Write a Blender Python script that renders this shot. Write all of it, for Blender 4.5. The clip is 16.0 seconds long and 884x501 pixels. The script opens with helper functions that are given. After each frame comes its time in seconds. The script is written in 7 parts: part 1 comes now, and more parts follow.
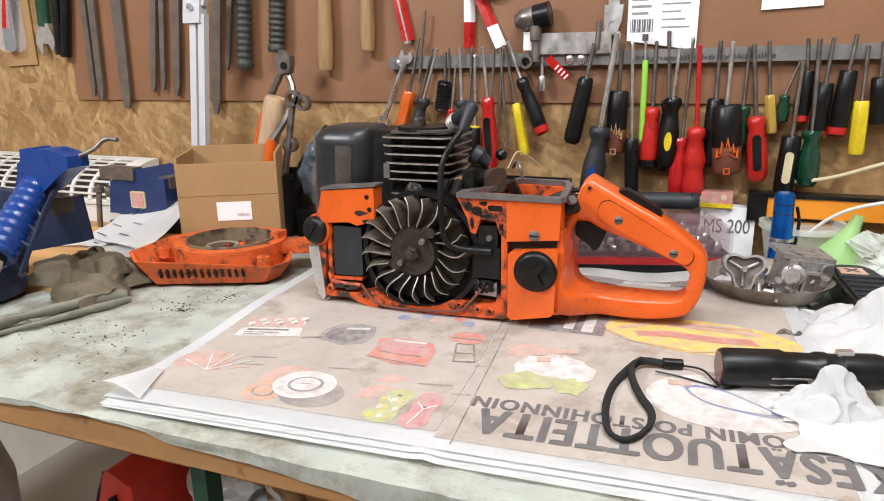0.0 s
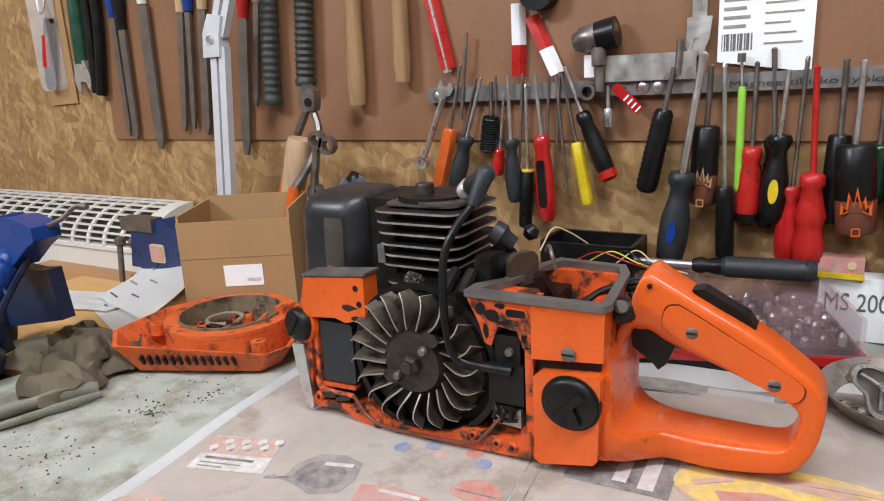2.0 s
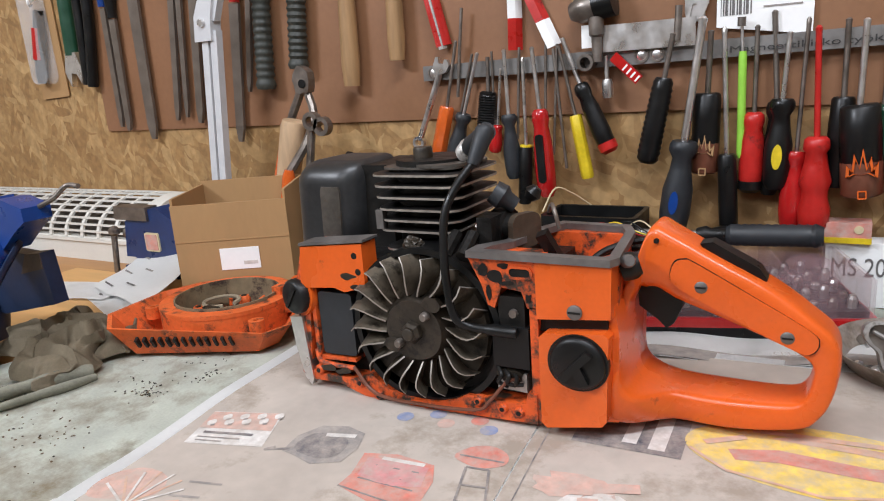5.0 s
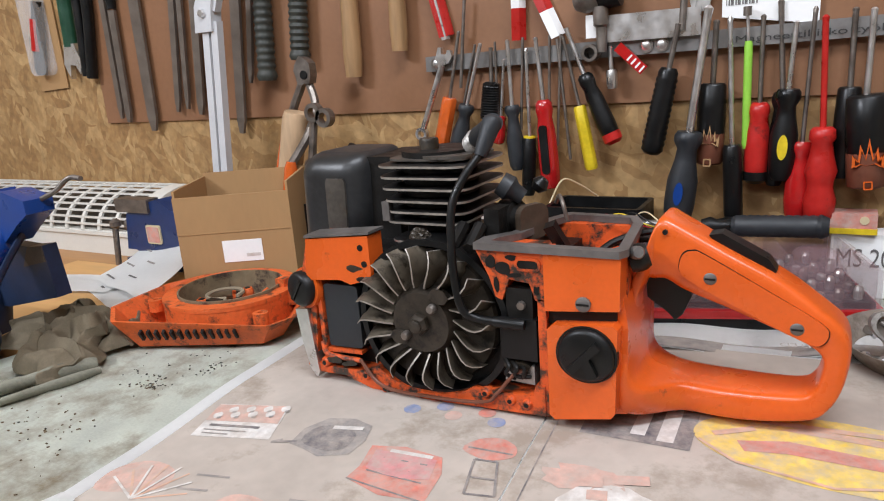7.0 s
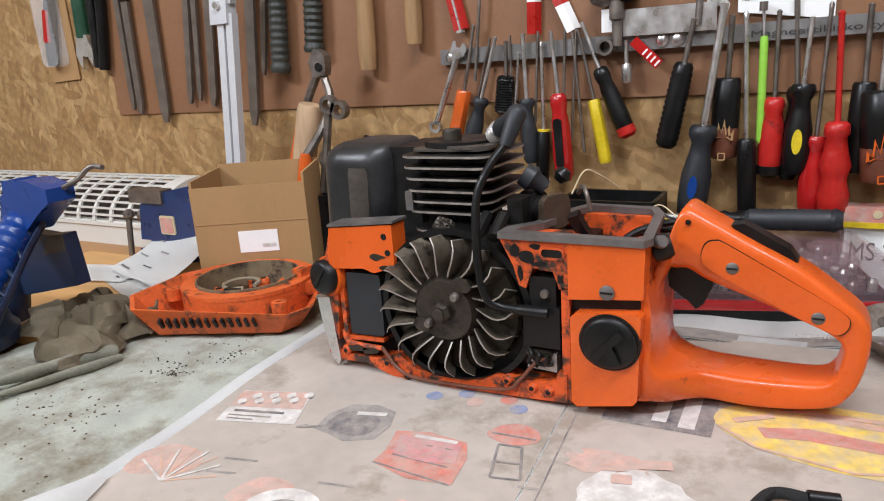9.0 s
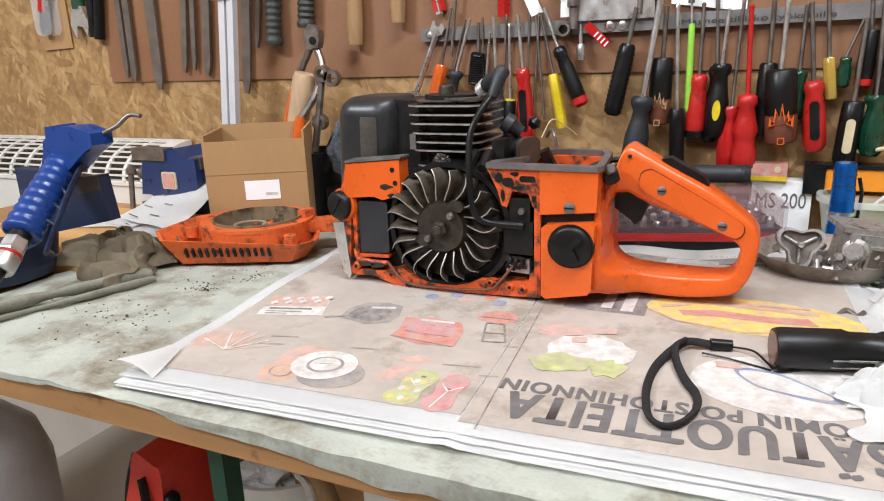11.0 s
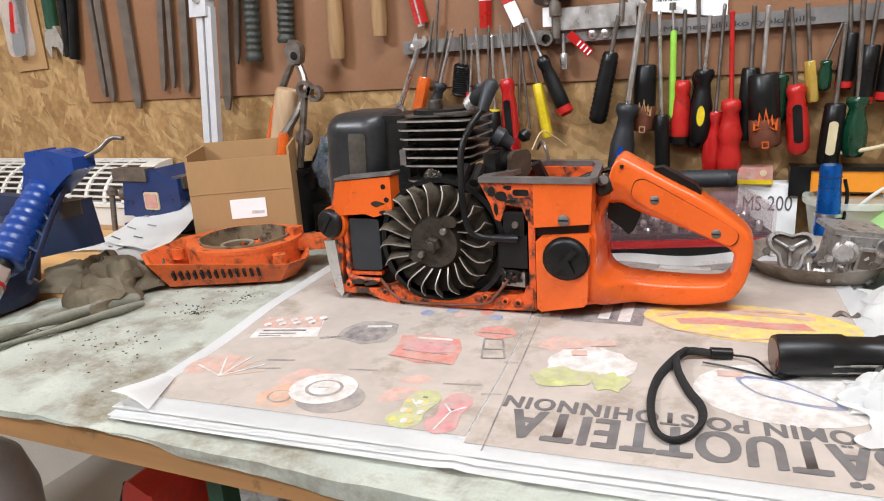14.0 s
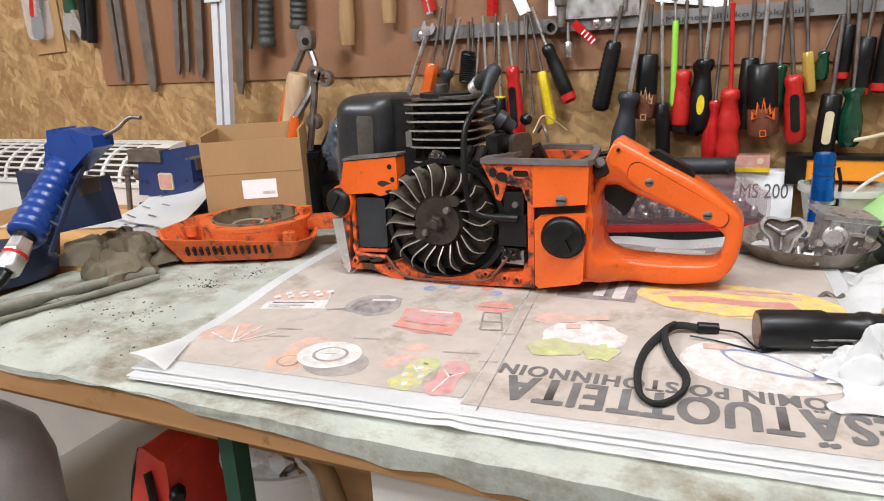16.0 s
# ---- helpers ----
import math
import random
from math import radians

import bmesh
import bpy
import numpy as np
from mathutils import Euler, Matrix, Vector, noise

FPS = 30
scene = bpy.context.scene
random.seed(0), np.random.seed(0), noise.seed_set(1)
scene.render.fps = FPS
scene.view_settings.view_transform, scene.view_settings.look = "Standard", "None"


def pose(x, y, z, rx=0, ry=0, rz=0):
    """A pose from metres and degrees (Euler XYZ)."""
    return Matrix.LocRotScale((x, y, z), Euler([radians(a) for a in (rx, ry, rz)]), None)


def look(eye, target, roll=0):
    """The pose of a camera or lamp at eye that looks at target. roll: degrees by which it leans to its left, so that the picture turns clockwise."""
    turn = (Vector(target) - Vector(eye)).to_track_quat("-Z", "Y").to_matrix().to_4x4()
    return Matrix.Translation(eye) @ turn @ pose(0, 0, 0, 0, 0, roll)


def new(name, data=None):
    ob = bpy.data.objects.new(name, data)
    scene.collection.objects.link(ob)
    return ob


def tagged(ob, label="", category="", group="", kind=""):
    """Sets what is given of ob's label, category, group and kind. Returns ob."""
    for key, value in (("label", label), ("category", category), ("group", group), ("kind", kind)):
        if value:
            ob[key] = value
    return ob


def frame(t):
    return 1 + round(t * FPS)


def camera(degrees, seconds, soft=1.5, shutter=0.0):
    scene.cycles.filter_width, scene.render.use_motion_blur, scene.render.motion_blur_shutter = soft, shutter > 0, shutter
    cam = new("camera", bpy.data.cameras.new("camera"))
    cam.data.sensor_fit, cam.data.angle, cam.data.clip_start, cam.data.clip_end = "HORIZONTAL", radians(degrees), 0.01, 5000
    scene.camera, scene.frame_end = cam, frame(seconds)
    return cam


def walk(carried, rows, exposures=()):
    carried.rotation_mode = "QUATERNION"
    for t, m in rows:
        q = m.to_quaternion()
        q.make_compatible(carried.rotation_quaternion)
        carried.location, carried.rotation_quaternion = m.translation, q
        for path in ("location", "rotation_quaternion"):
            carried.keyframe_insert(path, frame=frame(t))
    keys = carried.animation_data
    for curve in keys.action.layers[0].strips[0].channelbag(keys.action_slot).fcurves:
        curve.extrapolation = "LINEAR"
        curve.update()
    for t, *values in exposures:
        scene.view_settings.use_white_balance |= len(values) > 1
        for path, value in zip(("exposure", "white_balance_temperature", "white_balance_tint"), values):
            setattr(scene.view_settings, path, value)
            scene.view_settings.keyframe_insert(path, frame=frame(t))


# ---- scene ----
cam = camera(65.0, 16.0, soft=1.1)
PATH = [
    (0, (0.284, -0.633, 0.268), (-0.43, 1.16, -0.257), -0.9),
    (0.5, (0.294, -0.555, 0.256), (-0.456, 1.224, -0.264), -0.6),
    (1, (0.31, -0.461, 0.261), (-0.518, 1.283, -0.26), -0.9),
    (1.5, (0.315, -0.438, 0.278), (-0.642, 1.252, -0.2), -2.3),
    (2, (0.28, -0.426, 0.299), (-0.699, 1.244, -0.203), -3.1),
    (2.5, (0.235, -0.412, 0.292), (-0.744, 1.259, -0.209), -3.5),
    (3, (0.238, -0.41, 0.296), (-0.741, 1.258, -0.214), -4.0),
    (3.5, (0.237, -0.421, 0.301), (-0.741, 1.244, -0.22), -4.7),
    (4, (0.25, -0.433, 0.287), (-0.714, 1.24, -0.236), -4.5),
    (4.5, (0.271, -0.423, 0.267), (-0.709, 1.248, -0.231), -4.4),
    (4.7, (0.274, -0.423, 0.267), (-0.702, 1.251, -0.227), -4.3),
    (7, (0.267, -0.424, 0.267), (-0.701, 1.247, -0.252), -4.4),
    (7.5, (0.265, -0.423, 0.268), (-0.698, 1.25, -0.254), -4.1),
    (8, (0.263, -0.421, 0.267), (-0.697, 1.252, -0.259), -4.1),
    (8.5, (0.262, -0.424, 0.268), (-0.697, 1.248, -0.267), -4.1),
    (9, (0.255, -0.44, 0.265), (-0.711, 1.229, -0.265), -4.0),
    (9.2, (0.248, -0.459, 0.263), (-0.713, 1.21, -0.277), -3.8),
    (11.3, (0.285, -0.601, 0.244), (-0.527, 1.14, -0.313), -2.3),
    (11.5, (0.285, -0.6, 0.243), (-0.524, 1.142, -0.314), -2.5),
    (12, (0.285, -0.6, 0.244), (-0.515, 1.146, -0.312), -2.9),
    (12.5, (0.279, -0.603, 0.246), (-0.509, 1.149, -0.311), -3.4),
    (13, (0.281, -0.599, 0.244), (-0.512, 1.152, -0.307), -3.4),
    (13.5, (0.275, -0.597, 0.247), (-0.509, 1.16, -0.297), -3.5),
    (14, (0.269, -0.595, 0.254), (-0.506, 1.167, -0.288), -3.6),
    (14.5, (0.276, -0.593, 0.241), (-0.497, 1.169, -0.305), -3.0),
    (15, (0.288, -0.607, 0.241), (-0.45, 1.17, -0.304), -3.1),
    (15.5, (0.291, -0.627, 0.25), (-0.461, 1.136, -0.32), -2.9),
    (16, (0.286, -0.622, 0.249), (-0.509, 1.124, -0.316), -2.9),
]
walk(cam, [(t, look(eye, target, roll)) for t, eye, target, roll in PATH],
     exposures=[(0, 0.02, 6350, 10), (0.9, -0.15, 6250, 10), (2.0, -0.24, 6150, 10), (9.0, -0.24, 6150, 10), (10.5, -0.08, 6250, 10), (11.5, 0.02, 6300, 10), (16, 0.02, 6300, 10)])

# ---- light and room ----
world = bpy.data.worlds.new("world")
scene.world = world
world.use_nodes = True
world.node_tree.nodes["Background"].inputs[0].default_value = (0.9, 0.85, 0.78, 1)
world.node_tree.nodes["Background"].inputs[1].default_value = 0.03


def area_lamp(name, eye, target, sx, sy, watts, colour):
    data = bpy.data.lights.new(name, "AREA")
    data.shape, data.size, data.size_y, data.energy, data.color = "RECTANGLE", sx, sy, watts, colour
    ob = new(name, data)
    ob.matrix_world = look(eye, target)
    return ob


area_lamp("tube_and_fill_light", (-1.15, -1.35, 1.4), (-0.35, 0.2, 0.05), 0.6, 0.14, 31, (0.94, 0.957, 1.0))
area_lamp("tube_and_fill_light", (0.55, -0.5, 1.45), (0.2, 0.05, 0.0), 1.1, 0.18, 25.5, (0.94, 0.957, 1.0))
# added fill lamp with no known fixture, brightens fronts and the under-bench
area_lamp("tube_and_fill_light", (0.1, -2.1, 1.5), (0.0, 0.0, -0.1), 1.1, 0.18, 13, (0.94, 0.957, 1.0))


# ---- materials ----
def surf(name, col, rough=0.5, metal=0.0, vary=0.25, scale=30.0, bump=0.1, fine=200.0, dirt=None, dirt_at=0.6, dirt_scale=25.0,
         per_object=0.0, dirt_soft=0.12, coat=0.0, stretch=(1, 1, 1), spec=0.5):
    """A surface with grain at two scales and, where given, dirt in patches."""
    m = bpy.data.materials.new(name)
    m.use_nodes = True
    nt = m.node_tree
    n, ln = nt.nodes, nt.links
    b = n["Principled BSDF"]
    tc = n.new("ShaderNodeTexCoord")
    mp = n.new("ShaderNodeMapping")
    mp.inputs["Scale"].default_value = stretch
    ln.new(tc.outputs["Object"], mp.inputs[0])
    a = n.new("ShaderNodeTexNoise")
    a.inputs["Scale"].default_value, a.inputs["Detail"].default_value = scale, 6
    f = n.new("ShaderNodeTexNoise")
    f.inputs["Scale"].default_value, f.inputs["Detail"].default_value = fine, 4
    ln.new(mp.outputs[0], a.inputs[0])
    ln.new(mp.outputs[0], f.inputs[0])
    add = n.new("ShaderNodeMath")
    add.operation = "ADD"
    ln.new(a.outputs[0], add.inputs[0])
    half = n.new("ShaderNodeMath")
    half.operation = "MULTIPLY"
    half.inputs[1].default_value = 0.5
    ln.new(f.outputs[0], half.inputs[0])
    ln.new(half.outputs[0], add.inputs[1])
    mr = n.new("ShaderNodeMapRange")
    mr.inputs[1].default_value, mr.inputs[2].default_value = 0.45, 1.05
    mr.inputs[3].default_value, mr.inputs[4].default_value = 1 - vary, 1 + vary
    ln.new(add.outputs[0], mr.inputs[0])
    mul = n.new("ShaderNodeMix")
    mul.data_type, mul.blend_type = "RGBA", "MULTIPLY"
    mul.inputs[0].default_value = 1
    mul.inputs[6].default_value = (*col, 1)
    ln.new(mr.outputs[0], mul.inputs[7])
    out = mul.outputs[2]
    if per_object:
        oi = n.new("ShaderNodeObjectInfo")
        r2 = n.new("ShaderNodeMapRange")
        r2.inputs[3].default_value, r2.inputs[4].default_value = 1 - per_object, 1 + per_object
        ln.new(oi.outputs["Random"], r2.inputs[0])
        m2 = n.new("ShaderNodeMix")
        m2.data_type, m2.blend_type = "RGBA", "MULTIPLY"
        m2.inputs[0].default_value = 1
        ln.new(out, m2.inputs[6])
        ln.new(r2.outputs[0], m2.inputs[7])
        out = m2.outputs[2]
    if dirt:
        d = n.new("ShaderNodeTexNoise")
        d.inputs["Scale"].default_value, d.inputs["Detail"].default_value = dirt_scale, 8
        d.inputs["Roughness"].default_value = 0.7
        ln.new(tc.outputs["Object"], d.inputs[0])
        dr = n.new("ShaderNodeMapRange")
        dr.inputs[1].default_value, dr.inputs[2].default_value = dirt_at, dirt_at + dirt_soft
        ln.new(d.outputs[0], dr.inputs[0])
        dm = n.new("ShaderNodeMix")
        dm.data_type = "RGBA"
        dm.inputs[7].default_value = (*dirt, 1)
        ln.new(dr.outputs[0], dm.inputs[0])
        ln.new(out, dm.inputs[6])
        out = dm.outputs[2]
    ln.new(out, b.inputs["Base Color"])
    rr = n.new("ShaderNodeMapRange")
    rr.inputs[1].default_value, rr.inputs[2].default_value = 0.3, 0.7
    rr.inputs[3].default_value, rr.inputs[4].default_value = max(0.03, rough - 0.1), min(1, rough + 0.1)
    ln.new(a.outputs[0], rr.inputs[0])
    ln.new(rr.outputs[0], b.inputs["Roughness"])
    b.inputs["Metallic"].default_value = metal
    b.inputs["Specular IOR Level"].default_value = spec
    b.inputs["Coat Weight"].default_value = coat
    if bump:
        bp = n.new("ShaderNodeBump")
        bp.inputs["Strength"].default_value, bp.inputs["Distance"].default_value = bump, 0.002
        ln.new(add.outputs[0], bp.inputs["Height"])
        ln.new(bp.outputs[0], b.inputs["Normal"])
    return m


def flake_board(name):
    """Pressed board of long wood flakes laid at two angles."""
    m = bpy.data.materials.new(name)
    m.use_nodes = True
    nt = m.node_tree
    n, ln = nt.nodes, nt.links
    b = n["Principled BSDF"]
    tc = n.new("ShaderNodeTexCoord")
    last = None
    for k, (turn, sx, sz) in enumerate(((12, 70, 17), (-24, 80, 20), (62, 75, 19))):
        mp = n.new("ShaderNodeMapping")
        tw = n.new("ShaderNodeMapping")
        tw.inputs["Rotation"].default_value = (0, radians(turn), 0)
        mp.inputs["Scale"].default_value = (sx, 1.0, sz)
        wob = n.new("ShaderNodeTexNoise")
        wob.inputs["Scale"].default_value = 18 + 6 * k
        wm = n.new("ShaderNodeMix")
        wm.data_type, wm.blend_type = "RGBA", "LINEAR_LIGHT"
        wm.inputs[0].default_value = 0.012
        ln.new(tc.outputs["Object"], wob.inputs[0])
        ln.new(tc.outputs["Object"], wm.inputs[6])
        ln.new(wob.outputs["Color"], wm.inputs[7])
        ln.new(wm.outputs[2], tw.inputs[0])
        ln.new(tw.outputs[0], mp.inputs[0])
        v = n.new("ShaderNodeTexVoronoi")
        v.inputs["Scale"].default_value = 1.0
        ln.new(mp.outputs[0], v.inputs[0])
        sep = n.new("ShaderNodeSeparateColor")
        ln.new(v.outputs["Color"], sep.inputs[0])
        if last is None:
            last = sep.outputs[0]
        else:
            pick = n.new("ShaderNodeMapRange")
            pick.inputs[1].default_value, pick.inputs[2].default_value = 0.4, 0.7
            ln.new(sep.outputs[1], pick.inputs[0])
            mx = n.new("ShaderNodeMix")
            mx.data_type = "FLOAT"
            ln.new(pick.outputs[0], mx.inputs[0])
            ln.new(last, mx.inputs[2])
            ln.new(sep.outputs[0], mx.inputs[3])
            last = mx.outputs[0]
    ramp = n.new("ShaderNodeValToRGB")
    e = ramp.color_ramp.elements
    e[0].color, e[1].color = (0.28, 0.152, 0.055, 1), (0.47, 0.3, 0.13, 1)
    mid = e.new(0.5)
    mid.color = (0.345, 0.2, 0.076, 1)
    ln.new(last, ramp.inputs[0])
    grain = n.new("ShaderNodeTexNoise")
    grain.inputs["Scale"].default_value, grain.inputs["Detail"].default_value = 90, 6
    ln.new(tc.outputs["Object"], grain.inputs[0])
    gm = n.new("ShaderNodeMix")
    gm.data_type, gm.blend_type = "RGBA", "OVERLAY"
    gm.inputs[0].default_value = 0.45
    ln.new(ramp.outputs[0], gm.inputs[6])
    ln.new(grain.outputs[0], gm.inputs[7])
    ln.new(gm.outputs[2], b.inputs["Base Color"])
    b.inputs["Roughness"].default_value = 0.6
    bp = n.new("ShaderNodeBump")
    bp.inputs["Strength"].default_value, bp.inputs["Distance"].default_value = 0.25, 0.002
    ln.new(last, bp.inputs["Height"])
    ln.new(bp.outputs[0], b.inputs["Normal"])
    return m


def clear(name, col, rough=0.1, alpha=0.35):
    """Thin clear plastic."""
    m = bpy.data.materials.new(name)
    m.use_nodes = True
    b = m.node_tree.nodes["Principled BSDF"]
    b.inputs["Base Color"].default_value = (*col, 1)
    b.inputs["Roughness"].default_value = rough
    b.inputs["Alpha"].default_value = alpha
    b.inputs["IOR"].default_value = 1.45
    return m


GRIME = (0.035, 0.025, 0.018)
M_OSB = flake_board("flake_board")
M_PANEL = surf("hardboard", (0.255, 0.122, 0.058), 0.5, vary=0.14, scale=9, fine=120, bump=0.05, dirt=(0.2, 0.095, 0.045), dirt_at=0.6, dirt_scale=5)
M_PLASTER = surf("plaster", (0.62, 0.57, 0.5), 0.8, vary=0.12, scale=6, bump=0.1)
M_CONC = surf("concrete", (0.30, 0.28, 0.25), 0.85, vary=0.2, scale=10, bump=0.2)
M_CEIL = surf("ceiling_board", (0.7, 0.67, 0.62), 0.8, vary=0.05, scale=4)
M_WOOD = surf("pine", (0.42, 0.22, 0.085), 0.5, vary=0.3, scale=14, fine=60, stretch=(0.15, 1, 1), bump=0.1, dirt=(0.2, 0.1, 0.04), dirt_at=0.6)
M_WOODW = surf("bare_wood", (0.62, 0.36, 0.14), 0.55, vary=0.25, scale=14, fine=60, stretch=(0.15, 1, 1), bump=0.1)
M_SHAFTW = surf("handle_wood", (0.34, 0.2, 0.09), 0.55, vary=0.3, scale=40, fine=160, stretch=(1, 1, 0.12), bump=0.1)
M_PALEW = surf("pale_wood", (0.5, 0.34, 0.2), 0.6, vary=0.25, scale=40, fine=160, stretch=(1, 1, 0.12), bump=0.1)
M_CLOTH = surf("stained_cloth", (0.73, 0.755, 0.67), 0.9, vary=0.14, scale=20, fine=420, bump=0.25, dirt=(0.38, 0.32, 0.22), dirt_at=0.475, dirt_soft=0.2, dirt_scale=13)
M_CLOTHD = surf("grey_green_cloth", (0.25, 0.245, 0.19), 0.95, vary=0.25, scale=30, fine=400, bump=0.3, dirt=(0.14, 0.125, 0.09), dirt_at=0.5, dirt_soft=0.2, dirt_scale=18)
M_SPECK = surf("dark_crumbs", (0.05, 0.045, 0.035), 0.8, vary=0.4, scale=200)
M_CLAY = surf("brown_crumbs", (0.16, 0.11, 0.06), 0.8, vary=0.4, scale=200)
M_PAPER = surf("white_paper", (0.9, 0.895, 0.875), 0.8, vary=0.05, scale=12, bump=0.06)
M_NEWS = surf("printed_ground", (0.46, 0.40, 0.345), 0.75, vary=0.14, scale=16, fine=90, bump=0.05, dirt=(0.33, 0.275, 0.22), dirt_at=0.53, dirt_scale=14)
M_INK = surf("grey_ink", (0.13, 0.12, 0.115), 0.7, vary=0.25, scale=60, bump=0)
M_ORANGE = surf("orange_paint", (0.71, 0.112, 0.012), 0.3, vary=0.10, scale=25, fine=300, bump=0.04, dirt=(0.22, 0.04, 0.012), dirt_at=0.63, dirt_scale=60, coat=0.15)
M_ORANGED = surf("grimy_orange_paint", (0.66, 0.095, 0.014), 0.5, vary=0.2, scale=40, fine=250, bump=0.1, dirt=GRIME, dirt_at=0.47, dirt_scale=70)
M_ORANGEC = surf("dusty_orange_paint", (0.68, 0.125, 0.025), 0.55, vary=0.25, scale=40, fine=250, bump=0.1, dirt=(0.1, 0.04, 0.02), dirt_at=0.53, dirt_scale=60)
M_GASK = surf("worn_grey_metal", (0.17, 0.155, 0.145), 0.5, 0.5, vary=0.25, scale=60, bump=0.1)
M_BLACK = surf("black_plastic", (0.006, 0.006, 0.006), 0.36, vary=0.3, scale=40, bump=0.05, spec=0.35)
M_WEAVE = surf("black_webbing", (0.012, 0.012, 0.012), 0.85, vary=0.5, scale=200, fine=900, bump=0.5)
M_GREASE = surf("greasy_black", (0.010, 0.009, 0.008), 0.45, vary=0.4, scale=90, fine=300, bump=0.3, dirt=(0.045, 0.03, 0.02), dirt_at=0.62, dirt_scale=70, spec=0.3)
M_MUFF = surf("sooty_black_cover", (0.026, 0.026, 0.0265), 0.4, vary=0.45, scale=18, bump=0.08, dirt=(0.055, 0.05, 0.048), dirt_at=0.55, dirt_soft=0.25, dirt_scale=22)
M_OILY = surf("oily_brown_metal", (0.04, 0.031, 0.022), 0.42, 0.3, vary=0.4, scale=90, fine=260, bump=0.35, dirt=(0.012, 0.01, 0.008), dirt_at=0.52, dirt_scale=80)
M_DUSTY = surf("dusty_brown_metal", (0.2, 0.15, 0.085), 0.8, vary=0.3, scale=60, bump=0.2, dirt=(0.05, 0.03, 0.02), dirt_at=0.5, dirt_scale=50)
M_SOOT = surf("sooty_metal", (0.018, 0.016, 0.015), 0.45, 0.3, vary=0.4, scale=70, bump=0.15)
M_HEADM = surf("dull_cast_top", (0.13, 0.115, 0.10), 0.45, 0.6, vary=0.3, scale=50, bump=0.12, dirt=(0.03, 0.025, 0.02), dirt_at=0.55, dirt_scale=40)
# lighter brownish metal that holds the silencer's reflection stripe, with some wear
M_SHEEN = surf("worn_sheen_steel", (0.13, 0.115, 0.1), 0.36, 0.6, vary=0.35, scale=25, bump=0.06, dirt=(0.13, 0.085, 0.05), dirt_at=0.56, dirt_scale=30)
M_BLADE = surf("oily_alloy", (0.165, 0.136, 0.1), 0.45, 0.5, vary=0.35, scale=70, bump=0.15, dirt=(0.045, 0.035, 0.025), dirt_at=0.5, dirt_scale=60)
# worn edge metal, paled further to hold the highlight along blades and fins
M_EDGE = surf("worn_lit_edge", (0.4, 0.365, 0.32), 0.5, 0.7, vary=0.3, scale=90, bump=0.05, dirt=(0.16, 0.13, 0.1), dirt_at=0.62, dirt_scale=90)
M_STEEL = surf("steel", (0.7, 0.69, 0.68), 0.33, 0.95, vary=0.15, scale=60, bump=0.03)
M_TARN = surf("tarnished_tin", (0.36, 0.31, 0.26), 0.45, 0.5, vary=0.2, scale=30, bump=0.05, dirt=(0.2, 0.16, 0.12), dirt_at=0.5, dirt_scale=20)
M_RUSTY = surf("bare_brown_steel", (0.09, 0.065, 0.045), 0.55, 0.3, vary=0.35, scale=40, bump=0.15)
M_DSTEEL = surf("dark_steel", (0.23, 0.2, 0.175), 0.42, 0.8, vary=0.3, scale=60, bump=0.08)
M_FILE = surf("old_file_steel", (0.17, 0.14, 0.115), 0.5, 0.5, vary=0.25, scale=40, fine=600, bump=0.15)
M_ALLOY = surf("cast_alloy", (0.42, 0.4, 0.375), 0.42, 0.55, vary=0.35, scale=70, bump=0.2, dirt=(0.1, 0.085, 0.07), dirt_at=0.52, dirt_scale=70)
M_CARD = surf("brown_cardboard", (0.40, 0.235, 0.10), 0.75, vary=0.07, scale=20, fine=200, bump=0.05, stretch=(1, 1, 0.3))
M_RAG = surf("brown_rag", (0.30, 0.245, 0.165), 0.95, vary=0.2, scale=40, fine=500, bump=0.3)
M_BLUE = surf("blue_enamel", (0.008, 0.028, 0.11), 0.35, vary=0.25, scale=40, bump=0.05, coat=0.2)
M_BLUEP = surf("blue_plastic", (0.006, 0.043, 0.22), 0.32, vary=0.12, scale=40, bump=0.03, coat=0.1)
M_NAVY = surf("dark_blue_paint", (0.012, 0.024, 0.062), 0.45, vary=0.3, scale=30, bump=0.1)
M_ANOD = surf("blue_anodised", (0.01, 0.13, 0.5), 0.25, 0.7, vary=0.1, scale=40, bump=0.02)
M_WHITE = surf("white_enamel", (0.72, 0.70, 0.64), 0.4, vary=0.06, scale=10, bump=0.02)
M_LAMP = surf("white_lamp_arm", (0.6, 0.6, 0.61), 0.4, vary=0.06, scale=40, bump=0.02)
M_GREENM = surf("dark_green_paint", (0.012, 0.06, 0.03), 0.4, vary=0.2, scale=40, bump=0.05)
M_RED = surf("red_plastic", (0.46, 0.016, 0.012), 0.35, vary=0.2, scale=40, bump=0.04, dirt=(0.16, 0.012, 0.01), dirt_at=0.58, dirt_scale=60)
M_GASB = surf("grey_bottle_paint", (0.6, 0.61, 0.6), 0.45, vary=0.15, scale=20, dirt=(0.3, 0.28, 0.24), dirt_at=0.6)
M_REDCAN = surf("worn_red_paint", (0.62, 0.045, 0.025), 0.45, vary=0.2, scale=40, dirt=(0.1, 0.03, 0.02), dirt_at=0.62)
M_TRED = surf("clear_red_resin", (0.42, 0.012, 0.012), 0.15, vary=0.15, scale=60, bump=0.03, coat=0.5)
M_TORANGE = surf("clear_orange_resin", (0.62, 0.11, 0.015), 0.15, vary=0.15, scale=60, bump=0.03, coat=0.5)
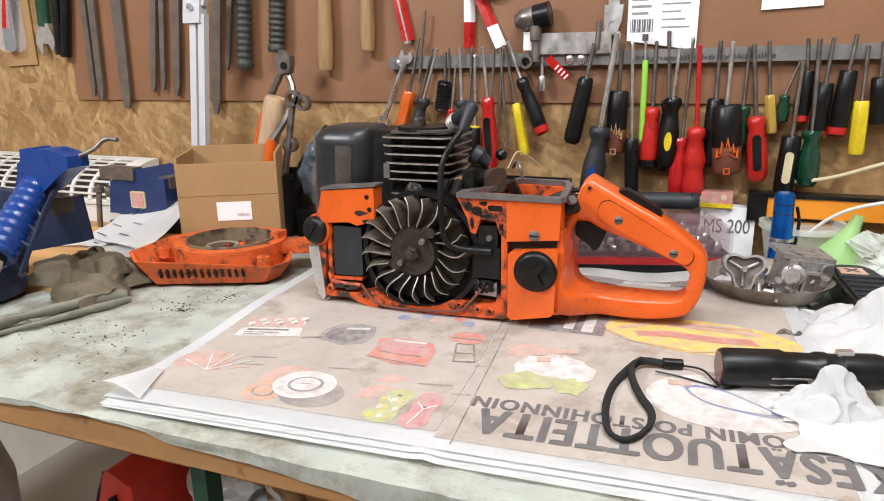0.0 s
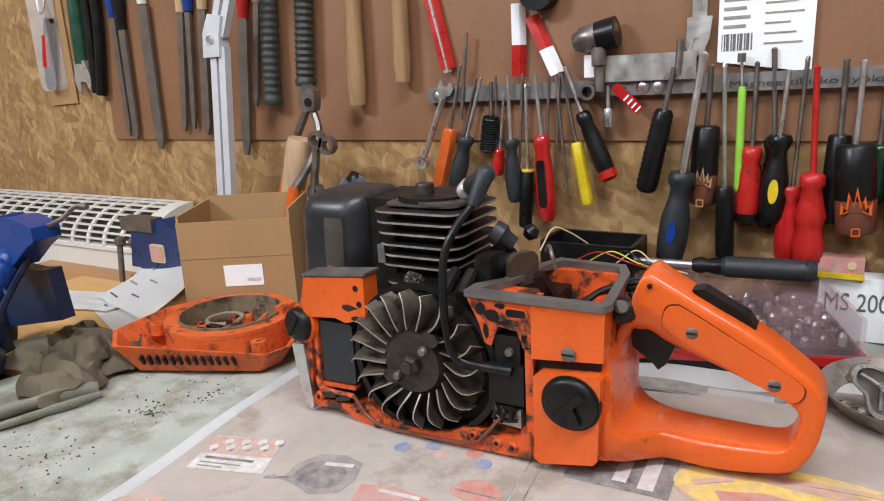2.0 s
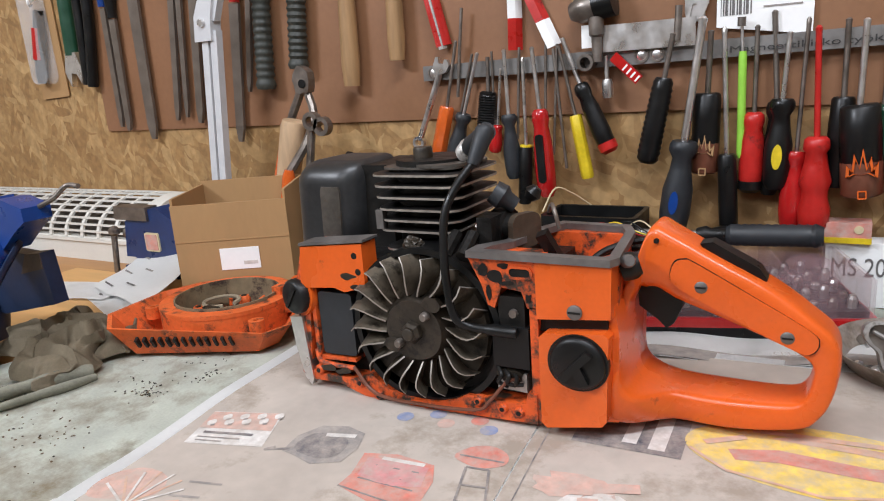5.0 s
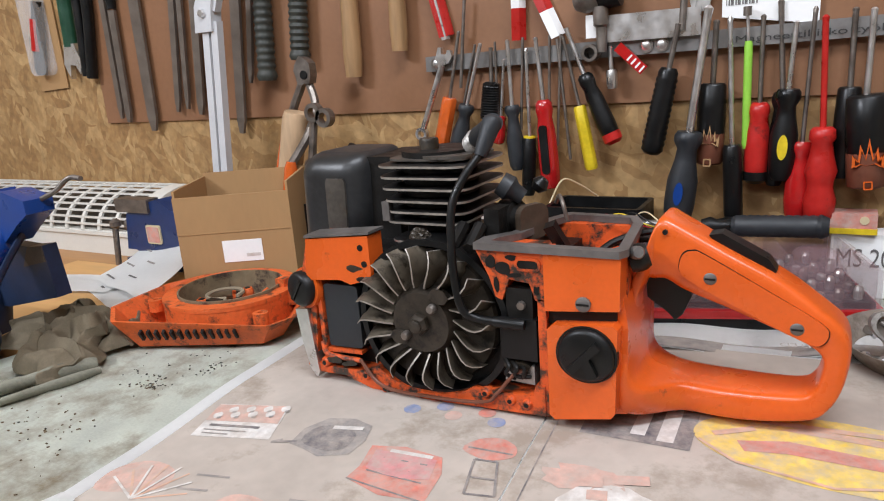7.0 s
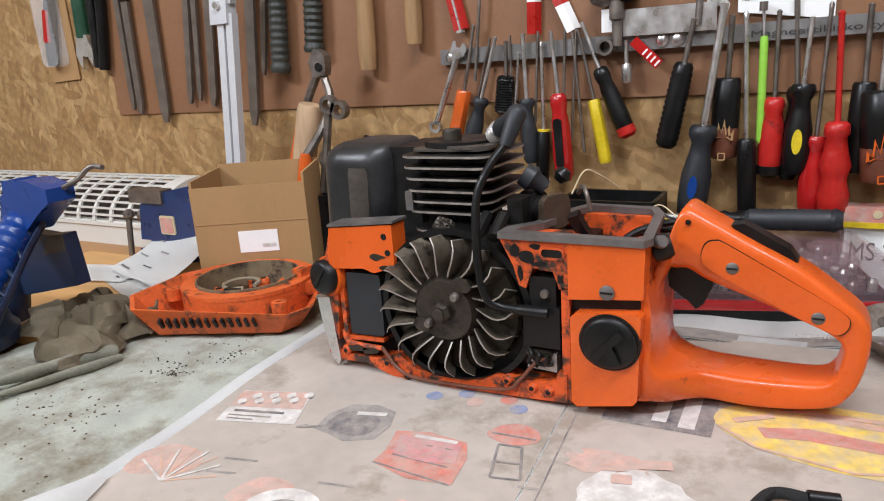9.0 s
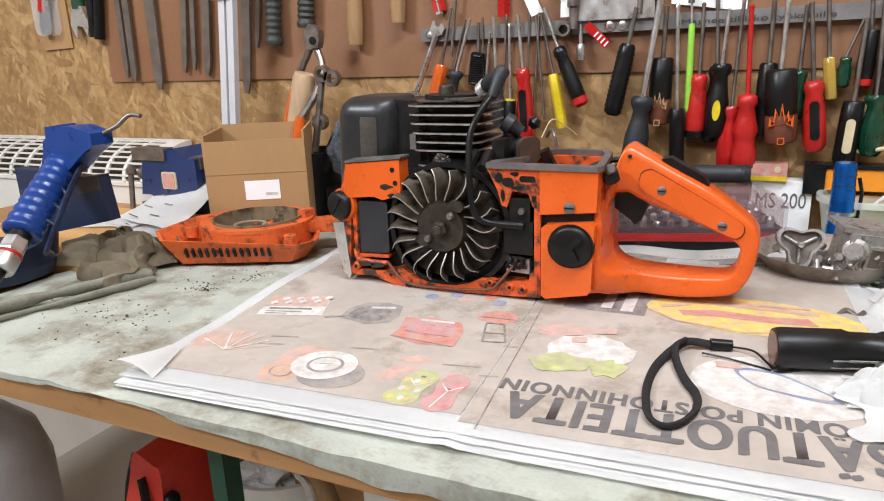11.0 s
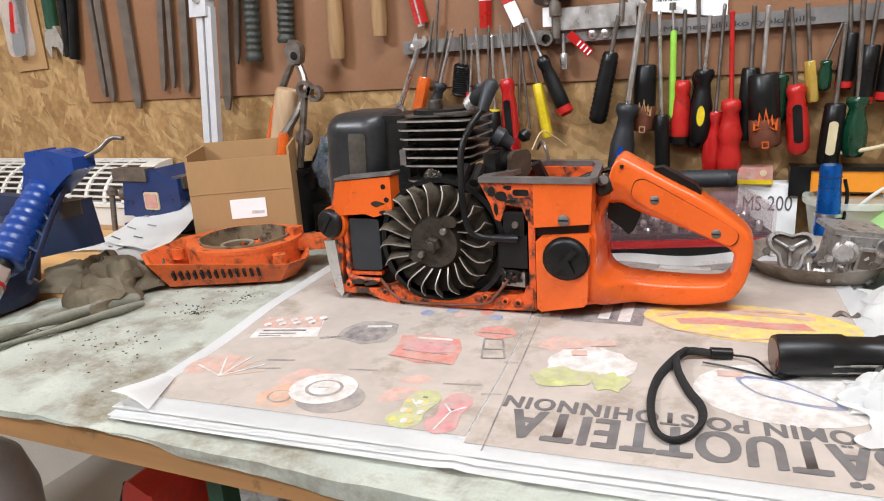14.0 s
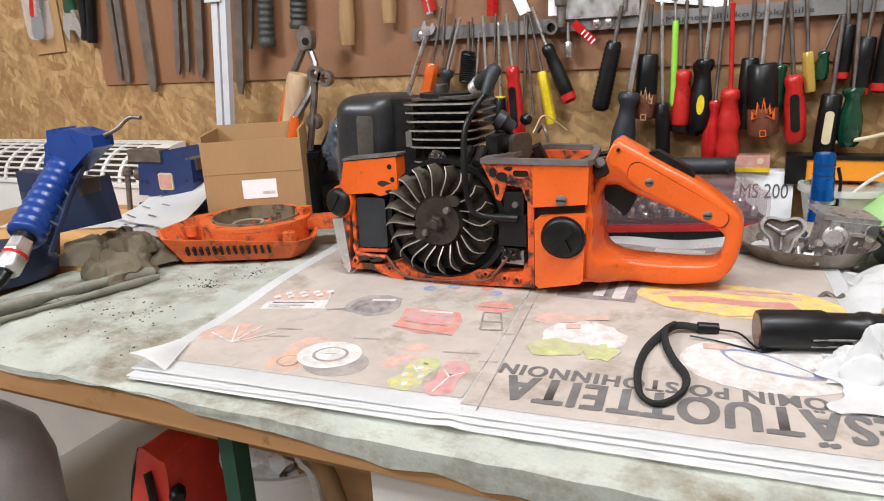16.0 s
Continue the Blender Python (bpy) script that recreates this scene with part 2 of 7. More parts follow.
M_TYELLOW = surf("clear_amber_resin", (0.42, 0.27, 0.05), 0.15, vary=0.15, scale=60, bump=0.03, coat=0.5)
M_YELLOW = surf("yellow_plastic", (0.68, 0.5, 0.015), 0.4, vary=0.2, scale=50, bump=0.03)
M_LIME = surf("lime_sleeve", (0.30, 0.62, 0.06), 0.5, vary=0.1, scale=50, bump=0.03)
M_GREEN = surf("bottle_green_resin", (0.005, 0.042, 0.02), 0.2, vary=0.2, scale=50, bump=0.03, coat=0.4)
M_CREAM = surf("cream_plastic", (0.62, 0.52, 0.32), 0.4, vary=0.1, scale=50)
M_OLIVE = surf("olive_black_rubber", (0.04, 0.042, 0.034), 0.55, vary=0.25, scale=50, bump=0.1)
M_GREYB = surf("grey_rubber", (0.02, 0.0225, 0.026), 0.5, vary=0.2, scale=60, bump=0.1)
M_BROWNP = surf("brown_plastic", (0.16, 0.055, 0.03), 0.4, vary=0.2, scale=50)
M_TAG = surf("red_anodised", (0.6, 0.015, 0.012), 0.3, 0.5, vary=0.1, scale=50)
M_RAILM = surf("grey_rail", (0.21, 0.20, 0.19), 0.45, 0.35, vary=0.2, scale=30, bump=0.06)
M_CLEAR = clear("clear_film", (0.85, 0.85, 0.85), 0.12, 0.28)
M_LID = clear("smoky_pink_lid", (0.42, 0.27, 0.29), 0.06, 0.2)
M_MILK = clear("milky_film", (0.8, 0.85, 0.75), 0.3, 0.45)
M_LGREEN = clear("clear_green_plastic", (0.45, 0.75, 0.28), 0.3, 0.7)
M_LENS = surf("lens_glass", (0.12, 0.05, 0.03), 0.08, vary=0.1, scale=30, bump=0)


# ---- shaping ----
def part(name, bm, material, parent=None, label="", smooth=False, bevel=0.0):
    """Links a bmesh as one mesh object under a thing."""
    if bevel:
        bmesh.ops.bevel(bm, geom=[e for e in bm.edges if len(e.link_faces) == 2 and e.calc_face_angle(0) > 0.5], offset=bevel,
                        segments=2, affect="EDGES", clamp_overlap=True)
    bmesh.ops.recalc_face_normals(bm, faces=bm.faces)
    me = bpy.data.meshes.new(name)
    bm.to_mesh(me)
    bm.free()
    if smooth:
        me.polygons.foreach_set("use_smooth", [True] * len(me.polygons))
        me.set_sharp_from_angle(angle=radians(smooth if smooth > 1 else 40))
    me.materials.append(material)
    ob = new(name, me)
    if parent is not None:
        ob.parent = parent
        ob.matrix_parent_inverse = parent.matrix_world.inverted() if parent.parent is None else Matrix.Identity(4)
    if label:
        ob["label"] = label
    return ob


def thing(name, at, label, category, group=""):
    ob = new(name)
    ob.empty_display_size = 0.02
    ob.matrix_world = Matrix.Translation(at)
    return tagged(ob, label, category, group)


def box(x0, x1, y0, y1, z0, z1, bm=None, m=None):
    bm = bm or bmesh.new()
    v = [bm.verts.new((x, y, z)) for z in (z0, z1) for x, y in ((x0, y0), (x1, y0), (x1, y1), (x0, y1))]
    for f in ((3, 2, 1, 0), (4, 5, 6, 7), (0, 1, 5, 4), (1, 2, 6, 5), (2, 3, 7, 6), (3, 0, 4, 7)):
        bm.faces.new([v[i] for i in f])
    if m is not None:
        for p in v:
            p.co = m @ p.co
    return bm


def prism(pts, lo, hi, axis="y", bm=None):
    """A flat outline given thickness: pts are (x, z) for axis y, (x, y) for axis z."""
    bm = bm or bmesh.new()
    put = (lambda p, d: (p[0], d, p[1])) if axis == "y" else (lambda p, d: (p[0], p[1], d))
    a = [bm.verts.new(put(p, lo)) for p in pts]
    b = [bm.verts.new(put(p, hi)) for p in pts]
    k = len(pts)
    bm.faces.new(a)
    bm.faces.new(b[::-1])
    for i in range(k):
        bm.faces.new((a[i], b[i], b[(i + 1) % k], a[(i + 1) % k]))
    return bm


def frame_prism(outer, inner, lo, hi, axis="y", bm=None):
    """A closed band between two outlines of as many points."""
    bm = bm or bmesh.new()
    put = (lambda p, d: (p[0], d, p[1])) if axis == "y" else (lambda p, d: (p[0], p[1], d))
    k = len(outer)
    r = [[bm.verts.new(put(p, d)) for p in ring] for ring in (outer, inner) for d in (lo, hi)]
    for i in range(k):
        j = (i + 1) % k
        for a, b in ((0, 1), (1, 3), (3, 2), (2, 0)):
            bm.faces.new((r[a][i], r[b][i], r[b][j], r[a][j]))
    return bm


def lathe(profile, a, b, seg=16, bm=None, flutes=0, depth=0.0):
    """A turned body from a to b; profile of (share of the way, radius)."""
    bm = bm or bmesh.new()
    a, b = Vector(a), Vector(b)
    d = b - a
    u = d.orthogonal().normalized()
    w = d.normalized().cross(u)
    rings = []
    for s, r in profile:
        ring = []
        for i in range(seg):
            t = 2 * math.pi * i / seg
            rr = r * (1 - depth * (0.5 + 0.5 * math.cos(flutes * t))) if flutes else r
            ring.append(bm.verts.new(a + d * s + (u * math.cos(t) + w * math.sin(t)) * rr))
        rings.append(ring)
    for p, q in zip(rings, rings[1:]):
        for i in range(seg):
            bm.faces.new((p[i], p[(i + 1) % seg], q[(i + 1) % seg], q[i]))
    bm.faces.new(rings[0][::-1])
    bm.faces.new(rings[-1])
    return bm


def smooth_path(points, steps=6):
    """A soft curve through the points."""
    p = [Vector(q) for q in points]
    p = [2 * p[0] - p[1]] + p + [2 * p[-1] - p[-2]]
    out = []
    for i in range(1, len(p) - 2):
        for k in range(steps):
            t = k / steps
            out.append(0.5 * (2 * p[i] + (p[i + 1] - p[i - 1]) * t + (2 * p[i - 1] - 5 * p[i] + 4 * p[i + 1] - p[i + 2]) * t * t
                              + (3 * p[i] - p[i - 1] - 3 * p[i + 1] + p[i + 2]) * t ** 3))
    return out + [p[-2]]


def tube(points, r, seg=10, bm=None, flat=1.0, steps=6, soft=True):
    bm = bm or bmesh.new()
    p = smooth_path(points, steps) if soft else [Vector(q) for q in points]
    rings = []
    u = None
    for i, q in enumerate(p):
        d = (p[min(i + 1, len(p) - 1)] - p[max(i - 1, 0)]).normalized()
        u = d.orthogonal().normalized() if u is None else (u - d * u.dot(d)).normalized()
        w = d.cross(u)
        rr = r(i / (len(p) - 1)) if callable(r) else r
        rings.append([bm.verts.new(q + (u * math.cos(2 * math.pi * k / seg) + w * math.sin(2 * math.pi * k / seg) * flat) * rr) for k in range(seg)])
    for a, b in zip(rings, rings[1:]):
        for k in range(seg):
            bm.faces.new((a[k], a[(k + 1) % seg], b[(k + 1) % seg], b[k]))
    bm.faces.new(rings[0][::-1])
    bm.faces.new(rings[-1])
    return bm


def sheet(nx, ny, place):
    """A grid of points place(u, v), u and v from 0 to 1."""
    bm = bmesh.new()
    g = [[bm.verts.new(place(i / nx, j / ny)) for i in range(nx + 1)] for j in range(ny + 1)]
    for j in range(ny):
        for i in range(nx):
            bm.faces.new((g[j][i], g[j][i + 1], g[j + 1][i + 1], g[j + 1][i]))
    return bm


def thick(bm, t):
    bmesh.ops.solidify(bm, geom=bm.faces[:], thickness=t)
    return bm


def rounded(w, h, r, n=5, cx=0.0, cz=0.0):
    """A rounded rectangle outline."""
    pts = []
    for sx, sz, a0 in ((1, 1, 0), (-1, 1, 90), (-1, -1, 180), (1, -1, 270)):
        for i in range(n + 1):
            a = radians(a0 + 90 * i / n)
            pts.append((cx + sx * (w / 2 - r) + r * math.cos(a), cz + sz * (h / 2 - r) + r * math.sin(a)))
    return pts


def circle(cx, cz, r, n=24, sx=1.0, sz=1.0, turn=0.0):
    out = []
    for i in range(n):
        a = 2 * math.pi * i / n
        x, z = r * sx * math.cos(a), r * sz * math.sin(a)
        out.append((cx + x * math.cos(turn) - z * math.sin(turn), cz + x * math.sin(turn) + z * math.cos(turn)))
    return out


def closed_curve(points, steps=5):
    """A soft closed line through 2D points."""
    k = len(points)
    out = []
    for i in range(k):
        a, b, c, d = (Vector(points[(i + j) % k]) for j in (-1, 0, 1, 2))
        for q in range(steps):
            t = q / steps
            out.append(tuple(0.5 * (2 * b + (c - a) * t + (2 * a - 5 * b + 4 * c - d) * t * t + (3 * b - a - 3 * c + d) * t ** 3)))
    return out


def soft_loop(outer, inner, y_lo, y_hi, section=28, power=3.2, steps=5):
    """A closed loop whose section fills the band between two outlines with softly rounded edges; y_lo and y_hi are functions of (x, z)."""
    bm = bmesh.new()
    rings = []
    for (ox, oz), (ix, iz) in zip(closed_curve(outer, steps), closed_curve(inner, steps)):
        cx, cz = (ox + ix) / 2, (oz + iz) / 2
        y0, y1 = y_lo(cx, cz), y_hi(cx, cz)
        ring = []
        for k in range(section):
            a = 2 * math.pi * k / section
            c, d = math.cos(a), math.sin(a)
            u = math.copysign(abs(c) ** (2 / power), c)
            w = math.copysign(abs(d) ** (2 / power), d)
            ring.append(bm.verts.new((cx + (ox - ix) / 2 * u, (y0 + y1) / 2 + (y1 - y0) / 2 * w, cz + (oz - iz) / 2 * u)))
        rings.append(ring)
    for i, p in enumerate(rings):
        q = rings[(i + 1) % len(rings)]
        for k in range(section):
            bm.faces.new((p[k], p[(k + 1) % section], q[(k + 1) % section], q[k]))
    return bm


def tuft(cx, cy, cz, rx, ry, rz, amp, seed, nu=22, nv=14):
    """A small uneven clump."""
    bm = bmesh.new()
    rows = []
    for j in range(nv + 1):
        th = math.pi * j / nv
        row = []
        for i in range(nu):
            ph = 2 * math.pi * i / nu
            d = Vector((math.sin(th) * math.cos(ph), math.sin(th) * math.sin(ph), math.cos(th)))
            k = 1 + amp * noise.noise(d * 3 + Vector((seed, 0, 0))) + amp * noise.noise(d * 9 + Vector((seed, 4, 0)))
            row.append(bm.verts.new((cx + rx * d.x * k, cy + ry * d.y * k, cz + rz * d.z * k)))
        rows.append(row)
    for a, b in zip(rows, rows[1:]):
        for i in range(nu):
            bm.faces.new((a[i], a[(i + 1) % nu], b[(i + 1) % nu], b[i]))
    bmesh.ops.remove_doubles(bm, verts=bm.verts[:], dist=0.00005)
    return bm


def structure(name, bm, material, label="", **k):
    return tagged(part(name, bm, material, None, **k), label, kind="structure")


# ---- the room ----
WALL = 0.404
structure("wall_north", box(-2.2, 2.2, WALL, WALL + 0.12, -0.85, 1.6), M_OSB, "wall of pressed wood flake board")
# unseen outer walls and ceiling, added in pale tones for ambient bounce
structure("wall_south", box(-2.2, 2.2, -2.72, -2.6, -0.85, 1.6), M_PLASTER, "unseen pale wall added to bounce light")
structure("wall_west", box(-2.32, -2.2, -2.6, WALL, -0.85, 1.6), M_PLASTER, "unseen pale wall added to bounce light")
structure("wall_east", box(2.2, 2.32, -2.6, WALL, -0.85, 1.6), M_PLASTER, "unseen pale wall added to bounce light")
structure("floor", box(-2.2, 2.2, -2.6, WALL, -0.95, -0.85), M_CONC, "grey concrete floor")
structure("ceiling", box(-2.2, 2.2, -2.6, WALL, 1.6, 1.7), M_CEIL, "unseen pale ceiling added to bounce light")
structure("wall_panel", box(-0.89, 1.2, WALL - 0.004, WALL - 0.0005, 0.207, 0.95), M_PANEL, "brown hardboard panel for hanging tools", bevel=0.0008)


# ---- the bench ----
def ground(x, y):
    """Height of the cloth on the bench."""
    fold = max(0.0, 0.22 - abs(noise.noise((x * 9 + 3, y * 9, 7)))) / 0.22
    return 0.0025 * noise.noise((x * 14, y * 14, 0)) + 0.0013 * noise.noise((x * 45, y * 45, 3)) + 0.0016 * fold * fold


bench = thing("workbench", (0, 0, -0.85), "workbench with a thick pine top on green steel legs", "workbench")
part("tabletop", box(-1.0, 1.3, -0.268, WALL - 0.002, -0.0285, -0.008), M_WOOD, bench, bevel=0.003)
part("front_rail", box(-0.99, 1.29, -0.2, -0.17, -0.085, -0.029), M_WOOD, bench, bevel=0.003)
for x in (-0.092, 0.75):
    part("leg", box(x - 0.0075, x + 0.0075, -0.24, -0.222, -0.85, -0.029), M_GREENM, bench, "dark green steel leg", bevel=0.004)
    part("leg", box(x - 0.013, x + 0.013, 0.33, 0.36, -0.85, -0.029), M_GREENM, bench, "dark green steel leg", bevel=0.004)
# assumed shelf, its pale colour stands in for lit floor and wall
part("assumed_shelf", box(-0.95, 1.25, -0.1, 0.36, -0.53, -0.51), M_PLASTER, bench, "assumed shelf, pale to stand in for the lit floor and wall below", bevel=0.002)


def cloth_at(u, v):
    x = -0.5 + 1.45 * u + 0.02 * (1 - v)
    lip = 0.04
    y = -0.2716 + 0.645 * max(0.0, v - lip) / (1 - lip) - 0.0015 * (v < lip)
    edge = max(0.0, 1 - v / lip)
    hang = 0.004 + 0.017 * min(1.0, max(0.0, (x + 0.12) / 0.3)) + 0.006 * noise.noise((x * 9, 0, 5)) + 0.003 * noise.noise((x * 31, 2, 5))
    return (x, y + 0.0012 * noise.noise((x * 20, v * 60, 0)) * edge, ground(x, y) - max(0.001, hang) * edge)


cloth = part("bench_cloth", thick(sheet(260, 130, cloth_at), -0.003), M_CLOTH, None, smooth=60)
tagged(cloth, "stained pale green cloth spread over the workbench", "cloth")
bm = tube([(-0.355, -0.045, 0.006), (-0.37, -0.075, 0.008), (-0.39, -0.13, 0.01), (-0.412, -0.19, 0.01), (-0.44, -0.262, 0.008)], lambda q: 0.0085 + 0.0022 * math.sin(9 * q) + 0.0012 * math.sin(31 * q), 12, None, 0.8)
tube([(-0.345, -0.05, 0.003), (-0.352, -0.08, 0.004), (-0.37, -0.135, 0.005), (-0.39, -0.19, 0.005), (-0.415, -0.262, 0.004)], lambda q: 0.006 + 0.002 * math.sin(7 * q), 10, bm, 0.6)
roll = part("cloth_roll", bm, M_CLOTHD, smooth=60)
tagged(roll, "rolled edge of a grey-green cloth on the workbench", "cloth")


def crumbs(name, mat, spots, count, size, label):
    bm = bmesh.new()
    for _ in range(count):
        cx, cy, sp = random.choice(spots)
        x, y = random.gauss(cx, sp), random.gauss(cy, sp * 0.7)
        if y < -0.255 or x > -0.17 + 0.04 * random.random():
            continue
        s, t = size * random.uniform(0.4, 1.5), random.uniform(0, 3.1)
        box(-s * random.uniform(0.5, 2.2), s, -s * random.uniform(0.4, 1), s * random.uniform(0.4, 1.2), -0.0004, s * 0.3, bm, pose(x, y, ground(x, y) + 0.0008, 0, 0, math.degrees(t)))
    tagged(part(name, bm, mat), label, "crumbs", kind="stuff")


crumbs("dark_crumbs", M_SPECK, [(-0.285, -0.035, 0.012), (-0.3, -0.03, 0.02), (-0.28, 0.03, 0.02), (-0.268, -0.047, 0.008), (-0.262, -0.052, 0.006), (-0.245, -0.0, 0.008), (-0.24, -0.005, 0.012), (-0.3, -0.15, 0.05)], 110, 0.0006, "dark oily crumbs scattered on the cloth")
crumbs("brown_crumbs", M_CLAY, [(-0.31, -0.14, 0.02), (-0.36, -0.12, 0.03), (-0.3, -0.2, 0.06), (-0.33, -0.16, 0.05), (-0.265, -0.13, 0.014), (-0.25, -0.16, 0.02), (-0.27, -0.05, 0.01)], 110, 0.0006, "brown dirt crumbs scattered on the cloth")


# ---- the newspaper ----
NEWS = pose(0.112, -0.236, 0.0, 0, 0, 3.6)
news = thing("newspaper", (0.11, -0.1, 0.002), "open colour newspaper spread under the chainsaw, oily and creased", "newspaper")


def swell(y):
    """The stack is thicker towards the saw."""
    t = min(1.0, max(0.0, (y - 0.10) / 0.13))
    return 0.0055 * t * t * (3 - 2 * t)


def leaf(x0, x1, y0, y1, z, turn, wave, seed):
    def place(u, v):
        x, y = x0 + (x1 - x0) * u, y0 + (y1 - y0) * v
        h = z + swell(y) + wave * (0.5 + 0.5 * noise.noise((x * 12, y * 12, seed)))
        h += (0.0025 * math.exp(-(x / 0.006) ** 2) * (v < 0.06) if seed != 4 else 0.0) - 0.0008 * math.exp(-(x / 0.003) ** 2)
        return NEWS @ pose(0, 0, 0, 0, 0, turn) @ Vector((x, y, h))
    return thick(sheet(70, 50, place), -0.0004)


def top_height(x, y):
    return swell(y) + 0.0072 + 0.001 * (0.5 + 0.5 * noise.noise((x * 12, y * 12, 4)))


part("leaf", leaf(-0.276, 0.295, -0.012, 0.41, 0.0034, -0.6, 0.001, 1), M_PAPER, news, smooth=60)
part("leaf", leaf(-0.278, 0.29, -0.006, 0.412, 0.0052, 0.5, 0.001, 2), M_PAPER, news, smooth=60)
part("leaf", leaf(-0.281, 0.287, 0.0, 0.408, 0.0072, 0.0, 0.001, 4), M_PAPER, news, smooth=60)


def ink(name, pts, mat, level=1, label=""):
    """A printed patch on the top leaf; pts in the leaf's own plane."""
    bm = bmesh.new()
    bm.faces.new([bm.verts.new((x, y, 0)) for x, y in pts])
    bmesh.ops.triangulate(bm, faces=bm.faces[:])
    for _ in range(2):
        long = [e for e in bm.edges if e.calc_length() > 0.02]
        if long:
            bmesh.ops.subdivide_edges(bm, edges=long, cuts=2, use_grid_fill=True)
    bmesh.ops.triangulate(bm, faces=bm.faces[:])
    for v in bm.verts:
        v.co = NEWS @ Vector((v.co.x, v.co.y, top_height(v.co.x, v.co.y) + 0.00045 + 0.00022 * level))
    return part(name, bm, mat, news, label)


def ground_ink(x0, x1, y0, y1):
    def place(u, v):
        x, y = x0 + (x1 - x0) * u, y0 + (y1 - y0) * v
        return NEWS @ Vector((x, y, top_height(x, y) + 0.0004))
    return part("printed_page", sheet(50, 60, place), M_NEWS, news, "printed grey-beige page")


ground_ink(-0.266, -0.0006, 0.022, 0.395)
ground_ink(0.0006, 0.272, 0.014, 0.395)


def print_colour(name, col):
    return surf(name, col, 0.75, vary=0.3, scale=90, bump=0, dirt=(0.46, 0.40, 0.345), dirt_at=0.27, dirt_soft=0.5, dirt_scale=75)


P_RED, P_PINK = print_colour("faded_red_print", (0.62, 0.16, 0.11)), print_colour("pink_print", (0.60, 0.20, 0.21))
P_GREEN, P_YELLOW = print_colour("pale_green_print", (0.47, 0.52, 0.16)), print_colour("yellow_print", (0.86, 0.6, 0.05))
P_ORANGE, P_GREY = print_colour("pale_orange_print", (0.68, 0.36, 0.22)), print_colour("grey_print", (0.19, 0.18, 0.18))
P_WHITE, P_BLUE = print_colour("white_print", (0.74, 0.72, 0.69)), print_colour("blue_print", (0.12, 0.2, 0.42))
P_DARK = print_colour("dark_print", (0.07, 0.07, 0.09))
P_SALMON = print_colour("salmon_print", (0.62, 0.36, 0.29))


def blob(cx, cy, r, n=22, rough=0.25, sx=1.0, sy=1.0, seed=0.0):
    return [(cx + r * sx * math.cos(a) * k, cy + r * sy * math.sin(a) * k) for a, k in
            ((2 * math.pi * i / n, 1 + rough * noise.noise((3 * math.cos(2 * math.pi * i / n), 3 * math.sin(2 * math.pi * i / n), seed))) for i in range(n))]


def on_news(x, y):
    p = NEWS.inverted() @ Vector((x, y, 0))
    return p.x, p.y


def patch(name, pts, mat, level=1, soft=0):
    """A printed patch given in the bench's own plane; soft rounds its outline."""
    q = [on_news(x, y) for x, y in pts]
    return ink(name, closed_curve(q, soft) if soft else q, mat, level)


def strokes(name, runs, width, mat, level=2):
    """Thin printed lines, each from one place to another."""
    for (x0, y0), (x1, y1) in runs:
        d = Vector((x1 - x0, y1 - y0)).normalized() * width / 2
        patch(name, [(x0 - d.y, y0 + d.x), (x1 - d.y, y1 + d.x), (x1 + d.y, y1 - d.x), (x0 + d.y, y0 - d.x)], mat, level)


# left page: spool, flower, sandals, bags, grill, bulb card, fan of sticks
px, py = on_news(-0.022, -0.181)
ink("spool_shadow", circle(px + 0.013, py - 0.013, 0.0275, 30, 1.0, 0.84), P_GREY, 1)
ink("spool", circle(px, py, 0.0275, 32, 1.0, 0.92), P_WHITE, 2)
ink("spool_ring", circle(px + 0.001, py, 0.0155, 28, 1, 0.9), P_GREY, 3)
ink("spool_core", circle(px + 0.001, py, 0.0128, 28, 1, 0.9), P_WHITE, 4)
patch("spool_mark", [(-0.026, -0.1815), (-0.017, -0.1785), (-0.017, -0.1795), (-0.026, -0.1825)], P_GREY, 5)
patch("flower", [(-0.062, -0.214), (-0.066, -0.196), (-0.054, -0.18), (-0.036, -0.186), (-0.034, -0.212), (-0.05, -0.219)], P_ORANGE, 0, 4)
patch("flower_ring", [(-0.057, -0.207), (-0.057, -0.195), (-0.044, -0.192), (-0.038, -0.205), (-0.046, -0.212)], P_GREY, 1, 4)
patch("flower_heart", [(-0.0555, -0.206), (-0.0555, -0.196), (-0.0445, -0.1935), (-0.0395, -0.205), (-0.046, -0.2105)], P_ORANGE, 2, 4)
patch("glow", [(-0.066, -0.182), (-0.06, -0.156), (-0.036, -0.152), (-0.028, -0.164), (-0.046, -0.178)], P_SALMON, 0, 4)
patch("green_sandal", [(0.05, -0.213), (0.063, -0.218), (0.073, -0.209), (0.071, -0.192), (0.0745, -0.172), (0.067, -0.161), (0.054, -0.163), (0.049, -0.178), (0.051, -0.193), (0.046, -0.204)], P_GREEN, 1, 4)
patch("pink_sandal", [(0.079, -0.212), (0.089, -0.218), (0.1, -0.208), (0.097, -0.19), (0.099, -0.17), (0.092, -0.159), (0.08, -0.161), (0.0765, -0.178), (0.08, -0.193), (0.076, -0.203)], P_PINK, 1, 4)
strokes("sandal_strap", [((0.062, -0.187), (0.0535, -0.177)), ((0.062, -0.187), (0.0715, -0.177)), ((0.0885, -0.187), (0.08, -0.177)), ((0.0885, -0.187), (0.097, -0.177)), ((0.0885, -0.187), (0.086, -0.213))], 0.0015, P_WHITE)
